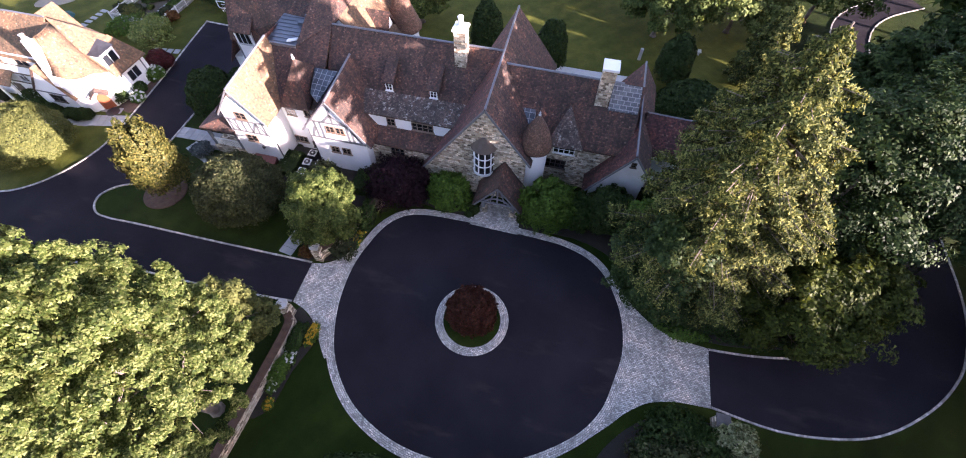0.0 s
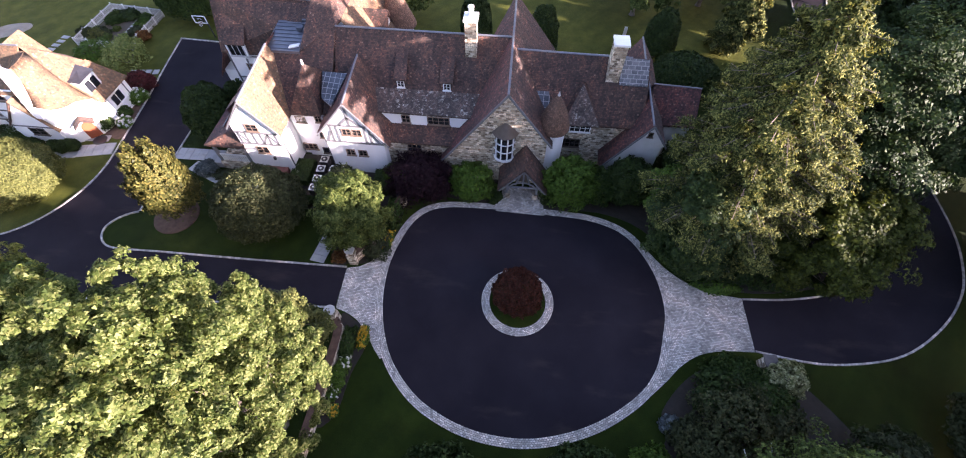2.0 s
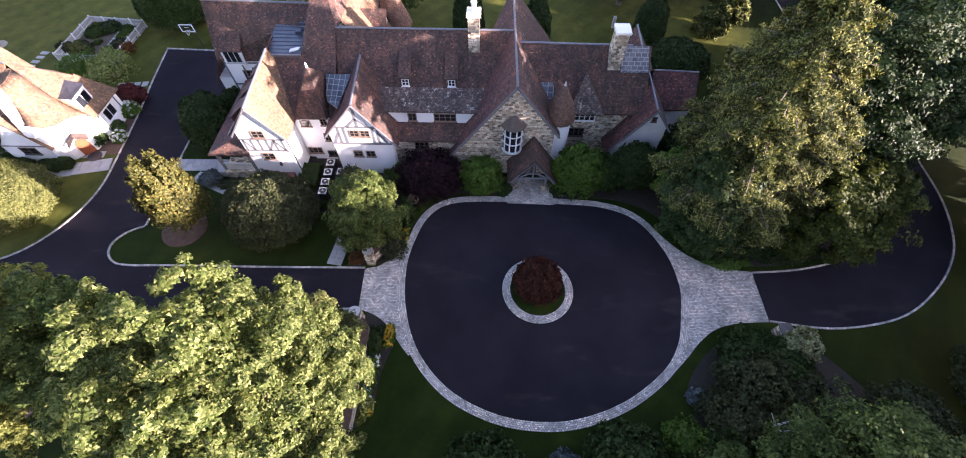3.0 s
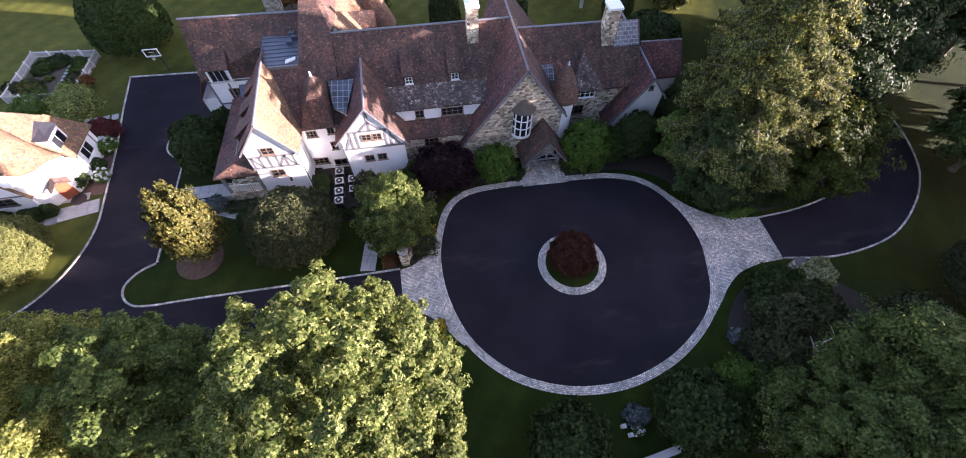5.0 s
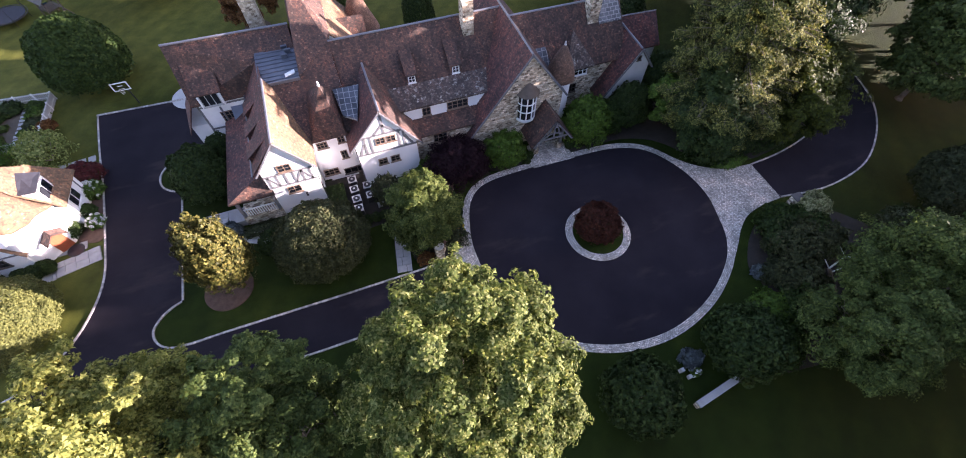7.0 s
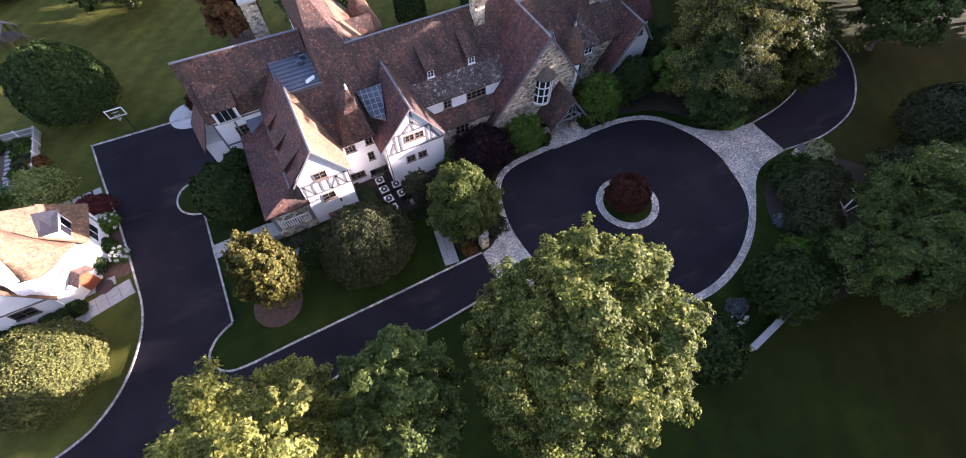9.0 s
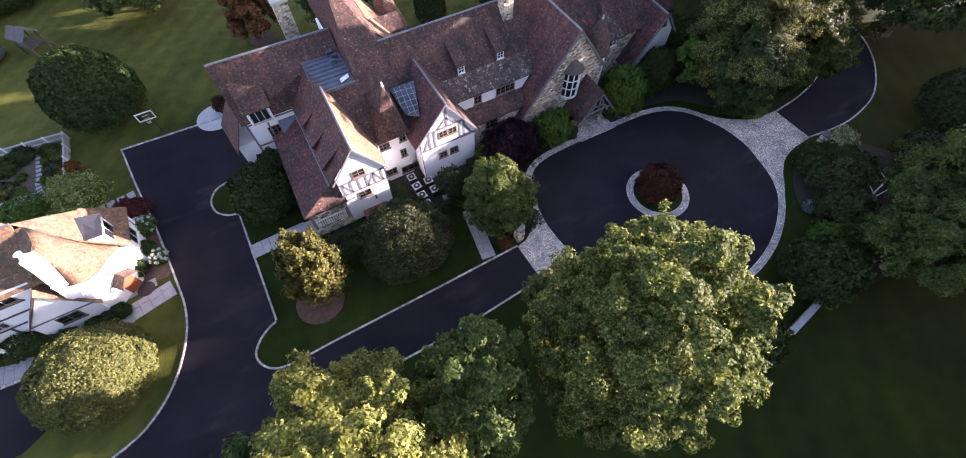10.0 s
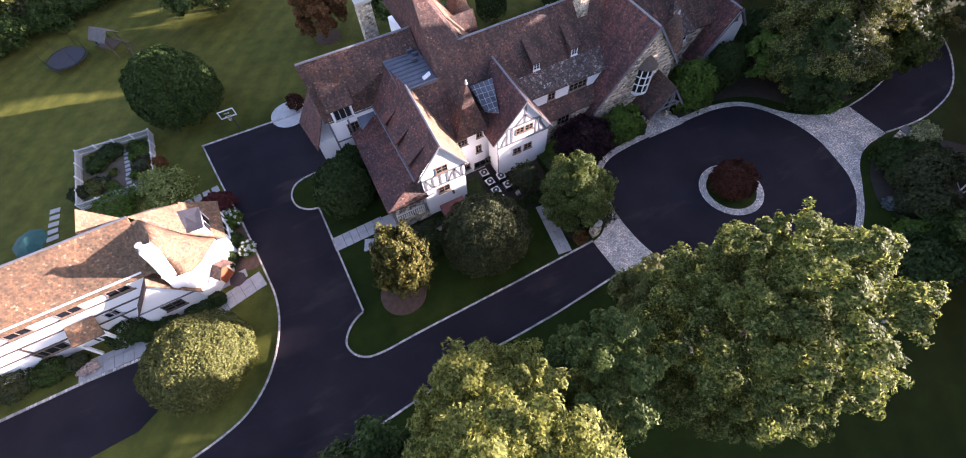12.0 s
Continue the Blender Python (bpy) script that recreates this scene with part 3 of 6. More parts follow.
# ---------------------------------------------------------------- ground and drives
def make_ground():
    bm = bmesh.new()
    bmesh.ops.create_grid(bm, x_segments=12, y_segments=12, size=900)
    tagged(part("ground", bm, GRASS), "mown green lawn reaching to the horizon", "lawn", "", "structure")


make_ground()
CIRCLE = smooth_line([(-12.9, 2), (-12.4, 5.3), (-11.1, 8.5), (-8.6, 10.15), (-3.2, 10.5), (2, 10.35), (7.4, 9.95), (10.9, 8.3), (13.1, 4.7), (13.8, 0.8), (13.2, -2.5), (12.3, -5.2), (10.4, -7.6),
                      (6.7, -10.1), (2.4, -11.55), (-1.5, -11.7), (-5, -10.9), (-8.3, -9.1), (-11, -6), (-12.5, -2)], True, 8)
slab("road_circle", CIRCLE, 0.0, 0.04, ASPHALT, None, "dark asphalt turning circle before the house", category="driveway")
band("trim_circle_border", CIRCLE, 0.74, 0.0, 0.052, SETT, "border of grey granite setts round the turning circle", True, "paving")
slab("pavement_west_apron", smooth_line([(-11.6, 8.4), (-12.7, 6.6), (-13.6, 4.6), (-14.7, 3.0), (-15.8, 2.2), (-17.0, 1.9)], False, 4) + smooth_line([(-16.9, -2.35), (-15.6, -2.75), (-14.4, -3.5), (-13.35, -4.6), (-12.5, -5.7), (-11.75, -6.6)], False, 4) + [(-11.0, -6.2), (-11.4, -4), (-11.8, 2)],
     0.0, 0.03, SETT, None, "apron of pale grey granite setts across the driveway", category="paving")
slab("pavement_east_apron", [(11.5, 5)] + smooth_line([(12.2, 7.9), (13.9, 5.6), (15.8, 3.9), (18.2, 2.85), (21.3, 2.45)], False, 4) + smooth_line([(21.3, -2.75), (18.6, -2.9), (16.3, -3.5), (14.5, -4.7), (13.2, -6.0), (11.9, -7.2), (10.9, -8.1)], False, 4) + [(10.5, -7.6), (12, -5), (12.8, 0)],
     0.0, 0.03, SETT, None, "apron of grey granite setts across the driveway", category="paving")
slab("pavement_entry", [(-2.9, 10.3), (2.3, 10.2), (2.0, 13.6), (-2.3, 13.8)], 0.0, 0.062, SETT, None, "granite sett landing before the front door", category="paving")

WEST_NORTH = [(-17.0, 1.9), (-26.4, 1.75), (-36.9, 1.7)] + smooth_line([(-40.0, 1.6), (-41.9, 1.8), (-43.1, 2.7), (-43.5, 4.0), (-42.9, 5.2), (-41.9, 6.0), (-41.0, 6.4)], False, 5)
WEST_RISE = [(-41.0, 6.4), (-41.1, 12.0), (-41.25, 19.6)] + smooth_line([(-41.3, 20.3), (-42.4, 20.7), (-43.4, 21.8), (-43.6, 23.4), (-42.9, 24.8), (-41.6, 25.4), (-40.0, 25.5)], False, 5)
COURT_TOP = [(-36.0, 36.3), (-42.0, 36.4), (-51.5, 36.8)]
WEST_KERB = smooth_line([(-51.5, 36.8), (-50.6, 30.0), (-49.7, 24.5), (-49.1, 20.0), (-48.6, 15.5), (-48.3, 12.0), (-48.7, 9.0), (-50.0, 5.8), (-51.9, 3.4), (-54.5, 1.9), (-60, 0.9), (-70, 0.2), (-84, 0.0)], False, 4)
SOUTH_KERB = [(-84, -6.0), (-60, -5.4), (-46, -4.4), (-38, -3.6), (-33.7, -3.0), (-28.8, -3.0), (-24.4, -2.9), (-17.0, -2.4)]
slab("road_west", WEST_NORTH + WEST_RISE[1:] + [(-35.5, 25.5)] + COURT_TOP + WEST_KERB[1:] + SOUTH_KERB, 0.0, 0.036, ASPHALT, None, "dark asphalt driveway widening into a parking court", category="driveway")
slab("road_cottage_spur", [(-82, 12.2), (-66, 12.2), (-58.2, 11.8), (-57.4, 10.4), (-58.4, 7.5), (-62, 5.5), (-82, 4.5)], 0.0, 0.04, ASPHALT, None, "dark asphalt parking spur before the cottage", category="driveway")
EAST_IN = smooth_line([(21.3, 2.45), (26, 2.9), (31, 4.2), (35, 6.6), (38, 10), (39.8, 14), (40.6, 20), (41, 30), (40.6, 45), (41.5, 58), (46, 66), (56, 73)], False, 4)
EAST_OUT = smooth_line([(21.3, -2.75), (26.5, -3.35), (31.5, -2.75), (35.3, -1.4), (39.3, 1.4), (42.1, 4.3), (43.8, 7.1), (45.2, 11.5), (45.7, 17.5), (45.8, 30), (45.6, 45), (47, 57), (51, 64), (58, 69)], False, 4)
slab("road_east", EAST_IN + EAST_OUT[::-1], 0.0, 0.036, ASPHALT, None, "dark asphalt driveway curving away past the trees", category="driveway")
for line, side in ((WEST_NORTH, 1), (WEST_RISE, 1), (COURT_TOP, -1), (WEST_KERB, -1), (SOUTH_KERB, -1), (EAST_IN, 1), (EAST_OUT, -1)):
    band("trim_kerb", line if side < 0 else line[::-1], 0.18 if line is not COURT_TOP else 0.24, 0.0, 0.12, KERB, "pale granite block kerb along the driveway")
band("trim_spur_kerb", [(-82, 12.2), (-66, 12.2), (-58.2, 11.8)], 0.26, 0.0, 0.12, KERB, "pale granite block kerb along the parking spur")
ISLAND = [(3.4 * math.cos(a), 3.4 * math.sin(a)) for a in (2 * math.pi * k / 64 for k in range(64))]
band("trim_island_ring", ISLAND, 0.76, 0.0, 0.13, SETT, "raised ring of granite setts round the planted island", True, "kerb")
slab("island_lawn", [(x * 0.78, y * 0.78) for x, y in ISLAND], 0.0, 0.12, GRASS, None, "small round lawn in the middle of the turning circle", category="lawn")


def flag_walk(name, label, rows, seed):
    """A walk of separate bluestone flags: rows of (x, y) strips with their own joints."""
    base = None
    r = random.Random(seed)
    for (ax, ay), (bx, by), wide in rows:
        run = Vector((bx - ax, by - ay))
        length, u = run.length, run.normalized()
        v = Vector((-u.y, u.x))
        if base is None:
            base = thing(name, label, "paving", "", "structure", (ax, ay, 0))
        s = 0.0
        while s < length - 0.05:
            step = min(r.uniform(0.7, 1.25), length - s)
            split = r.choice((0.35, 0.5, 0.62))
            for lo, hi in ((0.0, split), (split, 1.0)):
                q = [(s + 0.02, lo * wide + 0.02), (s + step - 0.02, lo * wide + 0.02), (s + step - 0.02, hi * wide - 0.02), (s + 0.02, hi * wide - 0.02)]
                pts = [(u.x * a + v.x * b, u.y * a + v.y * b, 0.0) for a, b in q]
                pts = [(ax + x - base.location.x, ay + y - base.location.y, 0.0) for x, y, _ in pts]
                part("flagstone", prism(pts, (0, 0, r.uniform(0.055, 0.07))), FLAG, base)
            s += step
    return base


flag_walk("pavement_garden_path", "straight bluestone path from the drive to the hedge", [((-19.45, 2.15), (-18.5, 8.3), 1.5)], 1)
flag_walk("pavement_porch_walk", "bluestone walk with steps from the court to the porch", [((-41.2, 14.0), (-35.4, 14.1), 1.75), ((-38.6, 12.6), (-33.0, 10.2), 1.5), ((-33.0, 10.3), (-29.5, 10.6), 1.3)], 2)
flag_walk("pavement_cottage_walk", "bluestone terrace and walk before the cottage door", [((-52.6, 13.0), (-48.6, 13.9), 1.9), ((-53.0, 15.6), (-50.2, 15.8), 1.0), ((-58.0, 11.9), (-52.6, 12.9), 1.5), ((-66.6, 12.5), (-58.0, 12.2), 1.9)], 3)


def stepping_stones(name, label, a, b, count, wide, deep, seed):
    """A row of single slabs with grass between them."""
    r = random.Random(seed)
    t = thing(name, label, "paving", "", "structure", (*a, 0))
    run = Vector((b[0] - a[0], b[1] - a[1]))
    u = run.normalized()
    v = Vector((-u.y, u.x))
    for k in range(count):
        c = run * (k / (count - 1)) + v * r.uniform(-0.06, 0.06)
        w, d, turn = wide / 2 * r.uniform(0.92, 1.08), deep / 2 * r.uniform(0.92, 1.08), r.uniform(-0.06, 0.06)
        p, q = u * math.cos(turn) + v * math.sin(turn), v * math.cos(turn) - u * math.sin(turn)
        pts = [c + p * (x * d) + q * (y * w) for x, y in ((-1, -1), (1, -1), (1, 1), (-1, 1))]
        part("flagstone", prism([(o.x, o.y, 0.0) for o in pts], (0, 0, r.uniform(0.06, 0.075))), FLAG, t)


stepping_stones("pavement_garden_stones", "line of stepping stones in the kitchen garden", (-60.3, 33.8), (-60.2, 41.0), 11, 0.6, 0.45, 4)
stepping_stones("pavement_lawn_stones", "stepping stones across the lawn by the cottage", (-68.7, 31.2), (-68.4, 35.2), 5, 1.15, 0.6, 5)
stepping_stones("pavement_court_stones", "stepping stones beside the parking court", (-54.3, 28.5), (-51.2, 28.9), 4, 1.0, 0.75, 6)
bm = lathe([(2.35, 0.0), (2.35, 0.07)], (-40.3, 36.6, 0), 40)
tagged(part("pavement_round_pad", bm, CONCRETE), "round pale stone pad at the corner of the court", "paving", "", "structure")

# ---------------------------------------------------------------- the manor house
house = thing("manor_house", "large tudor manor with white half-timbered gables and brown tile roofs", "house")
TH = 0.2


def roof(pts, label="", material=TILE, parent=house, th=TH, name="roof"):
    return part(name, prism(pts, (0, 0, -th)), material, parent, label)


def wall(pts, way, material=STUCCO, parent=house, name="wall", label=""):
    return part(name, prism(pts, way), material, parent, label)


def ridge(a, b, r=0.11, material=LEAD, parent=house):
    a, b = Vector(a), Vector(b)
    bm = bmesh.new()
    add_limb(bm, a, b, r, r, 6)
    return part("ridge_cap", bm, material, parent)


def window(parent, at, facing, wide, high, cols, rows, frame=WINDOW_WOOD, sill=True, trim=None):
    """A casement window: frame, mullions and one pane behind; at is the middle of the sill on the wall."""
    f = Vector(facing).normalized()
    u = Vector((0, 0, 1)).cross(f).normalized()
    w = Vector((0, 0, 1))
    o = Vector(at)

    def bar(bm, u0, u1, z0, z1, d0, d1):
        pts = [o + u * a + w * b + f * d0 for a, b in ((u0, z0), (u1, z0), (u1, z1), (u0, z1))]
        add_prism(bm, pts, f * (d1 - d0))

    h, b = wide / 2, 0.09
    bm = bmesh.new()
    loops = []
    for d0 in (-0.05, 0.07):
        for k in (0.0, b):
            loops.append([bm.verts.new(o + u * x + w * z + f * d0) for x, z in ((-h + k, k), (h - k, k), (h - k, high - k), (-h + k, high - k))])
    for i in range(4):
        j = (i + 1) % 4
        for p0, p1 in ((0, 1), (1, 3), (3, 2), (2, 0)):
            bm.faces.new((loops[p0][i], loops[p0][j], loops[p1][j], loops[p1][i]))
    win = part("window", bm, frame, parent)
    for k in range(1, cols):
        x = -h + wide * k / cols
        bm = bmesh.new()
        bar(bm, x - 0.035, x + 0.035, b, high - b, -0.03, 0.055)
        part("mullion", bm, frame, win)
    for k in range(1, rows):
        z = high * k / rows
        bm = bmesh.new()
        bar(bm, -h + b, h - b, z - 0.02, z + 0.02, -0.03, 0.05)
        part("glazing_bar", bm, frame, win)
    bm = bmesh.new()
    bar(bm, -h + 0.02, h - 0.02, 0.02, high - 0.02, -0.05, 0.03)
    part("pane", bm, GLASS, win)
    if sill:
        bm = bmesh.new()
        bar(bm, -h - 0.08, h + 0.08, -0.09, 0.0, -0.05, 0.14)
        part("sill", bm, trim or frame, win)
    return win


def beam(parent, a, b, facing, wide=0.2, proud=0.045, material=TIMBER):
    """A flat timber on a wall from a to b."""
    a, b, f = Vector(a), Vector(b), Vector(facing).normalized()
    u = (b - a).normalized()
    s = u.cross(f) * wide / 2
    return part("timber_beam", prism([a - s - f * 0.02, b - s - f * 0.02, b + s - f * 0.02, a + s - f * 0.02], f * (proud + 0.02)), material, parent)


SOUTH, WEST, EAST = (0, -1, 0), (-1, 0, 0), (1, 0, 0)
# main range
wall([(-28, 17.05, 0), (-2.5, 17.05, 0), (-2.5, 17.05, 6.9), (-28, 17.05, 6.9)], (0, 11.6, 0), STUCCO, label="white stucco upper wall under the eaves")
wall([(-15.4, 15.5, 0), (-6.0, 15.5, 0), (-6.0, 15.5, 4.4), (-15.4, 15.5, 4.4)], (0, 1.7, 0), STONE, label="fieldstone ground floor wall")
roof([(-21.0, 16.85, 6.95), (-2.4, 16.85, 6.95), (-2.4, 19.3, 8.05), (-21.0, 19.3, 8.05)], "flared foot of the main roof with pale lichen", TILE_LICHEN)
roof([(-21.0, 19.3, 8.05), (-2.4, 19.3, 8.05), (-2.4, 23.4, 12.1), (-21.0, 23.4, 12.1)], "long main roof of mottled brown clay tiles")
roof([(-28.0, 16.3, 6.55), (-21.0, 16.3, 6.55), (-21.0, 23.4, 12.1), (-24.6, 21.1, 10.3), (-28.0, 21.1, 10.3)], "west part of the main tile roof")
roof([(-21.0, 30.0, 7.0), (-2.4, 30.0, 7.0), (-2.4, 23.4, 12.1), (-21.0, 23.4, 12.1)], "rear slope of the main roof")
ridge((-21.0, 23.4, 12.1), (-2.4, 23.4, 12.1))
roof([(-15.2, 15.25, 4.3), (-7.4, 15.25, 4.3), (-7.4, 17.03, 5.3), (-15.2, 17.03, 5.3)], "lower skirt roof over the stone ground floor")
wall([(-21, 28.6, 0), (-2.5, 28.6, 0), (-2.5, 28.6, 7), (-21, 28.6, 7)], (0, 0.3, 0), STUCCO)
window(house, (-13.2, 17.05, 5.5), SOUTH, 0.95, 1.05, 2, 2)
window(house, (-9.7, 17.05, 5.5), SOUTH, 2.4, 1.05, 4, 2)
window(house, (-12.3, 15.5, 2.75), SOUTH, 1.6, 1.2, 3, 2)
for dx, half in ((-13.85, 0.62), (-9.0, 0.68)):
    # narrow shed dormers on the main roof
    d = part("dormer", prism([(dx - half + 0.1, 19.45, 7.9), (dx - half + 0.1, 19.45, 9.12), (dx - half + 0.1, 21.5, 10.2)], (2 * half - 0.2, 0, 0)), TILE, house, "narrow tile-hung shed dormer")
    part("dormer_roof", prism([(dx - half, 19.2, 9.1), (dx + half, 19.2, 9.1), (dx + half, 21.75, 10.5), (dx - half, 21.75, 10.5)], (0, 0, 0.13)), TILE, d)
    window(d, (dx, 19.44, 8.15), SOUTH, 0.78, 0.85, 2, 2, WHITE_PAINT)

# flat metal roof and the high hipped roof behind it
deck = part("metal_roof", prism([(-28.55, 21.1, 10.32), (-24.6, 21.1, 10.32), (-24.6, 28.0, 10.75), (-28.55, 28.0, 10.75)], (0, 0, -0.3)), METAL_ROOF, house, "blue-grey standing seam metal roof")
for k in range(11):
    y = 21.5 + 0.6 * k
    z = 10.32 + 0.0623 * (y - 21.1)
    part("seam", box((-28.5, y - 0.025, z), (-24.62, y + 0.025, z + 0.06)), METAL_ROOF, deck)
part("skylight", prism([(-25.9, 21.5, 10.40), (-24.95, 21.9, 10.42), (-24.95, 22.35, 10.44), (-25.9, 21.95, 10.42)], (0, 0, 0.12)), WHITE_PAINT, deck, "small bright skylight")
for x, y in ((-25.6, 24.5), (-25.2, 25.3), (-25.5, 26.0), (-25.1, 26.7)):
    part("vent", box((x - 0.3, y - 0.14, 10.4), (x + 0.3, y + 0.14, 10.95)), METAL_ROOF, deck)
part("parapet", box((-28.5, 20.95, 10.2), (-24.6, 21.12, 10.5)), LEAD, house, "lead capped parapet")
PEAK, PEAK2 = (-23.3, 30.0, 16.2), (-23.3, 33.5, 16.2)
roof([(-24.62, 21.1, 10.4), (-21.0, 23.4, 12.12), PEAK], "high steep hipped roof")
roof([(-24.62, 21.1, 10.4), PEAK, PEAK2, (-24.62, 36.5, 10.4)], "", TILE_RED)
roof([(-21.0, 23.4, 12.12), (-20.62, 24.3, 12.28), (-20.62, 33.5, 12.28), (-20.9, 36.5, 10.4), PEAK2, PEAK])
wall([(-24.5, 22.0, 0), (-20.6, 23.4, 0), (-20.3, 36.4, 0), (-24.5, 36.4, 0)], (0, 0, 8.4))
# rear wing whose slope shows over the main ridge, its sunlight painted as paler tiles
roof([(-20.6, 24.2, 12.3), (-20.6, 33.5, 12.3), (-16.6, 33.5, 7.6), (-16.6, 24.2, 7.6)], "rear wing slope with sunlight painted in as paler tiles", TILE_WARM_LIT)
wall([(-20.5, 28.8, 0), (-16.9, 28.8, 0), (-16.9, 33.2, 0), (-20.5, 33.2, 0)], (0, 0, 7.7))
rd = part("dormer", prism([(-18.6, 27.6, 9.3), (-18.6, 29.4, 9.3), (-18.6, 28.5, 10.9)], (1.6, 0, 0)), STUCCO, house, "white gabled dormer")
for s in (-1, 1):
    part("dormer_roof", prism([(-19.9, 28.5, 11.1), (-16.75, 28.5, 11.1), (-16.75, 28.5 + s * 1.2, 9.0), (-18.5, 28.5 + s * 1.2, 9.0)], (0, 0, 0.1)), TILE, rd)
part("turret_wall", lathe([(1.75, 0), (1.75, 7.3)], (-17.0, 32.4, 0), 24), STUCCO, house, "round white rear turret")
part("turret_roof", lathe([(2.25, 7.15), (2.15, 7.5), (1.3, 9.6), (0.55, 11.6), (0.04, 13.0)], (-17.0, 32.4, 0), 28), TILE_BROWN, house, "conical tile roof on the rear turret", True)

# chimneys
def chimney(x, y, z0, z1, w, d, label, pots=1, material=STONE, cap=CONCRETE):
    c = part("chimney", box((x - w / 2, y - d / 2, z0), (x + w / 2, y + d / 2, z1)), material, house, label)
    part("cap", box((x - w / 2 - 0.12, y - d / 2 - 0.12, z1), (x + w / 2 + 0.12, y + d / 2 + 0.12, z1 + 0.22)), cap, c)
    for k in range(pots):
        px = x + (k - (pots - 1) / 2) * 0.7
        part("pot", lathe([(0.34, 0), (0.34, 0.25), (0.26, 0.35), (0.24, 0.8), (0.3, 0.86), (0.3, 1.0), (0.2, 1.02)], (px, y, z1 + 0.22), 14), cap, c, "pale chimney pot")
    return c


chimney(-6.7, 22.4, 10.6, 14.4, 1.15, 1.3, "fieldstone chimney with white pots on the main roof", 1, STONE, WHITE_PAINT)
chimney(7.75, 21.3, 8.5, 13.6, 1.25, 1.4, "fieldstone chimney with pale cap on the east roof", 0, STONE, WHITE_PAINT)
chimney(-27.9, 31.6, 3.0, 14.2, 1.5, 1.5, "tall pale stone chimney behind the garage wing", 1, STONE, CONCRETE)

# fieldstone gable with oriel window
AP = (-2.44, 14.5, 12.15)
gab = wall([(-8.6, 14.62, 0), (1.75, 14.62, 0), (1.75, 14.62, 6.5), (-2.44, 14.62, 11.95), (-8.9, 14.62, 3.1)], (0, 0.7, 0), STONE, label="tall fieldstone gable wall")
wall([(-8.0, 15.3, 0), (1.7, 15.3, 0), (1.7, 15.3, 6.4), (-2.44, 15.3, 11.5), (-8.0, 15.3, 3.9)], (0, 13.0, 0), STUCCO)
roof([AP, (-9.45, 14.5, 2.55), (-9.45, 21.5, 2.75), (-2.6, 31.0, 12.5)], "steep slope of the stone gable roof", TILE_RED)
roof([AP, (-2.6, 31.0, 12.5), (2.5, 31.0, 6.0), (2.35, 14.5, 5.95)], "steep east slope of the stone gable roof")
ridge(AP, (-2.6, 31.0, 12.5))
for s, e in (((-2.44, 14.42, 12.1), (-9.4, 14.42, 2.5)), ((-2.44, 14.42, 12.1), (2.3, 14.42, 5.9))):
    beam(house, s, e, SOUTH, 0.22, 0.05, TIMBER)
ORI = (-2.5, 14.85, 0)
ori = part("oriel_window", lathe([(0.4, 3.2), (1.12, 3.95), (1.16, 4.25)], ORI, 20), WHITE_PAINT, house, "curved white oriel window with small panes")
part("glass", lathe([(1.04, 4.2), (1.04, 7.45)], ORI, 20), GLASS, ori)
for k in range(6):
    a = math.pi * 1.02 + math.pi * 0.96 * k / 5
    x, y = ORI[0] + 1.09 * math.cos(a), ORI[1] + 1.09 * math.sin(a)
    bm = bmesh.new()
    add_limb(bm, (x, y, 4.2), (x, y, 7.5), 0.075, 0.075, 6)
    part("mullion", bm, WHITE_PAINT, ori)
for z in (5.25, 6.3, 7.35):
    part("transom", lathe([(1.11, z), (1.11, z + 0.1)], ORI, 20), WHITE_PAINT, ori)
part("oriel_roof", lathe([(1.36, 7.46), (1.26, 7.6), (0.6, 8.3), (0.05, 8.85)], ORI, 20), TIMBER_DARK, ori, "small dark conical roof")

# timber entrance porch
porch = part("entrance_porch", box((-2.0, 12.2, 0), (-1.5, 12.6, 0.8)), STONE, house, "timber framed entrance porch with brown tile roof")
part("plinth", box((0.9, 12.2, 0), (1.4, 12.6, 0.8)), STONE, porch)
PR = -0.3
for s in (-1, 1):
    part("porch_roof", prism([(PR, 11.35, 5.75), (PR + s * 2.6, 11.35, 2.25), (PR + s * 2.6, 14.6, 2.25), (PR, 14.6, 5.95)], (0, 0, -0.18)), TILE, porch)
    part("post", box((PR + s * 1.6 - 0.13, 12.27, 0.8), (PR + s * 1.6 + 0.13, 12.53, 3.0)), TIMBER, porch)
    beam(porch, (PR, 11.45, 5.5), (PR + s * 2.45, 11.45, 2.2), SOUTH, 0.26, 0.1)
    for k in range(4):
        a0, a1 = math.pi / 2 * k / 4, math.pi / 2 * (k + 1) / 4
        beam(porch, (PR + s * 1.5 * math.cos(a0), 11.55, 2.3 + 1.35 * math.sin(a0)), (PR + s * 1.5 * math.cos(a1), 11.55, 2.3 + 1.35 * math.sin(a1)), SOUTH, 0.17, 0.08)
    beam(porch, (PR + s * 0.75, 11.55, 3.2), (PR + s * 0.35, 11.55, 4.6), SOUTH, 0.14, 0.06)
beam(porch, (PR - 1.9, 11.5, 2.95), (PR + 1.9, 11.5, 2.95), SOUTH, 0.2, 0.1)
beam(porch, (PR, 11.5, 3.1), (PR, 11.5, 5.2), SOUTH, 0.16, 0.08)
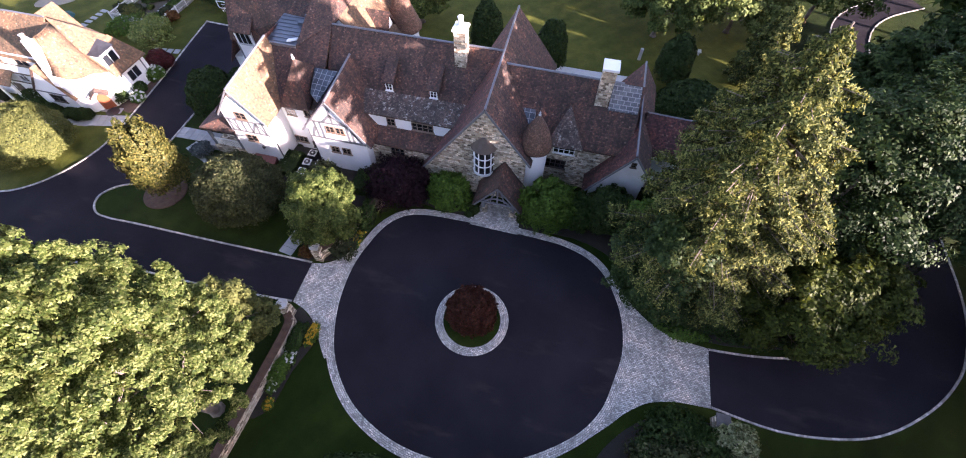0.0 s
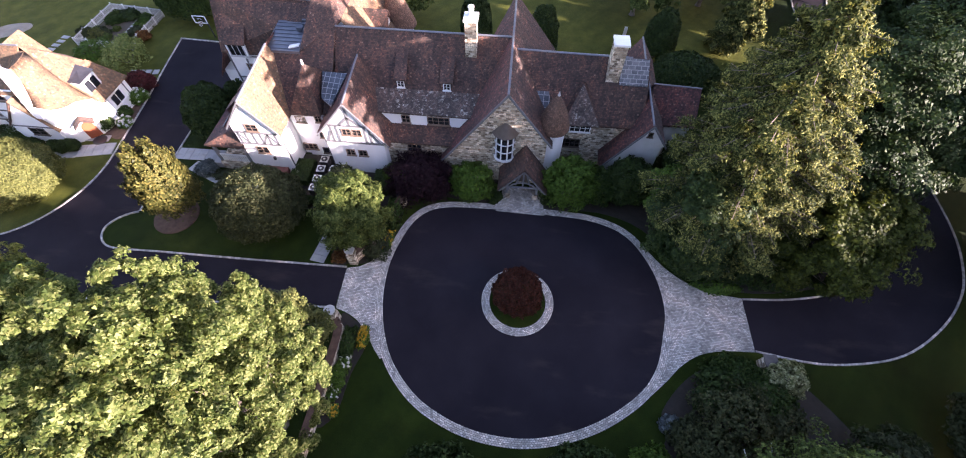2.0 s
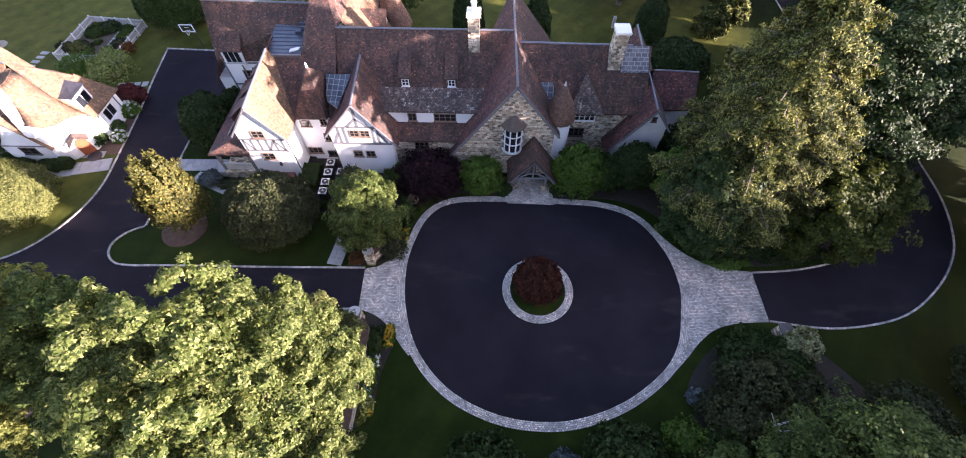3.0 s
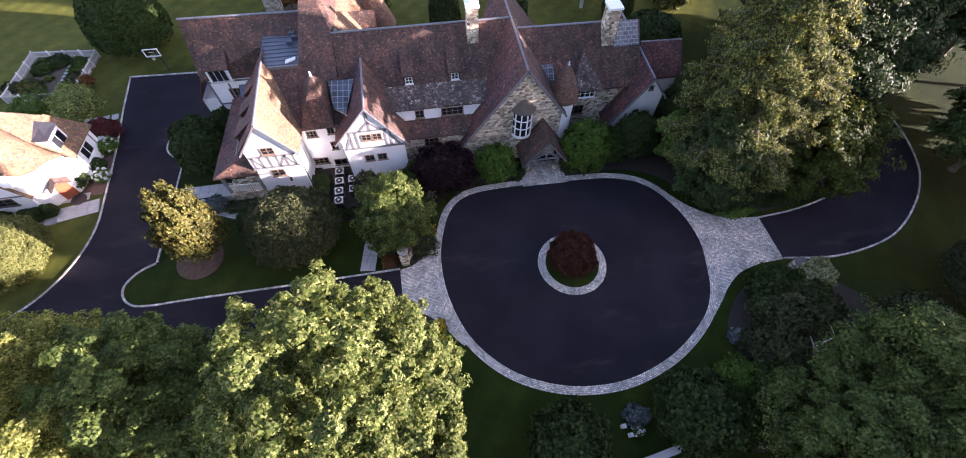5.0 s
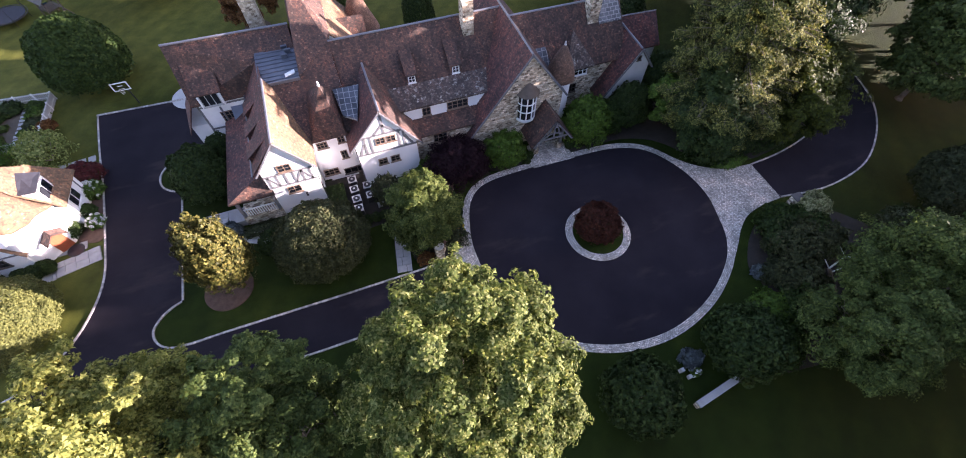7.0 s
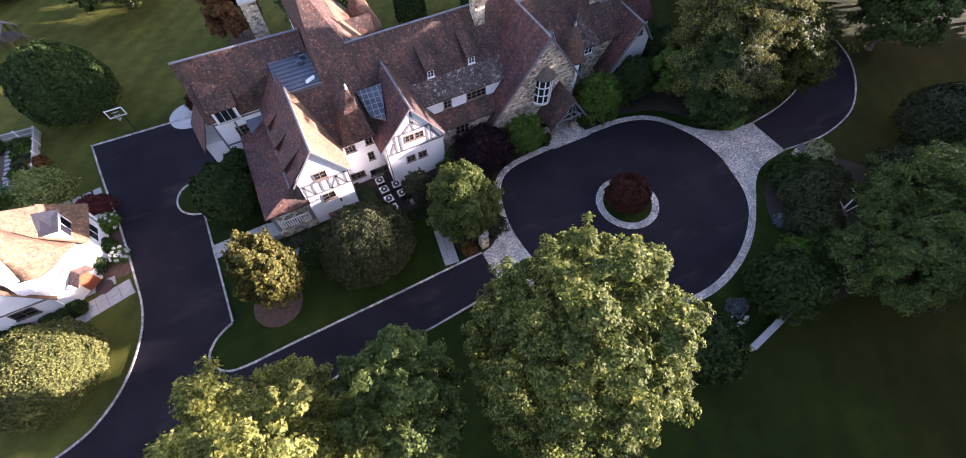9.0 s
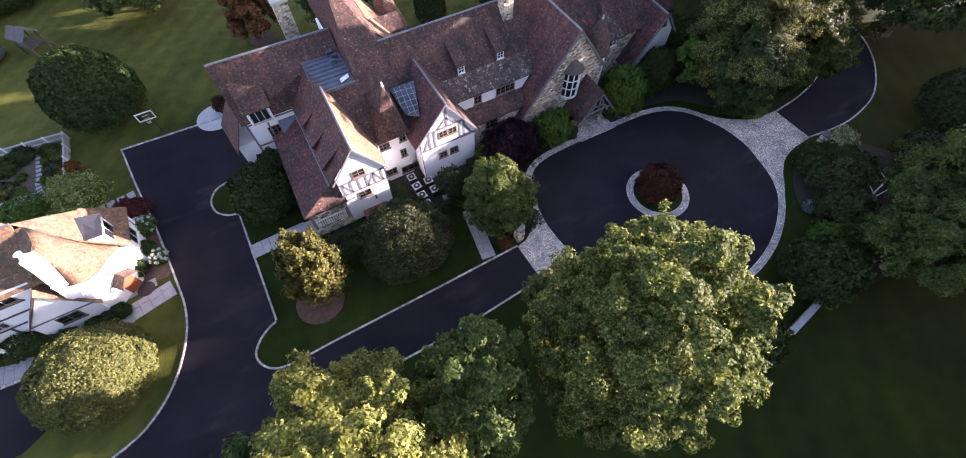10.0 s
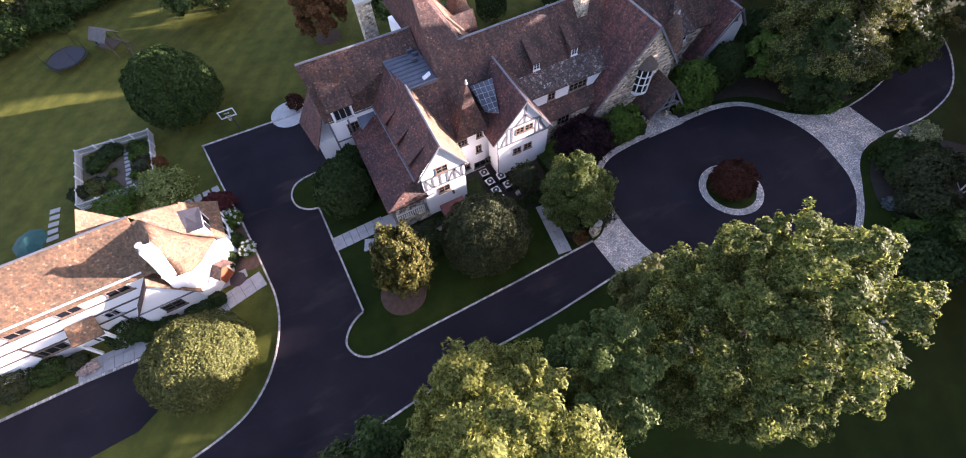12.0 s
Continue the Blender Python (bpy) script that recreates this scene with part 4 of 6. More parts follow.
fd = part("door_1", box((PR - 0.75, 14.6, 0.1), (PR + 0.75, 14.76, 2.35)), TIMBER_DARK, porch, "dark timber front door")
part("door_handle", box((PR + 0.5, 14.52, 1.1), (PR + 0.56, 14.6, 1.35)), BLACK_METAL, fd)

# corner turret and east range
part("turret_wall", lathe([(1.3, 0), (1.3, 7.0)], (2.3, 16.7, 0), 24), STUCCO, house, "round white corner turret")
part("turret_roof", lathe([(1.5, 6.72), (1.66, 6.78), (1.62, 7.1), (1.5, 7.6), (1.22, 8.5), (0.78, 9.5), (0.36, 10.3), (0.1, 10.7)], (2.3, 16.7, 0), 28), TILE_BROWN, house, "conical brown tile turret roof", True)
part("finial", lathe([(0.12, 0), (0.15, 0.1), (0.06, 0.2), (0.1, 0.3), (0.02, 0.5)], (2.3, 16.7, 10.65), 10), CONCRETE, house, "pale turret finial")
part("lead_panel", prism([(0.9, 18.3, 7.1), (1.9, 18.3, 7.1), (1.6, 19.7, 8.67), (0.2, 19.7, 8.67)], (0, 0, -0.15)), GLAZED, house, "leaded panel beside the turret")
roof([(-2.4, 17.7, 6.35), (11.5, 17.7, 6.35), (11.5, 22.2, 11.4), (-2.4, 22.2, 11.6)], "east range roof of brown tiles")
roof([(-2.4, 27.0, 6.35), (11.5, 27.0, 6.35), (11.5, 22.2, 11.4), (-2.4, 22.2, 11.6)])
ridge((-2.4, 22.2, 11.6), (9.5, 22.2, 11.42))
wall([(0, 18.2, 0), (11.3, 18.2, 0), (11.3, 18.2, 6.5), (0, 18.2, 6.5)], (0, 8.4, 0), STONE, label="fieldstone wall of the east range")
dm = part("dormer", box((3.7, 17.55, 4.9), (6.6, 20.0, 6.95)), STONE, house, "wall dormer with a steep pointed tile roof")
DT = (4.95, 20.0, 9.75)
for k, pts in enumerate(([(3.25, 17.1, 6.75), (7.0, 17.1, 6.75), DT], [(3.25, 17.1, 6.75), DT, (4.6, 20.9, 9.5), (3.25, 19.6, 7.4)], [(7.0, 17.1, 6.75), (7.0, 19.6, 7.4), (5.3, 20.9, 9.5), DT])):
    part("dormer_roof", prism(pts, (0, 0, -0.14)), TILE_LICHEN if k == 0 else TILE, dm)
window(dm, (5.2, 17.55, 5.5), SOUTH, 2.2, 1.1, 4, 2, WHITE_PAINT)
window(house, (4.6, 18.2, 2.6), SOUTH, 2.2, 1.2, 4, 2, TIMBER_DARK)
# east gable
EA, EB = (11.8, 15.82, 8.6), (12.1, 30.0, 8.9)
wall([(8.6, 15.95, 0), (13.5, 15.95, 0), (13.5, 15.95, 6.3), (11.85, 15.95, 8.5), (8.6, 15.95, 3.4)], (0, 0.56, 0), CLAPBOARD, label="pale grey boarded gable wall")
wall([(9.0, 16.5, 0), (13.4, 16.5, 0), (13.4, 16.5, 6.2), (11.85, 16.5, 8.2), (9.0, 16.5, 3.6)], (0, 13.2, 0), STUCCO)
roof([EA, (7.9, 15.8, 2.3), (8.0, 30.0, 2.5), EB], "steep west slope of the east gable roof", TILE_RED)
roof([EA, EB, (14.1, 30.0, 6.0), (13.85, 15.6, 5.95)], "east slope of the east gable roof")
ridge(EA, EB)
part("slate_patch", prism([(8.5, 20.4, 9.45), (11.35, 20.4, 9.45), (11.2, 22.1, 11.3), (8.5, 22.1, 11.32)], (0, 0, 0.12)), SLATE_GRID, house, "grey slate panels with white joints beside the chimney")
for s in (((11.85, 15.62, 8.6), (7.95, 15.72, 2.2)), ((11.85, 15.62, 8.6), (13.85, 15.55, 5.9))):
    beam(house, *s, SOUTH, 0.2, 0.05, TIMBER)
window(house, (11.9, 15.95, 7.0), SOUTH, 0.5, 0.6, 1, 2, TIMBER_DARK)
roof([(12.6, 19.6, 5.4), (17.6, 19.6, 5.4), (17.6, 22.3, 8.3), (12.6, 22.3, 8.5)], "low east wing roof of red-brown tiles", TILE_RED)
roof([(12.6, 25.4, 5.4), (17.6, 25.4, 5.4), (17.6, 22.3, 8.3), (12.6, 22.3, 8.5)])
ridge((12.6, 22.3, 8.5), (17.6, 22.3, 8.3), 0.08)
wall([(13, 20, 0), (17.3, 20, 0), (17.3, 25, 0), (13, 25, 0)], (0, 0, 5.6))

# half-timbered middle gable
CA, CB = (-18.25, 14.1, 10.08), (-18.4, 21.0, 10.6)
wall([(-21.5, 14.26, 0), (-15.2, 14.26, 0), (-15.2, 14.26, 5.3), (-18.3, 14.26, 9.8), (-21.5, 14.26, 6.1)], (0, 0.35, 0), STUCCO, label="white half-timbered gable wall")
wall([(-21.4, 14.6, 0), (-15.3, 14.6, 0), (-15.3, 14.6, 5.2), (-18.3, 14.6, 9.5), (-21.4, 14.6, 5.9)], (0, 4.0, 0), STUCCO)
roof([CA, (-22.1, 14.12, 5.7), (-22.1, 18.2, 5.9), CB], "steep west slope of the middle gable roof", TILE_RED)
roof([CA, CB, (-14.6, 21.0, 5.2), (-14.55, 14.12, 4.7)], "steep east slope of the middle gable roof")
ridge(CA, CB)
for s in (((-18.3, 14.06, 9.95), (-22.05, 14.06, 5.6)), ((-18.3, 14.06, 9.95), (-14.6, 14.06, 4.6))):
    beam(house, *s, SOUTH, 0.16, 0.05, TIMBER)
for s in (((-21.5, 14.26, 4.75), (-15.2, 14.26, 4.75)), ((-20.6, 14.26, 7.05), (-16.4, 14.26, 7.05)), ((-18.3, 14.26, 7.1), (-18.3, 14.26, 9.6)), ((-18.3, 14.26, 8.2), (-19.4, 14.26, 7.1)), ((-18.3, 14.26, 8.2), (-17.2, 14.26, 7.1)),
          ((-20.4, 14.26, 4.75), (-20.4, 14.26, 7.0)), ((-16.4, 14.26, 4.75), (-16.4, 14.26, 7.0)), ((-19.8, 14.26, 4.8), (-19.8, 14.26, 7.0)), ((-16.9, 14.26, 4.8), (-16.9, 14.26, 7.0)), ((-21.1, 14.26, 4.85), (-20.5, 14.26, 6.2)), ((-15.6, 14.26, 4.85), (-16.3, 14.26, 6.2))):
    beam(house, *s, SOUTH, 0.25)
for x, z in ((-18.85, 5.78), (-17.75, 5.78), (-19.1, 2.8), (-17.75, 2.8)):
    window(house, (x, 14.26, z), SOUTH, 1.0, 0.88, 2, 2)
# recess between the gables with a hipped bay
wall([(-25.9, 16.6, 0), (-21.5, 16.6, 0), (-21.5, 16.6, 6.6), (-25.9, 16.6, 6.6)], (0, 1.0, 0), STUCCO)
wall([(-25.1, 16.3, 0), (-22.1, 16.3, 0), (-22.1, 16.3, 6.9), (-25.1, 16.3, 6.9)], (0, 2.0, 0), STUCCO, label="white stucco bay between the gables")
HT = (-22.9, 17.9, 11.4)
HB = [(-25.35, 16.0, 6.45), (-21.85, 15.75, 6.75), (-21.6, 20.5, 8.4), (-24.8, 20.5, 9.0)]
for i in range(4):
    roof([HB[i], HB[(i + 1) % 4], HT], "steep hipped roof over the bay" if i == 0 else "", th=0.15)
part("finial", lathe([(0.1, 0), (0.16, 0.15), (0.06, 0.3), (0.12, 0.42), (0.02, 0.6)], (HT[0], HT[1], HT[2] - 0.1), 10), CONCRETE, house, "pale roof finial")
part("slate_valley", prism([(-21.9, 19.3, 9.55), (-19.3, 19.3, 9.5), (-20.4, 15.9, 8.1), (-21.6, 16.8, 8.3)], (0, 0, -0.25)), GLAZED, house, "dark leaded glass roof in the valley")
window(house, (-24.6, 16.3, 5.1), SOUTH, 1.1, 0.85, 3, 2)
window(house, (-22.6, 16.3, 5.3), SOUTH, 0.75, 1.1, 2, 2)
window(house, (-22.8, 16.3, 3.0), SOUTH, 0.7, 1.15, 2, 2)
window(house, (-24.8, 16.3, 1.0), SOUTH, 1.6, 0.9, 3, 2)
window(house, (-22.4, 16.3, 0.5), SOUTH, 2.2, 0.9, 3, 1, TIMBER_DARK)

# half-timbered west gable
WA, WB = (-28.15, 13.1, 10.25), (-28.0, 21.1, 11.1)
wall([(-30.5, 13.3, 0), (-25.9, 13.3, 0), (-25.9, 13.3, 6.6), (-28.15, 13.3, 9.95), (-30.5, 13.3, 7.1)], (0, 0.35, 0), STUCCO, label="white half-timbered gable wall")
wall([(-30.4, 13.6, 0), (-26.0, 13.6, 0), (-26.0, 13.6, 6.4), (-28.1, 13.6, 9.6), (-30.4, 13.6, 7.0)], (0, 11.0, 0), STUCCO)
# paler tiles than the other slopes: the sun's brightness is put into the colour
roof([WA, WB, (-25.2, 21.0, 6.7), (-25.45, 13.15, 6.15)], "steep east slope of the west gable roof, sunlight painted in as paler tiles", TILE_WARM_LIT)
roof([WA, (-31.15, 13.2, 6.75), (-31.15, 25.4, 6.9), (-28.5, 25.4, 10.4), WB], "steep west slope of the west gable roof", TILE_RED)
ridge(WA, WB)
for s in (((-28.15, 13.05, 10.15), (-30.95, 13.1, 6.5)), ((-28.15, 13.05, 10.15), (-25.5, 13.1, 6.1))):
    beam(house, *s, SOUTH, 0.16, 0.05, TIMBER)
for z in (6.05, 4.45):
    beam(house, (-30.5, 13.3, z), (-25.9, 13.3, z), SOUTH, 0.25)
for k, x in enumerate((-30.2, -29.4, -28.6, -27.8, -27.0, -26.2)):
    beam(house, (x, 13.3, 4.5), (x, 13.3, 6.0), SOUTH, 0.22)
    if k in (0, 3, 4):
        a, b = (6.0, 4.5) if k % 2 == 0 else (4.5, 6.0)
        beam(house, (x, 13.3, a), (x + 0.8, 13.3, b), SOUTH, 0.2)
window(house, (-28.3, 13.3, 6.3), SOUTH, 1.3, 0.95, 2, 2)
window(house, (-28.4, 13.3, 3.1), SOUTH, 1.35, 1.0, 2, 2)
part("lantern", box((-27.6, 13.05, 2.3), (-27.4, 13.28, 2.7)), BLACK_METAL, house, "small black wall lantern")
part("bulkhead", prism([(-29.3, 13.28, 1.0), (-26.6, 13.28, 1.0), (-26.6, 12.1, 0.6), (-29.3, 12.1, 0.6)], (0, 0, -0.6)), COPPER_RED, house, "red-brown metal cellar bulkhead")
for y in (14.7, 17.75, 20.9):
    # shed dormers on the west slope
    d = part("shed_dormer", prism([(-31.0, y, 6.85), (-31.0, y, 7.6), (-28.9, y, 9.3)], (0, 1.7, 0)), TILE_RED, house, "low shed dormer")
    part("dormer_roof", prism([(-31.2, y - 0.15, 7.5), (-31.2, y + 1.85, 7.5), (-28.75, y + 1.85, 9.52), (-28.75, y - 0.15, 9.52)], (0, 0, 0.12)), TILE_RED, d)
    window(d, (-31.0, y + 0.85, 6.98), WEST, 1.3, 0.5, 3, 1)
bm = bmesh.new()
add_limb(bm, (-31.22, 13.2, 6.72), (-31.22, 25.3, 6.87), 0.09, 0.09, 8)
part("gutter", bm, LEAD, house, "grey metal gutter")
# lean-to roof and open porch on the west side
roof([(-34.75, 13.0, 3.95), (-30.3, 13.0, 3.95), (-30.5, 14.7, 5.7)], "porch roof end of brown tiles", TILE)
roof([(-34.75, 13.0, 3.95), (-30.5, 14.7, 5.7), (-30.5, 24.9, 5.75), (-34.5, 24.9, 4.1)], "lean-to roof of red-brown tiles along the west side", TILE_RED)
wall([(-33.0, 15.2, 0), (-30.4, 15.2, 0), (-30.4, 15.2, 4.2), (-33.0, 15.2, 4.2)], (0, 9.6, 0), STUCCO)
part("porch_floor", box((-34.4, 13.2, 0), (-30.5, 15.2, 1.2)), STONE, house, "raised stone porch floor")
for x in (-34.2, -30.75):
    part("porch_post", box((x - 0.14, 13.3, 1.2), (x + 0.14, 13.58, 3.95)), TIMBER, house)
rail = part("porch_rail", box((-34.1, 13.38, 2.15), (-30.8, 13.48, 2.25)), WHITE_PAINT, house, "white balustrade on the porch")
for k in range(14):
    x = -33.95 + 0.235 * k
    part("baluster", box((x - 0.04, 13.39, 1.2), (x + 0.04, 13.47, 2.15)), WHITE_PAINT, rail)
part("step", box((-36.0, 13.3, 0), (-34.4, 15.1, 0.4)), FLAG, house)
part("step", box((-35.4, 13.3, 0.4), (-34.4, 15.1, 0.8)), FLAG, house)

# garage wing
GA, GB = (-36.75, 28.0, 12.2), (-24.5, 28.0, 12.0)
roof([GA, (-36.6, 25.0, 6.9), (-31.0, 25.0, 6.9), (-28.6, 25.4, 10.2), (-24.6, 25.5, 10.4), GB], "steep roof of the garage wing in brown tiles")
roof([GA, GB, (-24.5, 31.2, 6.9), (-36.6, 31.2, 6.9)], "rear slope of the garage wing roof")
ridge(GA, GB)
wall([(-36.3, 25.4, 0), (-24.6, 25.4, 0), (-24.6, 25.4, 7.3), (-36.3, 25.4, 7.3)], (0, 5.4, 0), STUCCO, label="white stucco garage wing wall")
wall([(-36.3, 25.5, 7.2), (-36.3, 30.8, 7.2), (-36.3, 28.0, 11.9)], (0.4, 0, 0), STUCCO)
roof([(-36.5, 25.6, 7.3), (-36.5, 30.8, 7.3), (-39.3, 30.8, 3.2), (-38.6, 25.3, 3.2)], "lean-to roof at the end of the garage wing", TILE_RED)
wall([(-38.3, 26.0, 0), (-36.3, 26.0, 0), (-36.3, 30.4, 0), (-38.3, 30.4, 0)], (0, 0, 3.6), STUCCO)
gd = part("dormer", prism([(-35.6, 24.85, 6.3), (-35.6, 24.85, 8.35), (-35.6, 27.0, 9.8), (-35.6, 26.3, 6.3)], (2.3, 0, 0)), STUCCO, house, "wide shed dormer over the garage")
part("dormer_roof", prism([(-35.9, 24.55, 8.3), (-33.0, 24.55, 8.3), (-33.0, 27.2, 10.75), (-35.9, 27.2, 10.75)], (0, 0, -0.15)), TILE, gd)
window(gd, (-34.45, 24.85, 6.6), SOUTH, 1.9, 1.5, 3, 1, GREY_PAINT)
for s in (((-36.3, 25.4, 6.2), (-31.2, 25.4, 6.2)), ((-36.2, 25.4, 3.2), (-32.5, 25.4, 3.2)), ((-36.2, 25.4, 0.1), (-36.2, 25.4, 7.0)), ((-34.2, 25.4, 3.2), (-34.2, 25.4, 6.2))):
    beam(house, *s, SOUTH, 0.2)
window(house, (-33.9, 25.4, 3.7), SOUTH, 1.3, 1.5, 3, 3)
part("metal_canopy", prism([(-33.2, 25.38, 5.6), (-31.2, 25.38, 5.6), (-31.2, 24.2, 4.6), (-33.2, 24.2, 4.6)], (0, 0, -0.1)), METAL_ROOF, house, "blue-grey metal canopy")
bm = bmesh.new()
add_limb(bm, (-21.45, 14.3, 0), (-21.45, 14.3, 5.9), 0.06, 0.06, 8)
part("downpipe", bm, BLACK_METAL, house, "dark rainwater pipe")
bm = bmesh.new()
add_limb(bm, (-25.8, 13.5, 0), (-25.8, 13.5, 6.2), 0.06, 0.06, 8)
part("downpipe", bm, BLACK_METAL, house, "dark rainwater pipe")

# ---------------------------------------------------------------- the cottage
cottage = thing("cottage", "white half-timbered cottage with warm orange-brown tile roof", "house")
# long range
wall([(-82, 15.78, 0), (-56, 15.78, 0), (-56, 15.78, 7.0), (-82, 15.78, 7.0)], (0, 6.4, 0), STUCCO, cottage, label="white stucco front wall")
roof([(-82, 15.6, 6.7), (-54.6, 15.6, 6.7), (-54.6, 19.2, 10.25), (-82, 19.2, 10.25)], "long roof of sunlit orange-brown tiles", TILE_WARM_LIT, cottage)
roof([(-82, 22.8, 6.7), (-54.6, 22.8, 6.7), (-54.6, 19.2, 10.25), (-82, 19.2, 10.25)], "rear slope of the long roof", TILE_WARM_LIT, cottage)
ridge((-82, 19.2, 10.25), (-54.6, 19.2, 10.25), 0.1, LEAD, cottage)
for x in (-58.6, -62.6, -66.6, -70.6):
    window(cottage, (x, 15.78, 5.55), SOUTH, 1.9, 0.85, 2, 1, WINDOW_WOOD)
for z in (5.35, 4.0, 2.6):
    beam(cottage, (-82, 15.78, z), (-57.5, 15.78, z), SOUTH, 0.2, 0.045, TIMBER_DARK)
for x in (-60.8, -64.4, -68.2, -72.0):
    beam(cottage, (x, 15.78, 0.2), (x, 15.78, 4.0), SOUTH, 0.2, 0.045, TIMBER_DARK)
window(cottage, (-67.2, 15.78, 1.4), SOUTH, 2.6, 1.1, 3, 1, WINDOW_WOOD)
window(cottage, (-61.0, 15.78, 2.9), SOUTH, 1.2, 0.9, 2, 1, GREY_PAINT)
# corner bay: a white wall turned to the south-east under a swept cone of tiles
BAY = [(-54.9, 14.98), (-54.0, 14.98), (-53.1, 15.5), (-52.2, 16.3), (-51.35, 17.1), (-51.0, 18.0), (-50.95, 18.8)]
BAY_TOP = [6.3, 5.9, 5.1, 4.85, 5.05, 4.6, 4.2]
bm = bmesh.new()
ring = list(zip(BAY, BAY_TOP)) + [((-54.9, 18.8), 6.3)]
low = [bm.verts.new((x, y, 0)) for (x, y), z in ring]
high = [bm.verts.new((x, y, z - 0.04)) for (x, y), z in ring]
mid = bm.verts.new((-53.2, 17.6, 5.0))
bm.faces.new(low[::-1])
for i in range(len(ring)):
    j = (i + 1) % len(ring)
    bm.faces.new((low[i], low[j], high[j], high[i]))
    bm.faces.new((high[i], high[j], mid))
part("wall", bm, STUCCO, cottage, "white stucco corner wall turned towards the drive")


def swept_roof(feet, tops, sag, th=0.15, steps=7):
    """A tiled surface that hangs in a curve between a row of eave points and a row of top points."""
    bm = bmesh.new()
    up, down = [], []
    for f, t in zip(feet, tops):
        f, t = Vector(f), Vector(t)
        line = [f.lerp(t, k / steps) - Vector((0, 0, sag * 4 * (k / steps) * (1 - k / steps) * (t.z - f.z))) for k in range(steps + 1)]
        up.append([bm.verts.new(p) for p in line])
        down.append([bm.verts.new(p - Vector((0, 0, th))) for p in line])
    n = len(up)
    for i in range(n - 1):
        for k in range(steps):
            bm.faces.new((up[i][k], up[i + 1][k], up[i + 1][k + 1], up[i][k + 1]))
            bm.faces.new((down[i][k + 1], down[i + 1][k + 1], down[i + 1][k], down[i][k]))
        bm.faces.new((down[i][0], down[i + 1][0], up[i + 1][0], up[i][0]))
        bm.faces.new((up[i][steps], up[i + 1][steps], down[i + 1][steps], down[i][steps]))
    for i, flip in ((0, 1), (n - 1, -1)):
        for k in range(steps):
            bm.faces.new((up[i][k], up[i][k + 1], down[i][k + 1], down[i][k])[::flip])
    return bm


feet = [(x + 0.16, y - 0.14, z) for (x, y), z in zip(BAY[1:], BAY_TOP[1:])]
tops = [(-53.3, 15.9, 9.9), (-53.25, 16.1, 9.95), (-53.2, 16.4, 9.95), (-53.3, 17.0, 9.9), (-53.6, 18.0, 9.85), (-54.0, 18.9, 9.8)]
part("roof", swept_roof(feet, tops, 0.16), TILE_WARM_LIT, cottage, "swept cone of sunlit tiles over the corner", True)
back = [(-55.7, y, 6.62 + 0.986 * (y - 15.6)) for x, y, z in tops]
part("roof", swept_roof(back, [(x, y, z + 0.03) for x, y, z in tops], 0.0, 0.12, 3), TILE_WARM_LIT, cottage)
# battered chimney stack
st = bmesh.new()
rings = [[(-55.0, 14.75), (-53.85, 14.65), (-53.7, 15.6), (-55.0, 15.7)], [(-54.75, 14.95), (-53.75, 14.95), (-53.5, 15.7), (-54.7, 15.8)], [(-54.35, 15.1), (-53.6, 15.15), (-53.3, 15.85), (-54.3, 15.9)], [(-54.2, 15.15), (-53.5, 15.2), (-53.25, 15.85), (-54.15, 15.9)]]
rows = [[st.verts.new((x, y, z)) for x, y in r] for r, z in zip(rings, (4.2, 6.2, 8.6, 9.9))]
for a, b in zip(rows, rows[1:]):
    for k in range(4):
        st.faces.new((a[k], a[(k + 1) % 4], b[(k + 1) % 4], b[k]))
st.faces.new(rows[0][::-1])
st.faces.new(rows[-1])
st = part("chimney", st, STUCCO, cottage, "white stucco chimney stack with sloping shoulders")
part("pot", lathe([(0.3, 0), (0.34, 0.12), (0.22, 0.3), (0.22, 0.5), (0.3, 0.6)], (-53.8, 15.5, 9.9), 14), WHITE_PAINT, st)
# hipped east end with a flat-roofed dormer
roof([(-54.6, 19.2, 10.25), (-52.35, 18.6, 6.4), (-52.35, 22.4, 6.4)], "sunlit hip of the east end", TILE_WARM_LIT, cottage, 0.16)
roof([(-54.6, 19.2, 10.25), (-52.35, 22.4, 6.4), (-54.6, 22.8, 6.7)], "", TILE_WARM_LIT, cottage, 0.16)
roof([(-52.35, 18.6, 6.4), (-50.05, 18.6, 3.55), (-50.05, 23.8, 3.45), (-52.35, 22.6, 6.4)], "lower tile skirt of the east end", TILE_WARM_LIT, cottage, 0.16)
roof([(-52.35, 22.6, 6.4), (-50.05, 23.8, 3.45), (-56.0, 23.8, 3.45), (-56.0, 22.6, 6.4)], "", TILE_WARM_LIT, cottage, 0.16)
wall([(-56.0, 18.8, 0), (-50.5, 18.8, 0), (-50.5, 23.5, 0), (-56.0, 23.5, 0)], (0, 0, 3.5), STUCCO, cottage, label="white east end wall")
ed = part("dormer", box((-52.6, 18.85, 4.0), (-50.85, 21.15, 5.98)), STUCCO, cottage, "white east dormer with a flat dark roof")
part("dormer_roof", prism([(-50.72, 18.72, 6.0), (-50.72, 21.3, 6.06), (-52.5, 21.3, 6.55), (-52.5, 18.72, 6.12)], (0, 0, 0.1)), TRAMP, ed, "dark flat dormer roof")
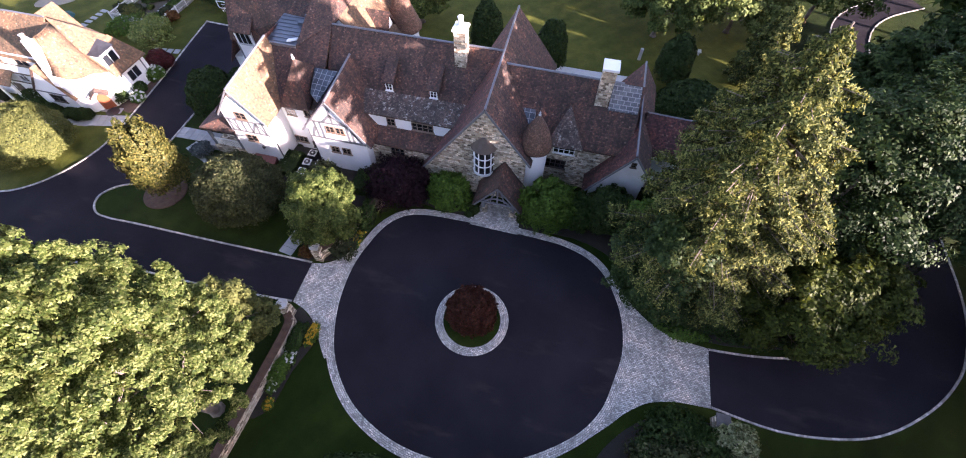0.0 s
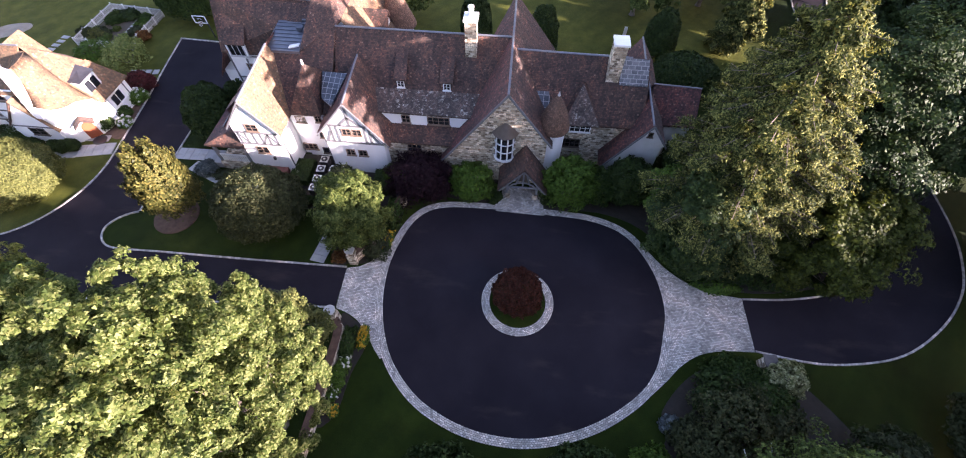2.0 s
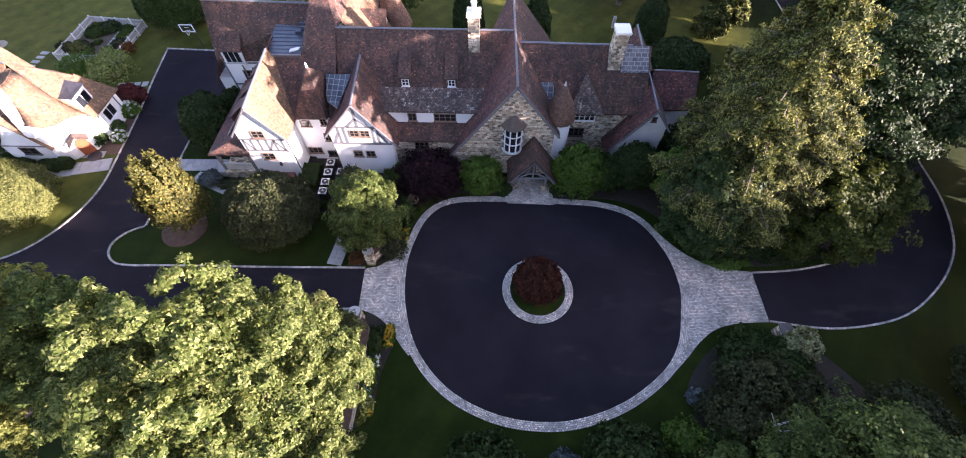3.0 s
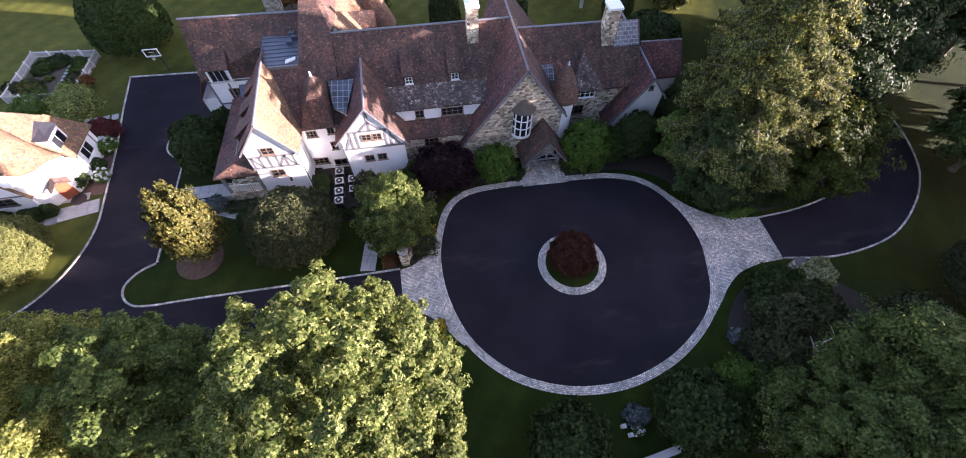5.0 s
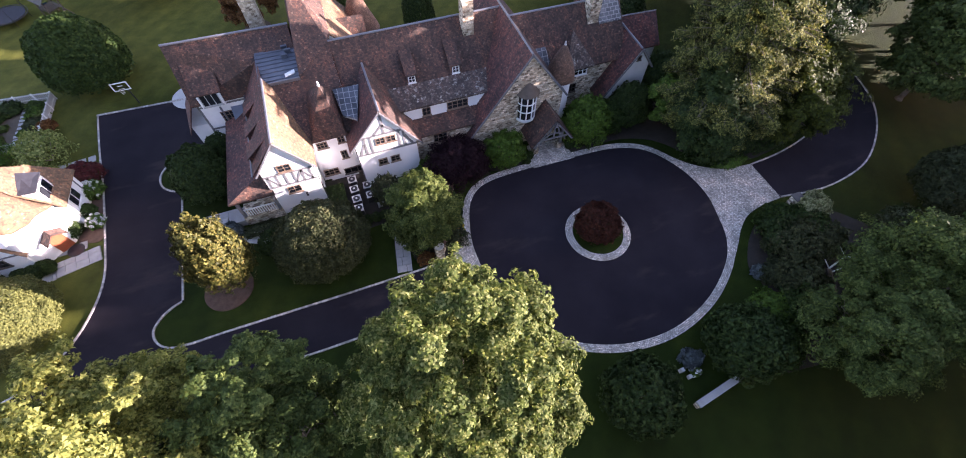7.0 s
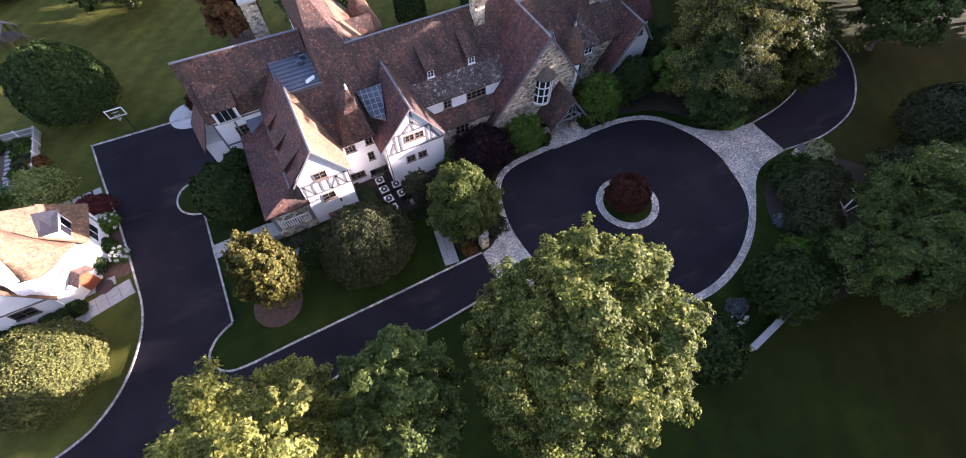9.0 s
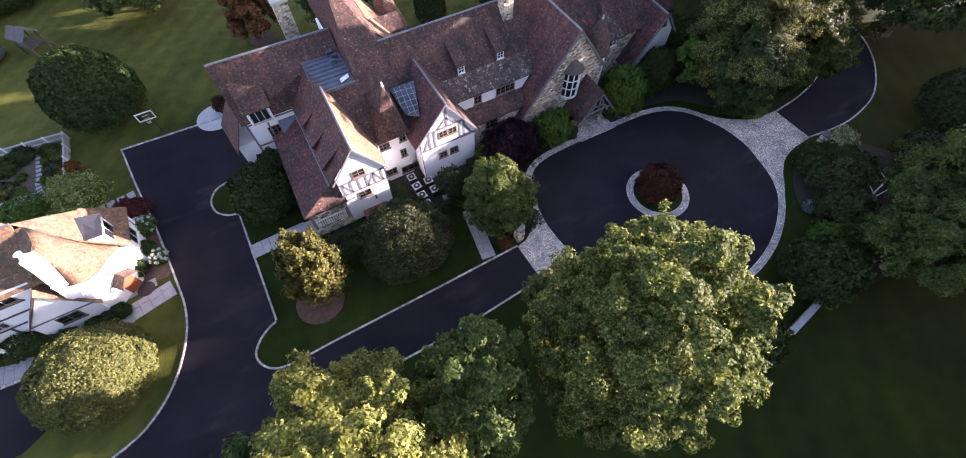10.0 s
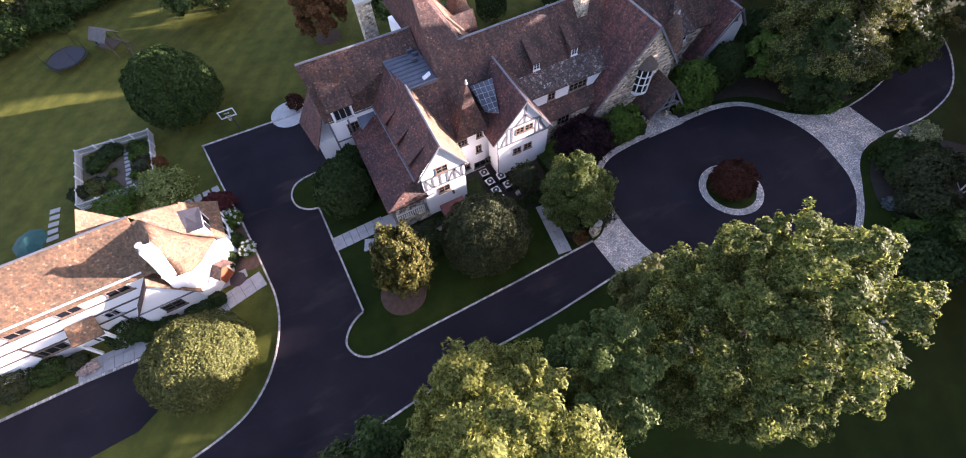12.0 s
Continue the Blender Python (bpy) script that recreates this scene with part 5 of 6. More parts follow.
window(ed, (-50.85, 20.0, 4.3), EAST, 1.95, 1.5, 2, 1, WHITE_PAINT)
window(cottage, (-50.5, 21.1, 1.5), EAST, 1.9, 1.45, 2, 1, WHITE_PAINT)
for y in (19.4, 22.9):
    beam(cottage, (-50.5, y, 0.2), (-50.5, y, 3.4), EAST, 0.16, 0.045, TIMBER)
# low front gable
wall([(-59.2, 14.8, 0), (-54.0, 14.8, 0), (-54.0, 14.8, 2.5), (-56.05, 14.8, 6.25), (-58.75, 14.8, 3.15), (-59.2, 14.8, 2.9)], (0, 1.3, 0), STUCCO, cottage, label="low white front gable")
roof([(-56.05, 14.6, 6.5), (-59.2, 14.6, 2.85), (-59.2, 17.3, 2.85), (-56.05, 17.3, 6.5)], "small brown tile slope", TILE, cottage, 0.14)
roof([(-56.05, 14.6, 6.5), (-53.65, 14.6, 2.4), (-53.75, 15.2, 2.4), (-56.05, 16.3, 6.5)], "", TILE_WARM_LIT, cottage, 0.14)
window(cottage, (-56.5, 14.8, 1.5), SOUTH, 1.9, 1.05, 2, 2, TIMBER_DARK)
beam(cottage, (-59.2, 14.8, 2.75), (-54.1, 14.8, 2.75), SOUTH, 0.18, 0.045, TIMBER)
# arched door in the corner wall, under a little roof
DOOR_AT, DOOR_OUT, DOOR_ALONG = Vector((-51.95, 16.53, 0)), Vector((0.686, -0.728, 0)), Vector((0.728, 0.686, 0))


def at_door(a, d, z):
    return DOOR_AT + DOOR_ALONG * a + DOOR_OUT * d + Vector((0, 0, z))


cd = part("door_2", prism([at_door(a, 0.02, z) for a, z in ((-0.65, 0.1), (0.65, 0.1), (0.65, 1.75), (0.35, 2.15), (0, 2.3), (-0.35, 2.15), (-0.65, 1.75))], DOOR_OUT * 0.12), DOOR_RED, cottage, "arched red-brown cottage door")
part("door_handle", prism([at_door(a, 0.14, z) for a, z in ((0.45, 1.0), (0.51, 1.0), (0.51, 1.2), (0.45, 1.2))], DOOR_OUT * 0.06), BLACK_METAL, cd)
for s in (-1, 1):
    part("porch_roof", prism([at_door(0, 1.15, 3.2), at_door(s * 1.05, 1.15, 2.4), at_door(s * 1.05, -0.05, 2.4), at_door(0, -0.05, 3.2)], (0, 0, -0.12)), TILE, cottage)
    part("porch_bracket", prism([at_door(s * 0.9 - 0.07, 0, 1.5), at_door(s * 0.9 + 0.07, 0, 1.5), at_door(s * 0.9 + 0.07, 1.05, 2.3), at_door(s * 0.9 - 0.07, 1.05, 2.3)], (0, 0, 0.14)), WHITE_PAINT, cottage)
for a in (-1.15, -0.45):
    window(cottage, at_door(a, 0, 3.55), DOOR_OUT, 0.5, 0.5, 2, 2, GREY_PAINT)
part("threshold", lathe([(0.8, 0.0), (0.8, 0.1)], tuple(at_door(0.1, 0.95, 0)), 24), BLACK_METAL, cottage, "round black door mat")
# second porch
cp = part("porch_roof", prism([(-64.6, 14.2, 3.2), (-61.9, 14.2, 3.2), (-62.1, 16.15, 4.5), (-64.4, 16.15, 4.5)], (0, 0, -0.15)), TILE_WARM_LIT, cottage, "tile roof over the side porch")
for x in (-64.4, -62.1):
    part("post", box((x - 0.12, 14.35, 0), (x + 0.12, 14.6, 3.15)), WHITE_PAINT, cp)
part("porch_arch", prism([(-64.4, 14.4, 2.3), (-63.8, 14.4, 2.8), (-62.7, 14.4, 2.8), (-62.1, 14.4, 2.3), (-62.1, 14.4, 3.1), (-64.4, 14.4, 3.1)], (0, 0.15, 0)), WHITE_PAINT, cp)
part("door_3", box((-64.0, 15.68, 0.1), (-62.9, 15.8, 2.2)), TIMBER_DARK, cottage, "dark door under the side porch")
# rear cross wing, its pale gable catching the sun
roof([(-59.9, 20.3, 8.5), (-59.9, 24.4, 8.5), (-57.7, 24.4, 4.9), (-57.7, 20.3, 4.9)], "sunlit tile slope of the rear wing", TILE_WARM_LIT, cottage, 0.16)
roof([(-59.9, 20.3, 8.5), (-59.9, 24.4, 8.5), (-62.4, 24.4, 4.9), (-62.4, 20.3, 4.9)], "", TILE_WARM_LIT, cottage, 0.16)
wall([(-62.1, 20.5, 0), (-58.0, 20.5, 0), (-58.0, 20.5, 5.2), (-59.9, 20.5, 8.2), (-62.1, 20.5, 5.2)], (0, 3.7, 0), STUCCO, cottage)

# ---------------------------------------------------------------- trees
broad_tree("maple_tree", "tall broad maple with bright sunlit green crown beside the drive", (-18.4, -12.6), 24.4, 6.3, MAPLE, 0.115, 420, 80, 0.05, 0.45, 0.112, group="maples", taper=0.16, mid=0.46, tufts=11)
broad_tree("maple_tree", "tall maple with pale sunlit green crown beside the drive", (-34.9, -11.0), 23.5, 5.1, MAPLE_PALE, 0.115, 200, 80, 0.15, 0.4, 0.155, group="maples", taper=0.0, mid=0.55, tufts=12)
broad_tree("maple_tree", "maple with deep green crown between two paler trees", (-28.8, -10.7), 20.8, 3.4, MAPLE_MID, 0.12, 150, 72, 0.15, 0.35, 0.18, group="maples", taper=-0.15, mid=0.5)
broad_tree("maple_tree", "maple with deep green crown near the cottage drive", (-42.5, -12.0), 17.0, 5.5, MAPLE_DEEP, 0.19, 50, 80, 0.2, 0.35, 0.28, group="maples")
broad_tree("olive_tree", "rounded olive-green small tree by the garden wall", (-18.3, -6.0), 8.8, 2.2, OLIVE_LEAF, 0.16, 30, 70, 0.08, 0.2, 0.34)


def conifer(name, label, base, height, radius, material, tiers=34, leaf=0.2, trunk=0.45, boughs=8, group="", tip=(0, 0), each=15):
    """A tall conifer: whorls of drooping boughs of different lengths, each with flat sprays of needles and bare twigs near the stem."""
    t = thing(name, label, "conifer", group)
    bx, by = base
    wood = bmesh.new()
    tx, ty = bx + tip[0], by + tip[1]
    add_limb(wood, (bx, by, 0), ((bx + tx) / 2, (by + ty) / 2, height * 0.5), trunk, trunk * 0.6, 8)
    add_limb(wood, ((bx + tx) / 2, (by + ty) / 2, height * 0.5), (tx, ty, height), trunk * 0.6, 0.05, 7)
    pos, nrm = [], []
    for i in range(tiers):
        f = i / (tiers - 1)
        z = height * (0.08 + 0.90 * f)
        full = radius * (1 - f ** 2.6) ** 0.9 * (0.78 + 0.22 * min(1, f * 4)) + 0.35
        count = max(5, int(boughs * (1.15 - 0.45 * f)))
        for k in range(count):
            a = 2 * math.pi * (k + rng.uniform(-0.4, 0.4)) / count + i * 2.4
            reach = full * rng.uniform(0.5, 1.18) * (1 + 0.30 * noise.noise(Vector((math.cos(a) * 1.3, math.sin(a) * 1.3, z * 0.3))))
            s = Vector((bx + tip[0] * f, by + tip[1] * f, z))
            along = Vector((math.cos(a), math.sin(a), rng.uniform(-0.22, 0.08)))
            e = s + along * reach
            add_limb(wood, s, e, 0.055, 0.018, 4)
            m = int(reach * 11) + 5
            w = rng.uniform(0.30, 1.05, m) ** 0.75
            side = Vector((-math.sin(a), math.cos(a), 0))
            fan = rng.normal(size=m) * 0.115 * reach * (1.15 - 0.6 * w)
            c = np.array(s)[None] + (w * reach)[:, None] * np.array(along)[None] + fan[:, None] * np.array(side)[None]
            c[:, 2] += -0.5 * w ** 2 * rng.uniform(0.3, 1.2, m) - 0.10 * np.abs(fan) + rng.normal(size=m) * 0.10
            for q in c[:: 4]:
                r0 = s + along * reach * 0.35
                add_limb(wood, r0, q, 0.025, 0.01, 3)
            q = np.repeat(c, each, 0) + rng.normal(size=(m * each, 3)) * np.array([0.15, 0.15, 0.06])
            pos.append(q)
            nrm.append(rng.normal(size=q.shape) * 0.5 + np.array([math.cos(a) * 0.85, math.sin(a) * 0.85, 0.45]))
    leaf_mesh("crown", np.vstack(pos), np.vstack(nrm), leaf, material, t, 3.0)
    part("trunk", wood, BARK, t)
    return t


conifer("conifer", "very tall broad conifer, sunlit on its outer side", (18.6, 8.9), 26.1, 6.3, SPRUCE, 37, 0.09, boughs=12, tip=(-1.3, 0.8), each=20)
broad_tree("yard_tree", "dark green broadleaf tree under the tall conifer", (15.4, 6.6), 11.0, 3.5, BOX_AND_SHADED_LEAF, 0.17, 50, 80, 0.1, 0.25, 0.32)
broad_tree("yard_tree", "olive-green broadleaf tree spreading over the drive", (26.6, 5.4), 9.5, 4.1, MOSS_LEAF, 0.2, 50, 70, 0.06, 0.3, 0.28)
# box leaf colour stands in for the shade on this tree
broad_tree("yard_tree", "broadleaf tree behind the tall conifer, its shade put into dark leaves", (29.6, 15.8), 18.5, 6.6, BOX_AND_SHADED_LEAF, 0.18, 90, 62, 0.1, 0.3, 0.28)
broad_tree("yard_tree", "tall dark broadleaf tree along the drive behind the conifer", (36.4, 32.0), 14.5, 4.4, BOX_AND_SHADED_LEAF, 0.2, 60, 60, 0.05, 0.3, 0.28)
shrub("shrub", "tall dark evergreen shrub beside the east wing", (17.2, 17.0), (2.8, 2.6, 6.0), BOX_AND_SHADED_LEAF, 0.2, 7000, 0.15)
broad_tree("yard_tree", "moss-green broadleaf tree at the inside of the bend", (31.0, 8.6), 8.5, 3.7, MOSS_LEAF, 0.2, 46, 66, 0.06, 0.25, 0.28)
broad_tree("bright_maple", "young tree with vivid green leaves beside the house", (14.6, 12.4), 6.2, 2.5, FRESH_LEAF, 0.2, 24, 60, 0.1, 0.15, 0.28)
# the first four trees get their shade from the dark leaf colour
for (x, y), h, r, mat, lab in (((41, 25.5), 19, 6.8, BOX_AND_SHADED_LEAF, "tall broadleaf tree with shade put into dark leaves, its top edged with light"), ((38.5, 18.5), 17, 5.2, BOX_AND_SHADED_LEAF, "broad green tree beside the drive, its shade put into dark leaves"), ((51, 47), 10, 5.0, BOX_AND_SHADED_LEAF, "tall green tree behind the drive, its shade put into dark leaves"),
                               ((52, 25), 15, 6.0, BOX_AND_SHADED_LEAF, "tall green tree at the lawn's edge, its shade put into dark leaves"), ((46.8, 5.2), 13, 5.0, MAPLE_MID, "leaning lawn tree with dark trunk and thin crown"),
                               ((15.2, 50.2), 12, 5.0, MAPLE_MID, "broad green tree behind the house"), ((26.0, 54.0), 11, 5.6, PALE_LEAF, "broad pale green tree on the rear lawn"), ((3.0, 60), 15, 7.0, MAPLE_MID, "tall tree beyond the rear lawn"),
                               ((38, 60), 16, 7.0, MAPLE_MID, "tall dark tree beyond the rear lawn"), ((-44.5, 66.0), 8.5, 5.6, MAPLE_MID, "round green tree on the far lawn"), ((-19.5, 45.0), 9, 4.0, MAPLE_MID, "green tree behind the house")):
    broad_tree("lawn_tree", lab, (x, y), h, r, mat, 0.26, 46, 52, 0.15, 0.35, 0.28, group="lawn trees")
for (x, y), h, r, mat, lab in (((-83, 80), 15, 6.0, MAPLE_DEEP, "tall dark tree of the wood behind the lawn"), ((-73, 86), 16, 6.5, MAPLE_DEEP, "tall dark tree of the wood behind the lawn"), ((-62, 90), 15, 6.5, MAPLE_DEEP, "tall dark tree of the wood behind the lawn"), ((-71.5, 77.0), 9.5, 2.8, MAPLE_PALE, "slender tree with pale leaves at the edge of the wood")):
    broad_tree("wood_edge_tree", lab, (x, y), h, r, mat, 0.24, 40, 52, 0.1, 0.3, 0.28, group="wood edge trees")
conifer("small_conifer", "slender dark green conifer on the rear lawn", (27.6, 42.8), 10.5, 2.5, SPRUCE, 20, 0.16, 0.2, 9, "lawn conifers", (1.4, 0.2))
broad_tree("orange_tree", "small tree with orange-brown autumn leaves", (-31.0, 49.6), 6.8, 3.3, ORANGE_LEAF, 0.2, 34, 70, 0.25, 0.18, 0.28)
# grove at the near side
broad_tree("grove_tree", "tall shaded green tree in the grove", (13.4, -18.0), 10.5, 3.9, MAPLE_MID, 0.135, 64, 80, 0.2, 0.35, 0.28, group="grove trees")
broad_tree("grove_tree", "shaded green tree in the grove", (19.8, -17.2), 12.5, 5.2, MAPLE_MID, 0.135, 80, 80, 0.12, 0.3, 0.28, group="grove trees")
broad_tree("grove_tree", "shaded green tree in the grove", (29.0, -19.5), 14.0, 5.5, MAPLE_DEEP, 0.16, 58, 70, 0.15, 0.3, 0.28, group="grove trees")
shrub("round_shrub", "large rounded dark green shrub below the turning circle", (-4.9, -16.0), (3.1, 3.1, 5.2), BOX_AND_SHADED_LEAF, 0.2, 9000, 0.14, lumps=3.0)
shrub("round_shrub", "large rounded dark green shrub at the grove's edge", (5.6, -15.2), (3.2, 3.2, 5.6), BOX_AND_SHADED_LEAF, 0.2, 9000, 0.14, lumps=3.0)
shrub("round_shrub", "very dark rounded shrub on the shaded lawn", (38.0, -8.8), (4.2, 4.2, 6.5), DARK_LEAF, 0.22, 11000, 0.1)

# ---------------------------------------------------------------- shrubs and beds
shrub("clipped_tree", "dome of golden-green leaves over a mulch ring", (-35.6, 7.0), (2.55, 2.55, 9.4), GOLD_LEAF, 0.17, 18000, 0.2, "tree", lumps=3.2, sunk=0.42)
bm = lathe([(2.3, 0.0), (2.25, 0.09), (1.6, 0.13)], (-36.7, 6.2, 0), 36)
tagged(part("mulch_ring", bm, MULCH), "round bed of brown bark mulch on the lawn", "flower bed", "", "structure")
bm = lathe([(1.9, 0.0), (1.85, 0.08), (1.2, 0.12)], (-31.0, 49.4, 0), 32)
tagged(part("mulch_ring", bm, MULCH), "round bed of brown mulch under the orange tree", "flower bed", "", "structure")
shrub("round_shrub", "large dense rounded russet-green shrub on the lawn", (-26.9, 7.0), (4.5, 4.2, 6.2), RUSSET_LEAF, 0.14, 30000, 0.07, lumps=3.5)
shrub("round_shrub", "small clipped dark green ball by the walk", (-31.9, 9.6), (1.5, 1.5, 2.0), BOX_AND_SHADED_LEAF, 0.13, 4000, 0.05)
broad_tree("yard_tree", "full green small tree beside the garden path", (-16.7, 6.3), 7.6, 3.0, YARD_LEAF, 0.13, 90, 75, 0.0, 0.2, 0.27, taper=0.05, mid=0.42)
shrub("shrub", "loose green shrub before the half-timbered gable", (-19.6, 11.6), (1.6, 1.6, 3.4), DARK_LEAF, 0.16, 3500, 0.25)
shrub("purple_maple", "broad purple-leaved maple shrub by the stone wall", (-11.4, 12.6), (3.5, 3.0, 4.4), PURPLE_LEAF, 0.13, 18000, 0.2, lumps=3.5)
shrub("rhododendron", "full green rhododendron beside the porch", (-5.7, 12.6), (2.3, 2.0, 4.0), FRESH_LEAF, 0.17, 8000, 0.18, lumps=3.5)
shrub("shrub", "light green shrub against the house wall", (-14.6, 13.3), (1.2, 1.1, 2.4), FRESH_LEAF, 0.15, 3000, 0.2)
shrub("rhododendron", "tall green rhododendron east of the porch", (4.7, 13.0), (2.9, 2.6, 5.4), FRESH_LEAF, 0.18, 11000, 0.18, lumps=3.5)
shrub("rhododendron", "green shrub before the east range", (8.0, 13.6), (2.2, 2.0, 3.6), MAPLE_DEEP, 0.18, 6500, 0.18, lumps=3.5)
shrub("round_shrub", "tall dense dark green shrub before the east gable", (10.9, 13.8), (2.6, 2.3, 5.4), BOX_AND_SHADED_LEAF, 0.18, 9000, 0.1, lumps=3.5)
shrub("shrub", "dark green underplanting below the conifer", (18.0, 5.6), (3.5, 2.2, 2.2), BOX_AND_SHADED_LEAF, 0.18, 6000, 0.25)
shrub("shrub", "dark green underplanting along the drive", (24.0, 5.4), (4.5, 2.2, 2.6), BOX_AND_SHADED_LEAF, 0.18, 7000, 0.25)
shrub("groundcover", "yellow-green groundcover at the apron's corner", (19.0, 3.4), (2.1, 0.8, 0.6), FRESH_LEAF, 0.16, 1800, 0.25, "plants")
for x, y, r, h in ((-2.75, 12.0, 0.5, 1.0), (-3.3, 11.4, 0.42, 0.8), (-3.6, 12.3, 0.65, 1.3), (2.3, 11.9, 0.5, 1.3), (3.0, 11.9, 0.5, 1.3)):
    shrub("box_ball", "small clipped box ball beside the porch", (x, y), (r, r, h), BOX_AND_SHADED_LEAF, 0.09, 1300, 0.05, "bush", "box balls", False)
shrub("shrub", "deep red maple bush in the island", (-0.1, 0.3), (2.3, 2.3, 3.5), MAROON_LEAF, 0.12, 15000, 0.1, lumps=4.0)
shrub("round_shrub", "large rounded dark green shrub beside the court", (-37.7, 19.6), (3.15, 3.05, 5.8), BOX_AND_SHADED_LEAF, 0.2, 14000, 0.07, lumps=3.0)
shrub("round_shrub", "rounded dark green shrub against the lean-to", (-35.7, 22.6), (1.9, 1.9, 4.4), BOX_AND_SHADED_LEAF, 0.2, 6000, 0.1)
shrub("clipped_tree", "great rounded clipped tree on the west lawn", (-51.6, 43.8), (5.1, 5.0, 8.8), MAPLE_DEEP, 0.22, 26000, 0.05, "tree", lumps=3.0)
shrub("clipped_tree", "broad clipped dome of olive leaves before the cottage", (-55.2, 8.2), (4.7, 4.4, 5.4), OLIVE_LEAF, 0.11, 48000, 0.06, "tree", lumps=3.0)
shrub("shrub", "blue-grey leafed shrub by the porch steps", (-36.1, 12.6), (1.2, 1.1, 1.2), BLUE_LEAF, 0.13, 2600, 0.2)
shrub("shrub", "grey-green bed plants below the porch", (-32.4, 11.9), (2.8, 0.8, 0.9), DARK_LEAF, 0.14, 2600, 0.35, "plants")
shrub("shrub", "dark red small-leaved bush by the court's kerb", (-51.0, 25.8), (1.9, 1.4, 2.2), RED_LEAF, 0.13, 4500, 0.12)
for x, y, r, h, m, lab in ((-50.3, 23.2, 1.2, 1.5, WHITE_BLOOM, "hydrangea covered in white flower heads"), (-49.4, 18.7, 0.8, 1.2, WHITE_BLOOM, "small hydrangea with white flower heads")):
    t = shrub("hydrangea", lab, (x, y), (r, r, h), FRESH_LEAF, 0.14, 2500, 0.2)
    d = on_sphere(26)
    d[:, 2] = np.abs(d[:, 2])
    c = np.array([x, y, h * 0.35]) + d * np.array([r, r, h * 0.7]) * 1.02
    pos, nrm = clump_leaves(c, np.full(26, 0.2), 40)
    leaf_mesh("blossom", pos, nrm, 0.1, m, t, 1.0, "white flower heads")
for x, y, r, h, m in ((-51.8, 18.2, 1.3, 1.8, BOX_AND_SHADED_LEAF), (-50.6, 20.3, 1.1, 1.4, MAPLE_DEEP), (-61.6, 15.0, 1.7, 2.0, BOX_AND_SHADED_LEAF), (-59.9, 14.3, 1.2, 1.5, MAPLE_DEEP), (-57.9, 13.9, 1.1, 1.4, BOX_AND_SHADED_LEAF), (-55.6, 14.2, 1.0, 1.0, BOX_AND_SHADED_LEAF), (-54.3, 14.0, 0.9, 1.3, BOX_AND_SHADED_LEAF), (-53.3, 14.3, 0.8, 1.4, BOX_AND_SHADED_LEAF),
                       (-68.5, 14.6, 1.6, 1.6, MAPLE_DEEP), (-71.5, 14.8, 1.8, 1.8, DARK_LEAF), (-75, 14.8, 1.8, 2.0, MAPLE_DEEP), (-66.3, 14.4, 1.0, 1.2, DARK_LEAF), (-78.5, 14.6, 1.8, 1.8, BOX_AND_SHADED_LEAF)):
    shrub("cottage_shrub", "rounded green shrub along the cottage wall", (x, y), (r, r * 0.9, h), m, 0.13, 2600, 0.12, "bush", "cottage shrubs")
shrub("rose_bush", "low bush with pale pink blossom by the porch", (-65.6, 13.4), (0.9, 0.6, 0.7), PINK_BLOOM, 0.12, 700, 0.3)
for x, y, r, h, m in ((-55.6, 30.4, 2.6, 3.0, LIME_LEAF), (-57.0, 32.6, 1.8, 2.2, LIME_LEAF), (-61.6, 31.8, 2.3, 1.7, FRESH_LEAF), (-63.3, 39.8, 1.2, 0.9, MAPLE_DEEP), (-61.8, 41.2, 1.4, 0.9, BOX_AND_SHADED_LEAF), (-58.6, 40.2, 1.1, 1.0, MAPLE_DEEP), (-58.2, 37.0, 1.2, 0.9, DARK_LEAF), (-63.5, 36.4, 1.2, 0.8, DARK_LEAF), (-56.6, 36.0, 0.9, 1.2, ORANGE_LEAF), (-65.6, 36.0, 0.9, 1.1, DARK_LEAF)):
    shrub("garden_plant", "leafy plants in the fenced kitchen garden", (x, y), (r, r, h), m, 0.16, 2400, 0.3, "plants", "garden plants")
for x, y, r, h, m in ((17.5, -6.8, 2.4, 2.3, BOX_AND_SHADED_LEAF), (20.6, -6.6, 2.2, 2.0, MAPLE_DEEP), (17.6, -8.6, 2.8, 3.2, RUSSET_LEAF), (21.4, -8.8, 1.8, 2.0, RUSSET_LEAF), (14.2, -10.6, 1.6, 1.5, DARK_LEAF), (13.6, -14.4, 2.3, 3.0, MAPLE_DEEP), (15.4, -11.8, 2.4, 2.8, RUSSET_LEAF), (11.0, -13.2, 1.7, 1.8, FRESH_LEAF),
                       (24.5, -13.5, 3.2, 4.2, MAPLE_DEEP), (9.4, -16.0, 2.2, 2.4, MAPLE_DEEP), (28.5, -11.5, 3.0, 3.6, DARK_LEAF)):
    shrub("border_shrub", "dark green shrub in the shaded border", (x, y), (r, r, h), m, 0.18, 4200, 0.25, "bush", "border shrubs")
shrub("border_shrub", "tall shrub with pale cream-edged leaves by the stone pier", (22.5, -5.2), (1.7, 1.5, 2.6), CREAM_LEAF, 0.15, 4800, 0.25, "bush", "border shrubs")
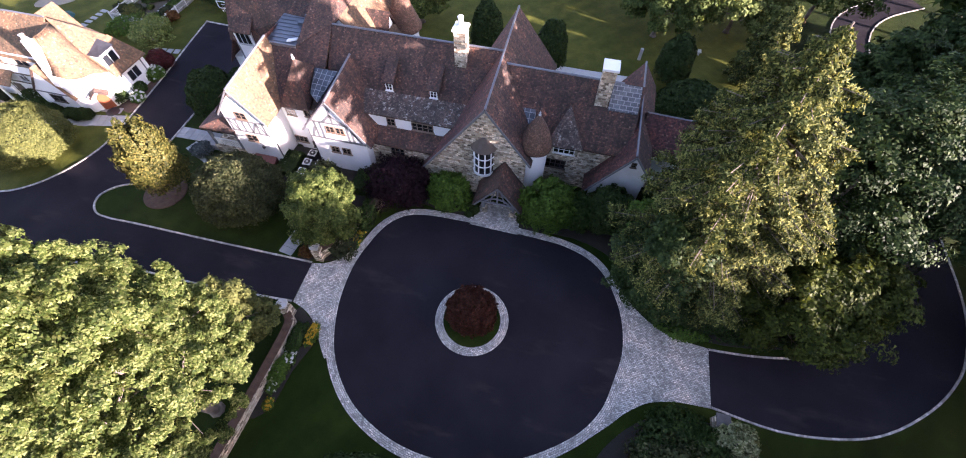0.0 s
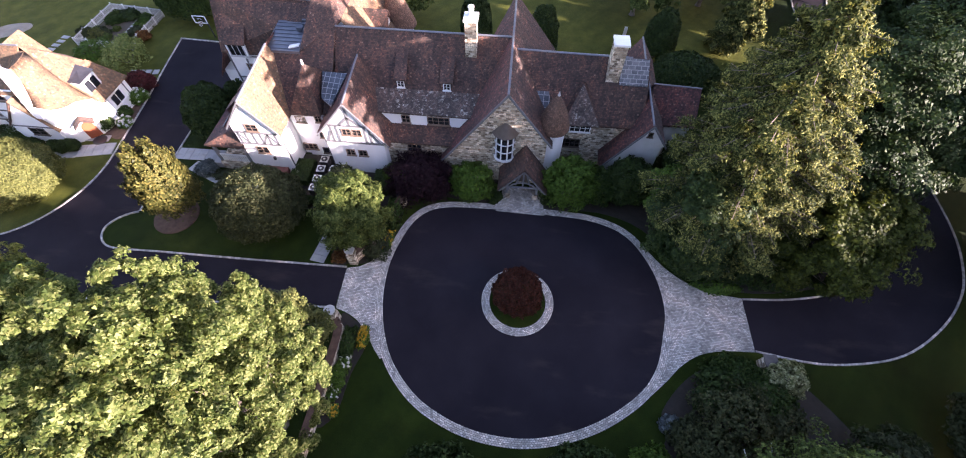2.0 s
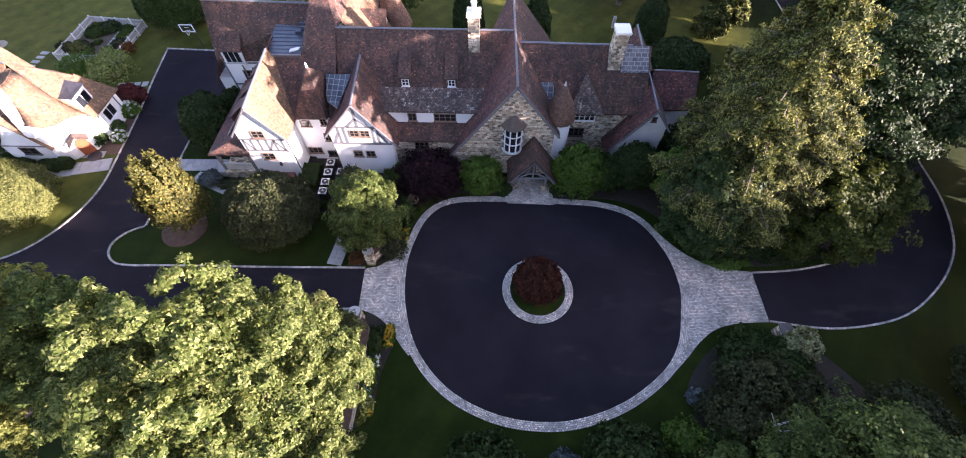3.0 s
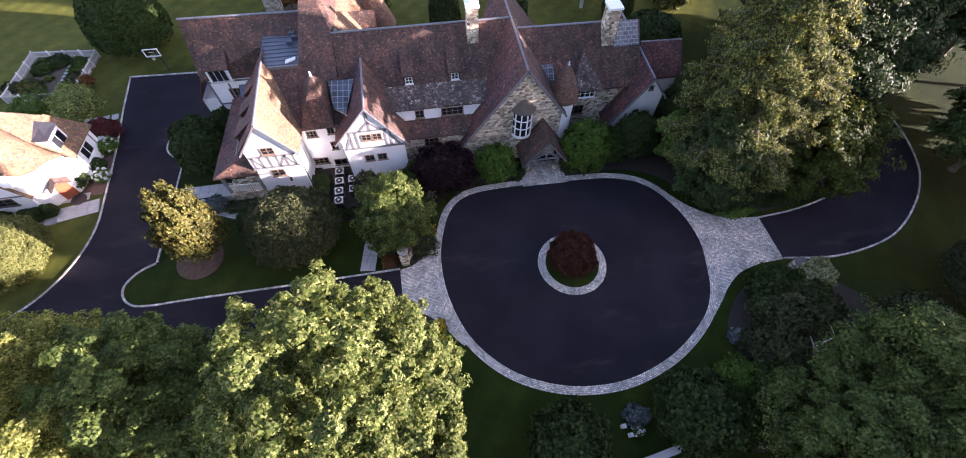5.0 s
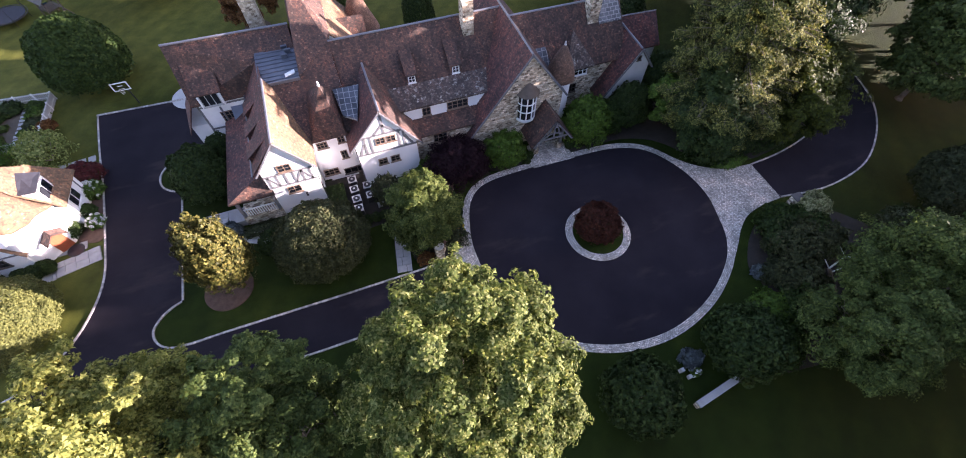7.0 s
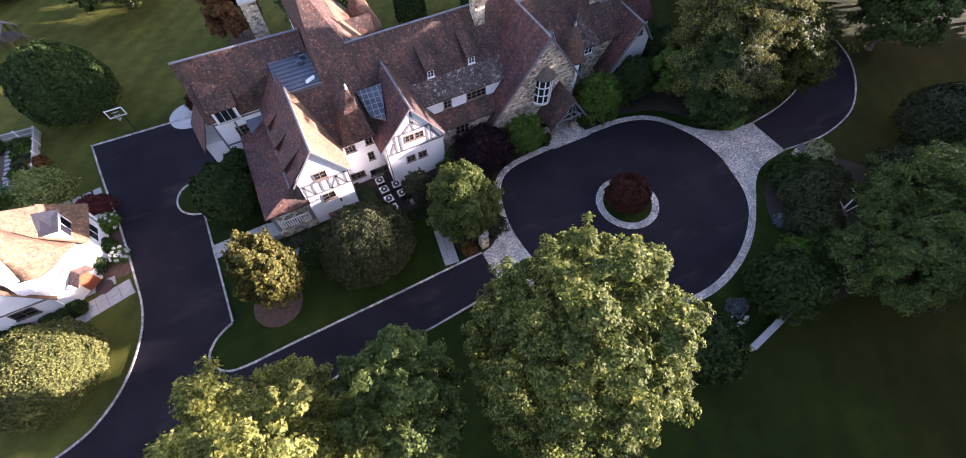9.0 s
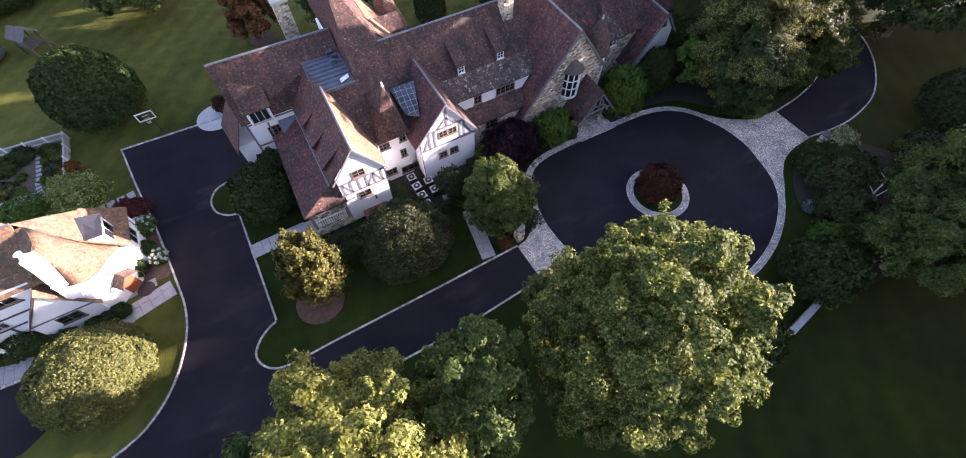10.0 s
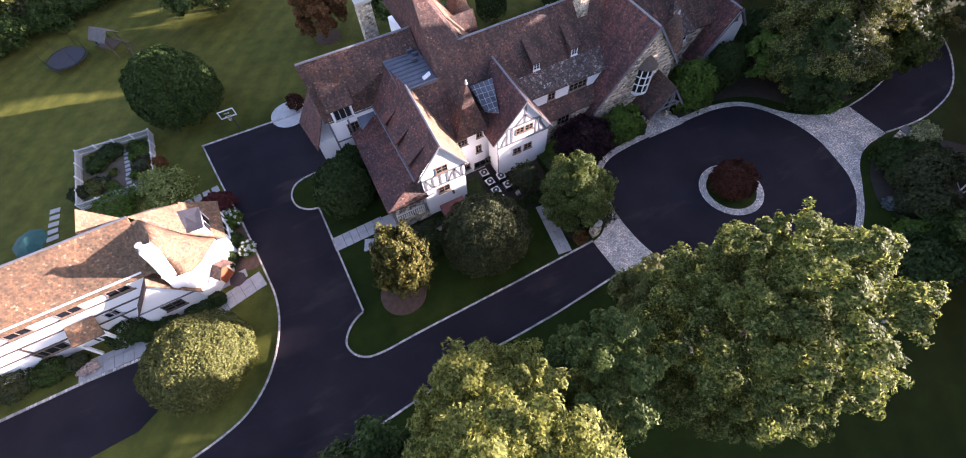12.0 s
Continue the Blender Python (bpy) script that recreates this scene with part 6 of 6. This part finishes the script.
shrub("border_shrub", "pale grey-green hosta at the bed's edge", (12.9, -9.6), (0.9, 0.8, 0.7), BLUE_LEAF, 0.2, 700, 0.2, "bush", "border shrubs")
shrub("round_shrub", "dense dark green clipped hedge on the rear lawn", (19.8, 33.0), (4.6, 3.8, 4.6), BOX_AND_SHADED_LEAF, 0.22, 9000, 0.06)
shrub("round_shrub", "rounded dark evergreen behind the house", (17.3, 39.6), (2.3, 2.3, 7.0), BOX_AND_SHADED_LEAF, 0.2, 8000, 0.08)
shrub("round_shrub", "upright dark evergreen on the rear lawn", (1.1, 38.0), (2.2, 2.2, 7.5), BOX_AND_SHADED_LEAF, 0.2, 7000, 0.07)
shrub("round_shrub", "upright dark evergreen on the rear lawn", (-8.2, 40.5), (2.3, 2.3, 7.0), BOX_AND_SHADED_LEAF, 0.2, 7000, 0.07)
for x, y, r, h in ((-74, 73.5, 4.5, 4.5), (-68, 75.5, 4, 4), (-80, 71, 5, 6), (-62.5, 78, 4, 4), (-87, 68, 6, 8), (-56, 81, 4.5, 5), (-49, 84, 5, 6), (-71, 80, 5.5, 8), (-78, 79, 6, 9), (-93, 63, 6, 9), (-64, 83, 6, 8)):
    shrub("wood_edge_shrub", "dense shrub at the edge of the wood", (x, y), (r, r, h), MAPLE_DEEP if r < 5.5 else DARK_LEAF, 0.3, 5000, 0.25, "bush", "wood edge shrubs")
shrub("maroon_shrub", "dark maroon shrub on the round pad", (-39.0, 37.2), (1.0, 1.0, 2.2), MAROON_LEAF, 0.14, 2000, 0.2)

gr = random.Random(5)
for k in range(22):
    x, y = (gr.uniform(-64.4, -61.2) if k % 2 else gr.uniform(-59.4, -57.6)), gr.uniform(34.2, 41.4)
    r = gr.uniform(0.35, 0.8)
    shrub("garden_plant", "leafy green plant in the kitchen garden", (x, y), (r, r, r * gr.uniform(0.9, 1.5)), (FRESH_LEAF, MAPLE_MID, PALE_LEAF, OLIVE_LEAF)[k % 4], 0.14, 700, 0.35, "plant", "kitchen garden plants", False)

# clipped hedges
def hedge(label, x0, x1, y0, y1, h, group):
    t = thing("hedge", label, "hedge", group)
    n = int(900 * ((x1 - x0) * (y1 - y0) + 2 * h * (x1 - x0 + y1 - y0)))
    p = rng.uniform(0, 1, (n, 3)) * np.array([x1 - x0, y1 - y0, h]) + np.array([x0, y0, 0])
    c = np.array([(x0 + x1) / 2, (y0 + y1) / 2, h / 2])
    q = (p - c) / (np.array([x1 - x0, y1 - y0, h]) / 2)
    k = np.argmax(np.abs(q) * np.array([1, 1, 1.15]), 1)
    nr = np.zeros_like(q)
    nr[np.arange(n), k] = np.sign(q[np.arange(n), k])
    near = np.max(np.abs(q), 1) > 0.75
    leaf_mesh("foliage", p[near], (nr + rng.normal(size=q.shape) * 0.4)[near], 0.1, BOX_AND_SHADED_LEAF, t)


hedge("square clipped box hedge below the house wall", -26.2, -24.0, 11.6, 14.9, 0.9, "box hedges")
for k in range(7):
    shrub("hedge_ball", "clipped box ball in a row before the cooling units", (-24.2 + 0.92 * k, 9.4 + 0.02 * k), (0.55, 0.55, 0.95), BOX_AND_SHADED_LEAF, 0.1, 1300, 0.05, "bush", "hedge balls", False)
hedge("square clipped hedge by the half-timbered gable", -16.6, -15.0, 11.0, 13.9, 1.3, "box hedges")
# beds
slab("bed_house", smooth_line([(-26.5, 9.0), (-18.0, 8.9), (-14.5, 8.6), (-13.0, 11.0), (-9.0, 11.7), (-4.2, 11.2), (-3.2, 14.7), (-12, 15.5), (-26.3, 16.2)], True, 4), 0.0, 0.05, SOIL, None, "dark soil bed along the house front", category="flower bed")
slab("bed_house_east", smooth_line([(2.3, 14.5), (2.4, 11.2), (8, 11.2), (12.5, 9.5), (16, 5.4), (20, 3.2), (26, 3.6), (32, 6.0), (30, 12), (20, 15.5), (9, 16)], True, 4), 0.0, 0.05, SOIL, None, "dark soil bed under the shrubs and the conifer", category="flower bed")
slab("bed_wall_south", smooth_line([(-16.3, -3.4), (-14.9, -3.3), (-13.6, -4.4), (-13.2, -5.6), (-13.9, -8.2), (-14.3, -11.5), (-16.0, -12.0)], True, 4), 0.0, 0.05, SOIL, None, "planted bed between the garden wall and the lawn", category="flower bed")
slab("bed_wall_north", smooth_line([(-16.6, 2.5), (-15.2, 2.7), (-13.8, 4.6), (-13.0, 6.6), (-12.9, 9.0), (-14.0, 9.4), (-19.0, 8.5), (-18.6, 2.4)], True, 4), 0.0, 0.045, SOIL, None, "planted bed below the small tree", category="flower bed")
slab("bed_south_east", smooth_line([(15.0, -5.6), (18, -4.2), (23, -4.3), (27, -8), (30, -14), (24, -18), (9, -18.5), (10.5, -14), (12.4, -10.8), (12.4, -8.6)], True, 4), 0.0, 0.05, SOIL, None, "dark bed under the shaded border shrubs", category="flower bed")
slab("bed_garden", [(-65.2, 33.6), (-57.0, 33.2), (-56.9, 41.8), (-65.1, 42.5)], 0.0, 0.05, GARDEN_SOIL, None, "dry soil of the fenced kitchen garden", category="flower bed")
slab("bed_court", smooth_line([(-50.6, 26.9), (-49.7, 24.0), (-49.0, 19.5), (-48.8, 16.6), (-50.0, 16.4), (-51.4, 17.5), (-51.8, 24.5), (-51.9, 27.0)], True, 4), 0.0, 0.045, MULCH, None, "mulched bed along the court kerb", category="flower bed")
slab("bed_gravel", smooth_line([(-79.5, 33.5), (-77.0, 34.4), (-75.0, 36.6), (-76.0, 38.0), (-79.0, 37.2), (-80.5, 35.0)], True, 4), 0.0, 0.04, GRAVEL, None, "pale brown gravel oval on the west lawn", category="gravel")
slab("pavement_terrace", [(0.5, 36.6), (12.5, 36.6), (12.5, 39.4), (0.5, 39.4)], 0.0, 0.06, CONCRETE, None, "pale stone terrace behind the house", category="paving")


def flower_drift(label, x, y, rx, ry, h, material, n, name="flower_patch"):
    t = shrub(name, label, (x, y), (rx, ry, h), FRESH_LEAF, 0.1, 1200, 0.3, "flowers", "flower patches", False)
    p = rng.uniform(-1, 1, (n, 2)) * 0.9
    c = np.column_stack([x + p[:, 0] * rx, y + p[:, 1] * ry, h * (1.05 - 0.5 * (p ** 2).sum(1)) + rng.uniform(-0.05, 0.1, n)])
    pos, nrm = clump_leaves(c, np.full(n, 0.12), 14)
    leaf_mesh("blossom", pos, nrm, 0.1, material, t, 1.0)


flower_drift("bright yellow flowers at the bed's edge", -13.6, -4.9, 0.5, 1.1, 0.6, YELLOW_BLOOM, 60)
flower_drift("white flowers before the garden wall", -14.6, -7.4, 0.6, 0.9, 0.7, WHITE_BLOOM, 30)
flower_drift("scattered white flowers before the wall", -14.9, -9.6, 0.6, 0.9, 0.6, WHITE_BLOOM, 18)
flower_drift("orange and yellow flowers low in the bed", -14.5, -11.2, 0.4, 0.5, 0.5, YELLOW_BLOOM, 14)
flower_drift("yellow flowers beside the sett apron", -13.5, 5.4, 0.5, 1.3, 0.7, YELLOW_BLOOM, 45)
flower_drift("white flowers by the low stone wall", 1.2, -15.7, 0.5, 0.4, 0.5, WHITE_BLOOM, 10)
shrub("shrub", "green bed plants along the garden wall", (-14.8, -5.6), (0.9, 1.4, 1.0), MAPLE_DEEP, 0.13, 2400, 0.3, "plants")
shrub("shrub", "fresh green plants along the garden wall", (-14.9, -8.6), (0.8, 1.2, 1.1), FRESH_LEAF, 0.13, 2200, 0.3, "plants")
shrub("shrub", "loose green plants on the curved wall", (-14.6, 4.4), (1.4, 1.6, 1.5), DARK_LEAF, 0.14, 3200, 0.35, "plants")
shrub("shrub", "green climbing plants on the curved wall", (-13.6, 8.2), (0.9, 1.9, 1.8), MAPLE_DEEP, 0.14, 3600, 0.3, "plants")
shrub("shrub", "low russet shrub at the path's end", (-17.9, 2.9), (0.8, 0.7, 0.9), ORANGE_LEAF, 0.12, 1500, 0.2)
shrub("shrub", "mixed bed plants below the round shrub", (1.4, -14.6), (1.0, 0.8, 0.9), BLUE_LEAF, 0.16, 1800, 0.35, "plants")

# ---------------------------------------------------------------- garden walls, piers, urns
def garden_wall(label, line, h, w=0.55):
    p = smooth_line(line, False, 4)
    t = thing("garden_wall", label, "wall", "garden walls", "", (*p[0], 0))
    bm, cap = bmesh.new(), bmesh.new()
    for (ax, ay), (bx, by) in zip(p, p[1:]):
        d = Vector((bx - ax, by - ay)).normalized()
        s = Vector((-d.y, d.x)) * w / 2
        o = Vector((p[0][0], p[0][1], 0))
        for m, z0, z1, k in ((bm, 0, h, 1.0), (cap, h, h + 0.12, 1.25)):
            add_prism(m, [Vector((ax - s.x * k, ay - s.y * k, z0)) - o, Vector((bx - s.x * k, by - s.y * k, z0)) - o, Vector((bx + s.x * k, by + s.y * k, z0)) - o, Vector((ax + s.x * k, ay + s.y * k, z0)) - o], (0, 0, z1 - z0))
    part("wall_body", bm, STONE, t)
    part("coping", cap, MULCH if h > 1.2 else FLAG, t, "weathered brown coping")
    return t


garden_wall("fieldstone garden wall with weathered brown top", [(-16.2, -3.9), (-15.6, -4.8), (-15.6, -8.0), (-15.8, -12.5), (-16.0, -16.0)], 1.3)
garden_wall("curved fieldstone garden wall among plants", [(-16.3, 2.8), (-15.2, 4.6), (-14.0, 7.4), (-12.8, 10.6)], 1.3)
garden_wall("low pale stone wall in the shaded border", [(-0.4, -18.1), (2.8, -17.6), (6.4, -17.0)], 0.7, 0.45)


def urn(label, x, y, z):
    t = thing("garden_urn", label, "urn", "garden urns", "", (x, y, 0))
    part("pedestal", box((-0.4, -0.4, 0), (0.4, 0.4, z)), STONE, t)
    part("bowl", lathe([(0.22, 0), (0.16, 0.12), (0.2, 0.2), (0.42, 0.5), (0.52, 0.62), (0.5, 0.68), (0.36, 0.6), (0.05, 0.45)], (0, 0, z), 20), CONCRETE, t, "pale stone urn bowl", True)


urn("pale stone urn on a pier beside the drive", -16.4, 2.7, 1.7)
urn("pale stone urn on a pier beside the drive", -16.5, -3.5, 1.7)
pier = thing("stone_pier", "square fieldstone gate pier with flat grey cap", "pier", "", "", (21.6, -3.9, 0))
part("shaft", box((-0.42, -0.4, 0), (0.42, 0.4, 1.4)), STONE, pier)
part("cap", box((-0.55, -0.52, 1.4), (0.55, 0.52, 1.54)), PLANK, pier, "flat grey capstone")

shrub("shrub", "dark green shrub beside the stone pier", (18.6, -5.2), (2.6, 1.6, 2.0), MAPLE_DEEP, 0.16, 5200, 0.25)

# dead branches and pale stones in the shaded border
dead = thing("dead_branch", "bleached grey dead branch leaning among the border shrubs", "branch", "", "", (17.6, -12.4, 0))
bm = bmesh.new()
add_limb(bm, (0.9, -1.3, 0.0), (-0.4, 0.4, 2.6), 0.26, 0.16, 8)
part("stem", bm, BARK, dead)
bm = bmesh.new()
for a, b, r in (((-0.4, 0.4, 2.6), (0.9, 0.7, 3.6), 0.09), ((0.9, 0.7, 3.6), (2.0, 0.2, 3.5), 0.06), ((0.9, 0.7, 3.6), (0.8, 1.6, 4.0), 0.05), ((-0.1, 0.1, 2.2), (1.4, -0.1, 3.1), 0.07), ((1.4, -0.1, 3.1), (2.3, -0.9, 3.0), 0.05), ((-0.4, 0.4, 2.6), (-0.9, 1.1, 3.4), 0.06)):
    add_limb(bm, a, b, r, r * 0.6, 6)
part("twigs", bm, CONCRETE, dead, "pale bare twigs")
for x, y, h in ((0.1, -15.2, 0.55), (0.5, -15.9, 0.4)):
    st = thing("garden_stone", "small upright pale stone at the bed's edge", "stone", "garden stones", "", (x, y, 0))
    part("block", prism([(-0.17, -0.14, 0), (0.18, -0.15, 0), (0.16, 0.15, 0), (-0.15, 0.16, 0)], (0.02, 0.01, h)), CONCRETE, st)

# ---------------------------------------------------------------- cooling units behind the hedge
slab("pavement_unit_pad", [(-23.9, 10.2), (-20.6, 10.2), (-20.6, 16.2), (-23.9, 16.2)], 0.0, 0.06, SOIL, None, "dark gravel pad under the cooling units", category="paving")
unit = thing("cooling_unit", "grey outdoor cooling unit with round fan grille", "air conditioner", "cooling units", "", (-22.95, 14.9, 0.06))
part("cabinet", box((-0.42, -0.42, 0), (0.42, 0.42, 0.85)), BLACK_METAL, unit)
part("top_frame", box((-0.45, -0.45, 0.85), (0.45, 0.45, 0.92)), PALE_METAL, unit, "pale top plate")
part("fan_grille", lathe([(0.36, 0), (0.36, 0.05), (0.3, 0.06), (0.1, 0.05)], (0, 0, 0.92), 20), BLACK_METAL, unit, "round black fan grille")
part("fan_hub", lathe([(0.12, 0), (0.1, 0.05)], (0, 0, 0.975), 12), PALE_METAL, unit)
for x, y in ((-22.95, 13.5), (-22.95, 12.1), (-22.95, 10.8), (-21.5, 13.6), (-21.4, 12.2)):
    copy_thing(unit, pose(x, y, 0.06, 0, 0, random.uniform(-6, 6)))
box_ob = thing("utility_box", "small pale grey utility box", "utility box", "", "", (-20.6, 11.0, 0))
part("body", box((-0.4, -0.25, 0), (0.4, 0.25, 0.5)), PALE_METAL, box_ob)

# ---------------------------------------------------------------- basketball hoop
hoop = thing("basketball_hoop", "basketball hoop with white framed clear backboard on a pole", "basketball hoop", "", "", (-46.6, 37.5, 0))
bm = bmesh.new()
add_limb(bm, (0, 0, 0), (0, 0, 2.6), 0.08, 0.08, 8)
add_limb(bm, (0, 0, 2.5), (0.05, -1.0, 3.3), 0.06, 0.05, 8)
add_limb(bm, (0, 0, 1.9), (0.05, -1.0, 3.0), 0.05, 0.04, 8)
part("pole", bm, BLACK_METAL, hoop)
bd = part("backboard", box((-0.9, -1.12, 2.9), (0.9, -1.08, 3.95)), CLEAR, hoop, "clear backboard with white frame")
for a, b in (((-0.92, -1.14, 2.88), (0.92, -1.06, 2.98)), ((-0.92, -1.14, 3.87), (0.92, -1.06, 3.97)), ((-0.92, -1.14, 2.98), (-0.82, -1.06, 3.87)), ((0.82, -1.14, 2.98), (0.92, -1.06, 3.87)), ((-0.32, -1.15, 3.1), (0.32, -1.13, 3.16)), ((-0.32, -1.15, 3.5), (0.32, -1.13, 3.56))):
    part("board_frame", box(a, b), WHITE_PAINT, bd)
bm = bmesh.new()
for k in range(16):
    a, b = 2 * math.pi * k / 16, 2 * math.pi * (k + 1) / 16
    add_limb(bm, (0.23 * math.cos(a), -1.42 + 0.23 * math.sin(a), 3.05), (0.23 * math.cos(b), -1.42 + 0.23 * math.sin(b), 3.05), 0.016, 0.016, 5)
rim = part("rim", bm, DOOR_RED, hoop, "orange-red rim")
bm = bmesh.new()
for k in range(12):
    a = 2 * math.pi * k / 12
    add_limb(bm, (0.22 * math.cos(a), -1.42 + 0.22 * math.sin(a), 3.04), (0.13 * math.cos(a + 0.4), -1.42 + 0.13 * math.sin(a + 0.4), 2.62), 0.01, 0.01, 4)
part("net", bm, WHITE_PAINT, rim)

# ---------------------------------------------------------------- kitchen garden fence
fence = thing("garden_fence", "weathered grey-white picket fence round the kitchen garden", "fence", "", "", (-61, 38, 0))
CORN = [(-65.3, 42.7), (-56.8, 41.9), (-57.0, 33.2), (-65.4, 33.6)]
for i in range(4):
    (ax, ay), (bx, by) = CORN[i], CORN[(i + 1) % 4]
    d = Vector((bx - ax, by - ay))
    n = max(2, round(d.length / 2.2))
    u = d.normalized()
    for k in range(n):
        q = Vector((ax, ay)) + d * k / n
        part("post", box((q.x + 61 - 0.07, q.y - 38 - 0.07, 0), (q.x + 61 + 0.07, q.y - 38 + 0.07, 1.25)), WHITE_PAINT, fence)
    for z in (0.35, 1.0):
        s = Vector((-u.y, u.x)) * 0.03
        part("rail", prism([(ax + 61 - s.x, ay - 38 - s.y, z), (bx + 61 - s.x, by - 38 - s.y, z), (bx + 61 + s.x, by - 38 + s.y, z), (ax + 61 + s.x, ay - 38 + s.y, z)], (0, 0, 0.1)), WHITE_PAINT, fence)
    m = int(d.length / 0.22)
    for k in range(m):
        q = Vector((ax, ay)) + d * (k + 0.5) / m
        part("slat", box((q.x + 61 - 0.04, q.y - 38 - 0.05, 0.05), (q.x + 61 + 0.05, q.y - 38 + 0.05, 1.15)), GREY_PAINT, fence)

# ---------------------------------------------------------------- play things on the lawn
tr = thing("trampoline", "round black trampoline with net poles on the lawn", "trampoline", "", "", (-66.0, 63.6, 0))
part("mat", lathe([(2.45, 0.86), (2.45, 0.9)], (0, 0, 0), 32), TRAMP, tr)
bm = bmesh.new()
for k in range(24):
    a, b = 2 * math.pi * k / 24, 2 * math.pi * (k + 1) / 24
    add_limb(bm, (2.75 * math.cos(a), 2.75 * math.sin(a), 0.88), (2.75 * math.cos(b), 2.75 * math.sin(b), 0.88), 0.06, 0.06, 6)
part("ring", bm, BLACK_METAL, tr, "dark padded ring")
for k in range(6):
    a = 2 * math.pi * k / 6
    bm = bmesh.new()
    add_limb(bm, (2.75 * math.cos(a), 2.75 * math.sin(a), 0), (2.75 * math.cos(a), 2.75 * math.sin(a), 0.88), 0.04, 0.04, 6)
    part("leg", bm, BLACK_METAL, tr)
    bm = bmesh.new()
    add_limb(bm, (2.8 * math.cos(a), 2.8 * math.sin(a), 0.88), (2.85 * math.cos(a), 2.85 * math.sin(a), 2.7), 0.035, 0.03, 6)
    part("net_pole", bm, BLACK_METAL, tr)
ps = thing("play_set", "wooden play tower with grey plank roof and blue slide", "play set", "", "", (-59.6, 62.6, 0))
ps.rotation_euler = (0, 0, radians(-48))
for x in (-1.2, 1.2):
    for y in (-1.0, 1.0):
        part("post", box((x - 0.08, y - 0.08, 0), (x + 0.08, y + 0.08, 2.9)), TIMBER_DARK, ps)
part("deck", box((-1.3, -1.1, 1.4), (1.3, 1.1, 1.5)), TIMBER_DARK, ps)
for s in (-1, 1):
    part("roof_panel", prism([(-1.6, 0, 3.9), (1.6, 0, 3.9), (1.6, s * 1.4, 2.75), (-1.6, s * 1.4, 2.75)], (0, 0, -0.06)), PLANK, ps, "grey plank roof panel")
part("slide", prism([(-1.3, -0.4, 1.5), (-1.3, 0.4, 1.5), (-4.2, 0.6, 0.15), (-4.2, -0.2, 0.15)], (0, 0, 0.18)), BLUE, ps, "blue plastic slide")
bm = bmesh.new()
add_limb(bm, (1.2, 0, 2.7), (4.6, 0, 2.7), 0.09, 0.09, 6)
add_limb(bm, (4.6, 0, 2.7), (4.8, -1.3, 0), 0.08, 0.08, 6)
add_limb(bm, (4.6, 0, 2.7), (4.8, 1.3, 0), 0.08, 0.08, 6)
part("swing_beam", bm, TIMBER_DARK, ps)
for x in (2.2, 3.6):
    bm = bmesh.new()
    for s in (-0.25, 0.25):
        add_limb(bm, (x + s, 0, 2.7), (x + s, 0, 0.5), 0.015, 0.015, 4)
    add_box(bm, (x - 0.3, -0.12, 0.46), (x + 0.3, 0.12, 0.5))
    part("swing", bm, BLACK_METAL, ps)
um = thing("parasol", "open teal garden parasol by the cottage terrace", "parasol", "", "", (-69.2, 29.6, 0))
part("canopy", lathe([(1.75, 2.05), (1.7, 2.15), (0.9, 2.55), (0.05, 2.8)], (0, 0, 0), 8), TEAL, um)
part("pole", lathe([(0.03, 0.1), (0.03, 2.7)], (0, 0, 0), 8), GREY_PAINT, um)
part("foot", lathe([(0.35, 0), (0.3, 0.1)], (0, 0, 0), 14), BLACK_METAL, um)
bench = thing("stone_bench", "pale stone garden bench on the rear lawn", "bench", "", "", (20.9, 47.3, 0))
part("seat", box((-1.1, -0.4, 0.4), (1.1, 0.4, 0.52)), CONCRETE, bench)
for x in (-0.8, 0.8):
    part("support", box((x - 0.12, -0.35, 0), (x + 0.12, 0.35, 0.4)), CONCRETE, bench)
mark = thing("stone_marker", "slim pale stone post on the rear lawn", "post", "", "", (13.4, 43.8, 0))
part("post", box((-0.2, -0.2, 0), (0.2, 0.2, 1.7)), CONCRETE, mark)

# ---------------------------------------------------------------- unseen woods, added to shade the place from the east and south
# out of view; heights and gaps set where sun and sky light fall
for x, y, h, r in ((66, -60, 22, 9), (71, -49, 22, 9), (65, -40, 22, 9), (72, -32, 21, 9), (66, -25, 21.5, 9), (74, -21, 20, 8), (67, -16, 18.5, 7), (73, -9, 16, 7), (67, -4, 13, 5), (67, 1.8, 24, 4), (72, 7.5, 33, 3.6), (55, 22, 33, 5), (61, 24.5, 33, 5), (57, 43.5, 12, 5), (60, 49, 26, 7), (57, 58, 25, 7), (62, 67, 25, 7), (66, 80, 24, 8), (60, 9, 13, 6), (63, 17, 14, 6), (80, -38, 23, 9), (22, -39, 25, 8), (9, -42, 25, 8), (36, -43, 25, 8), (-4, -44, 24, 8), (50, -46, 22, 8)):
    broad_tree("shade_blocker_tree", "unseen tall dense tree added to block sun and sky light", (x, y), h, r, MAPLE_DEEP, 1.0, 40, 12, 0.02, 0.4, 0.28, group="wood trees")
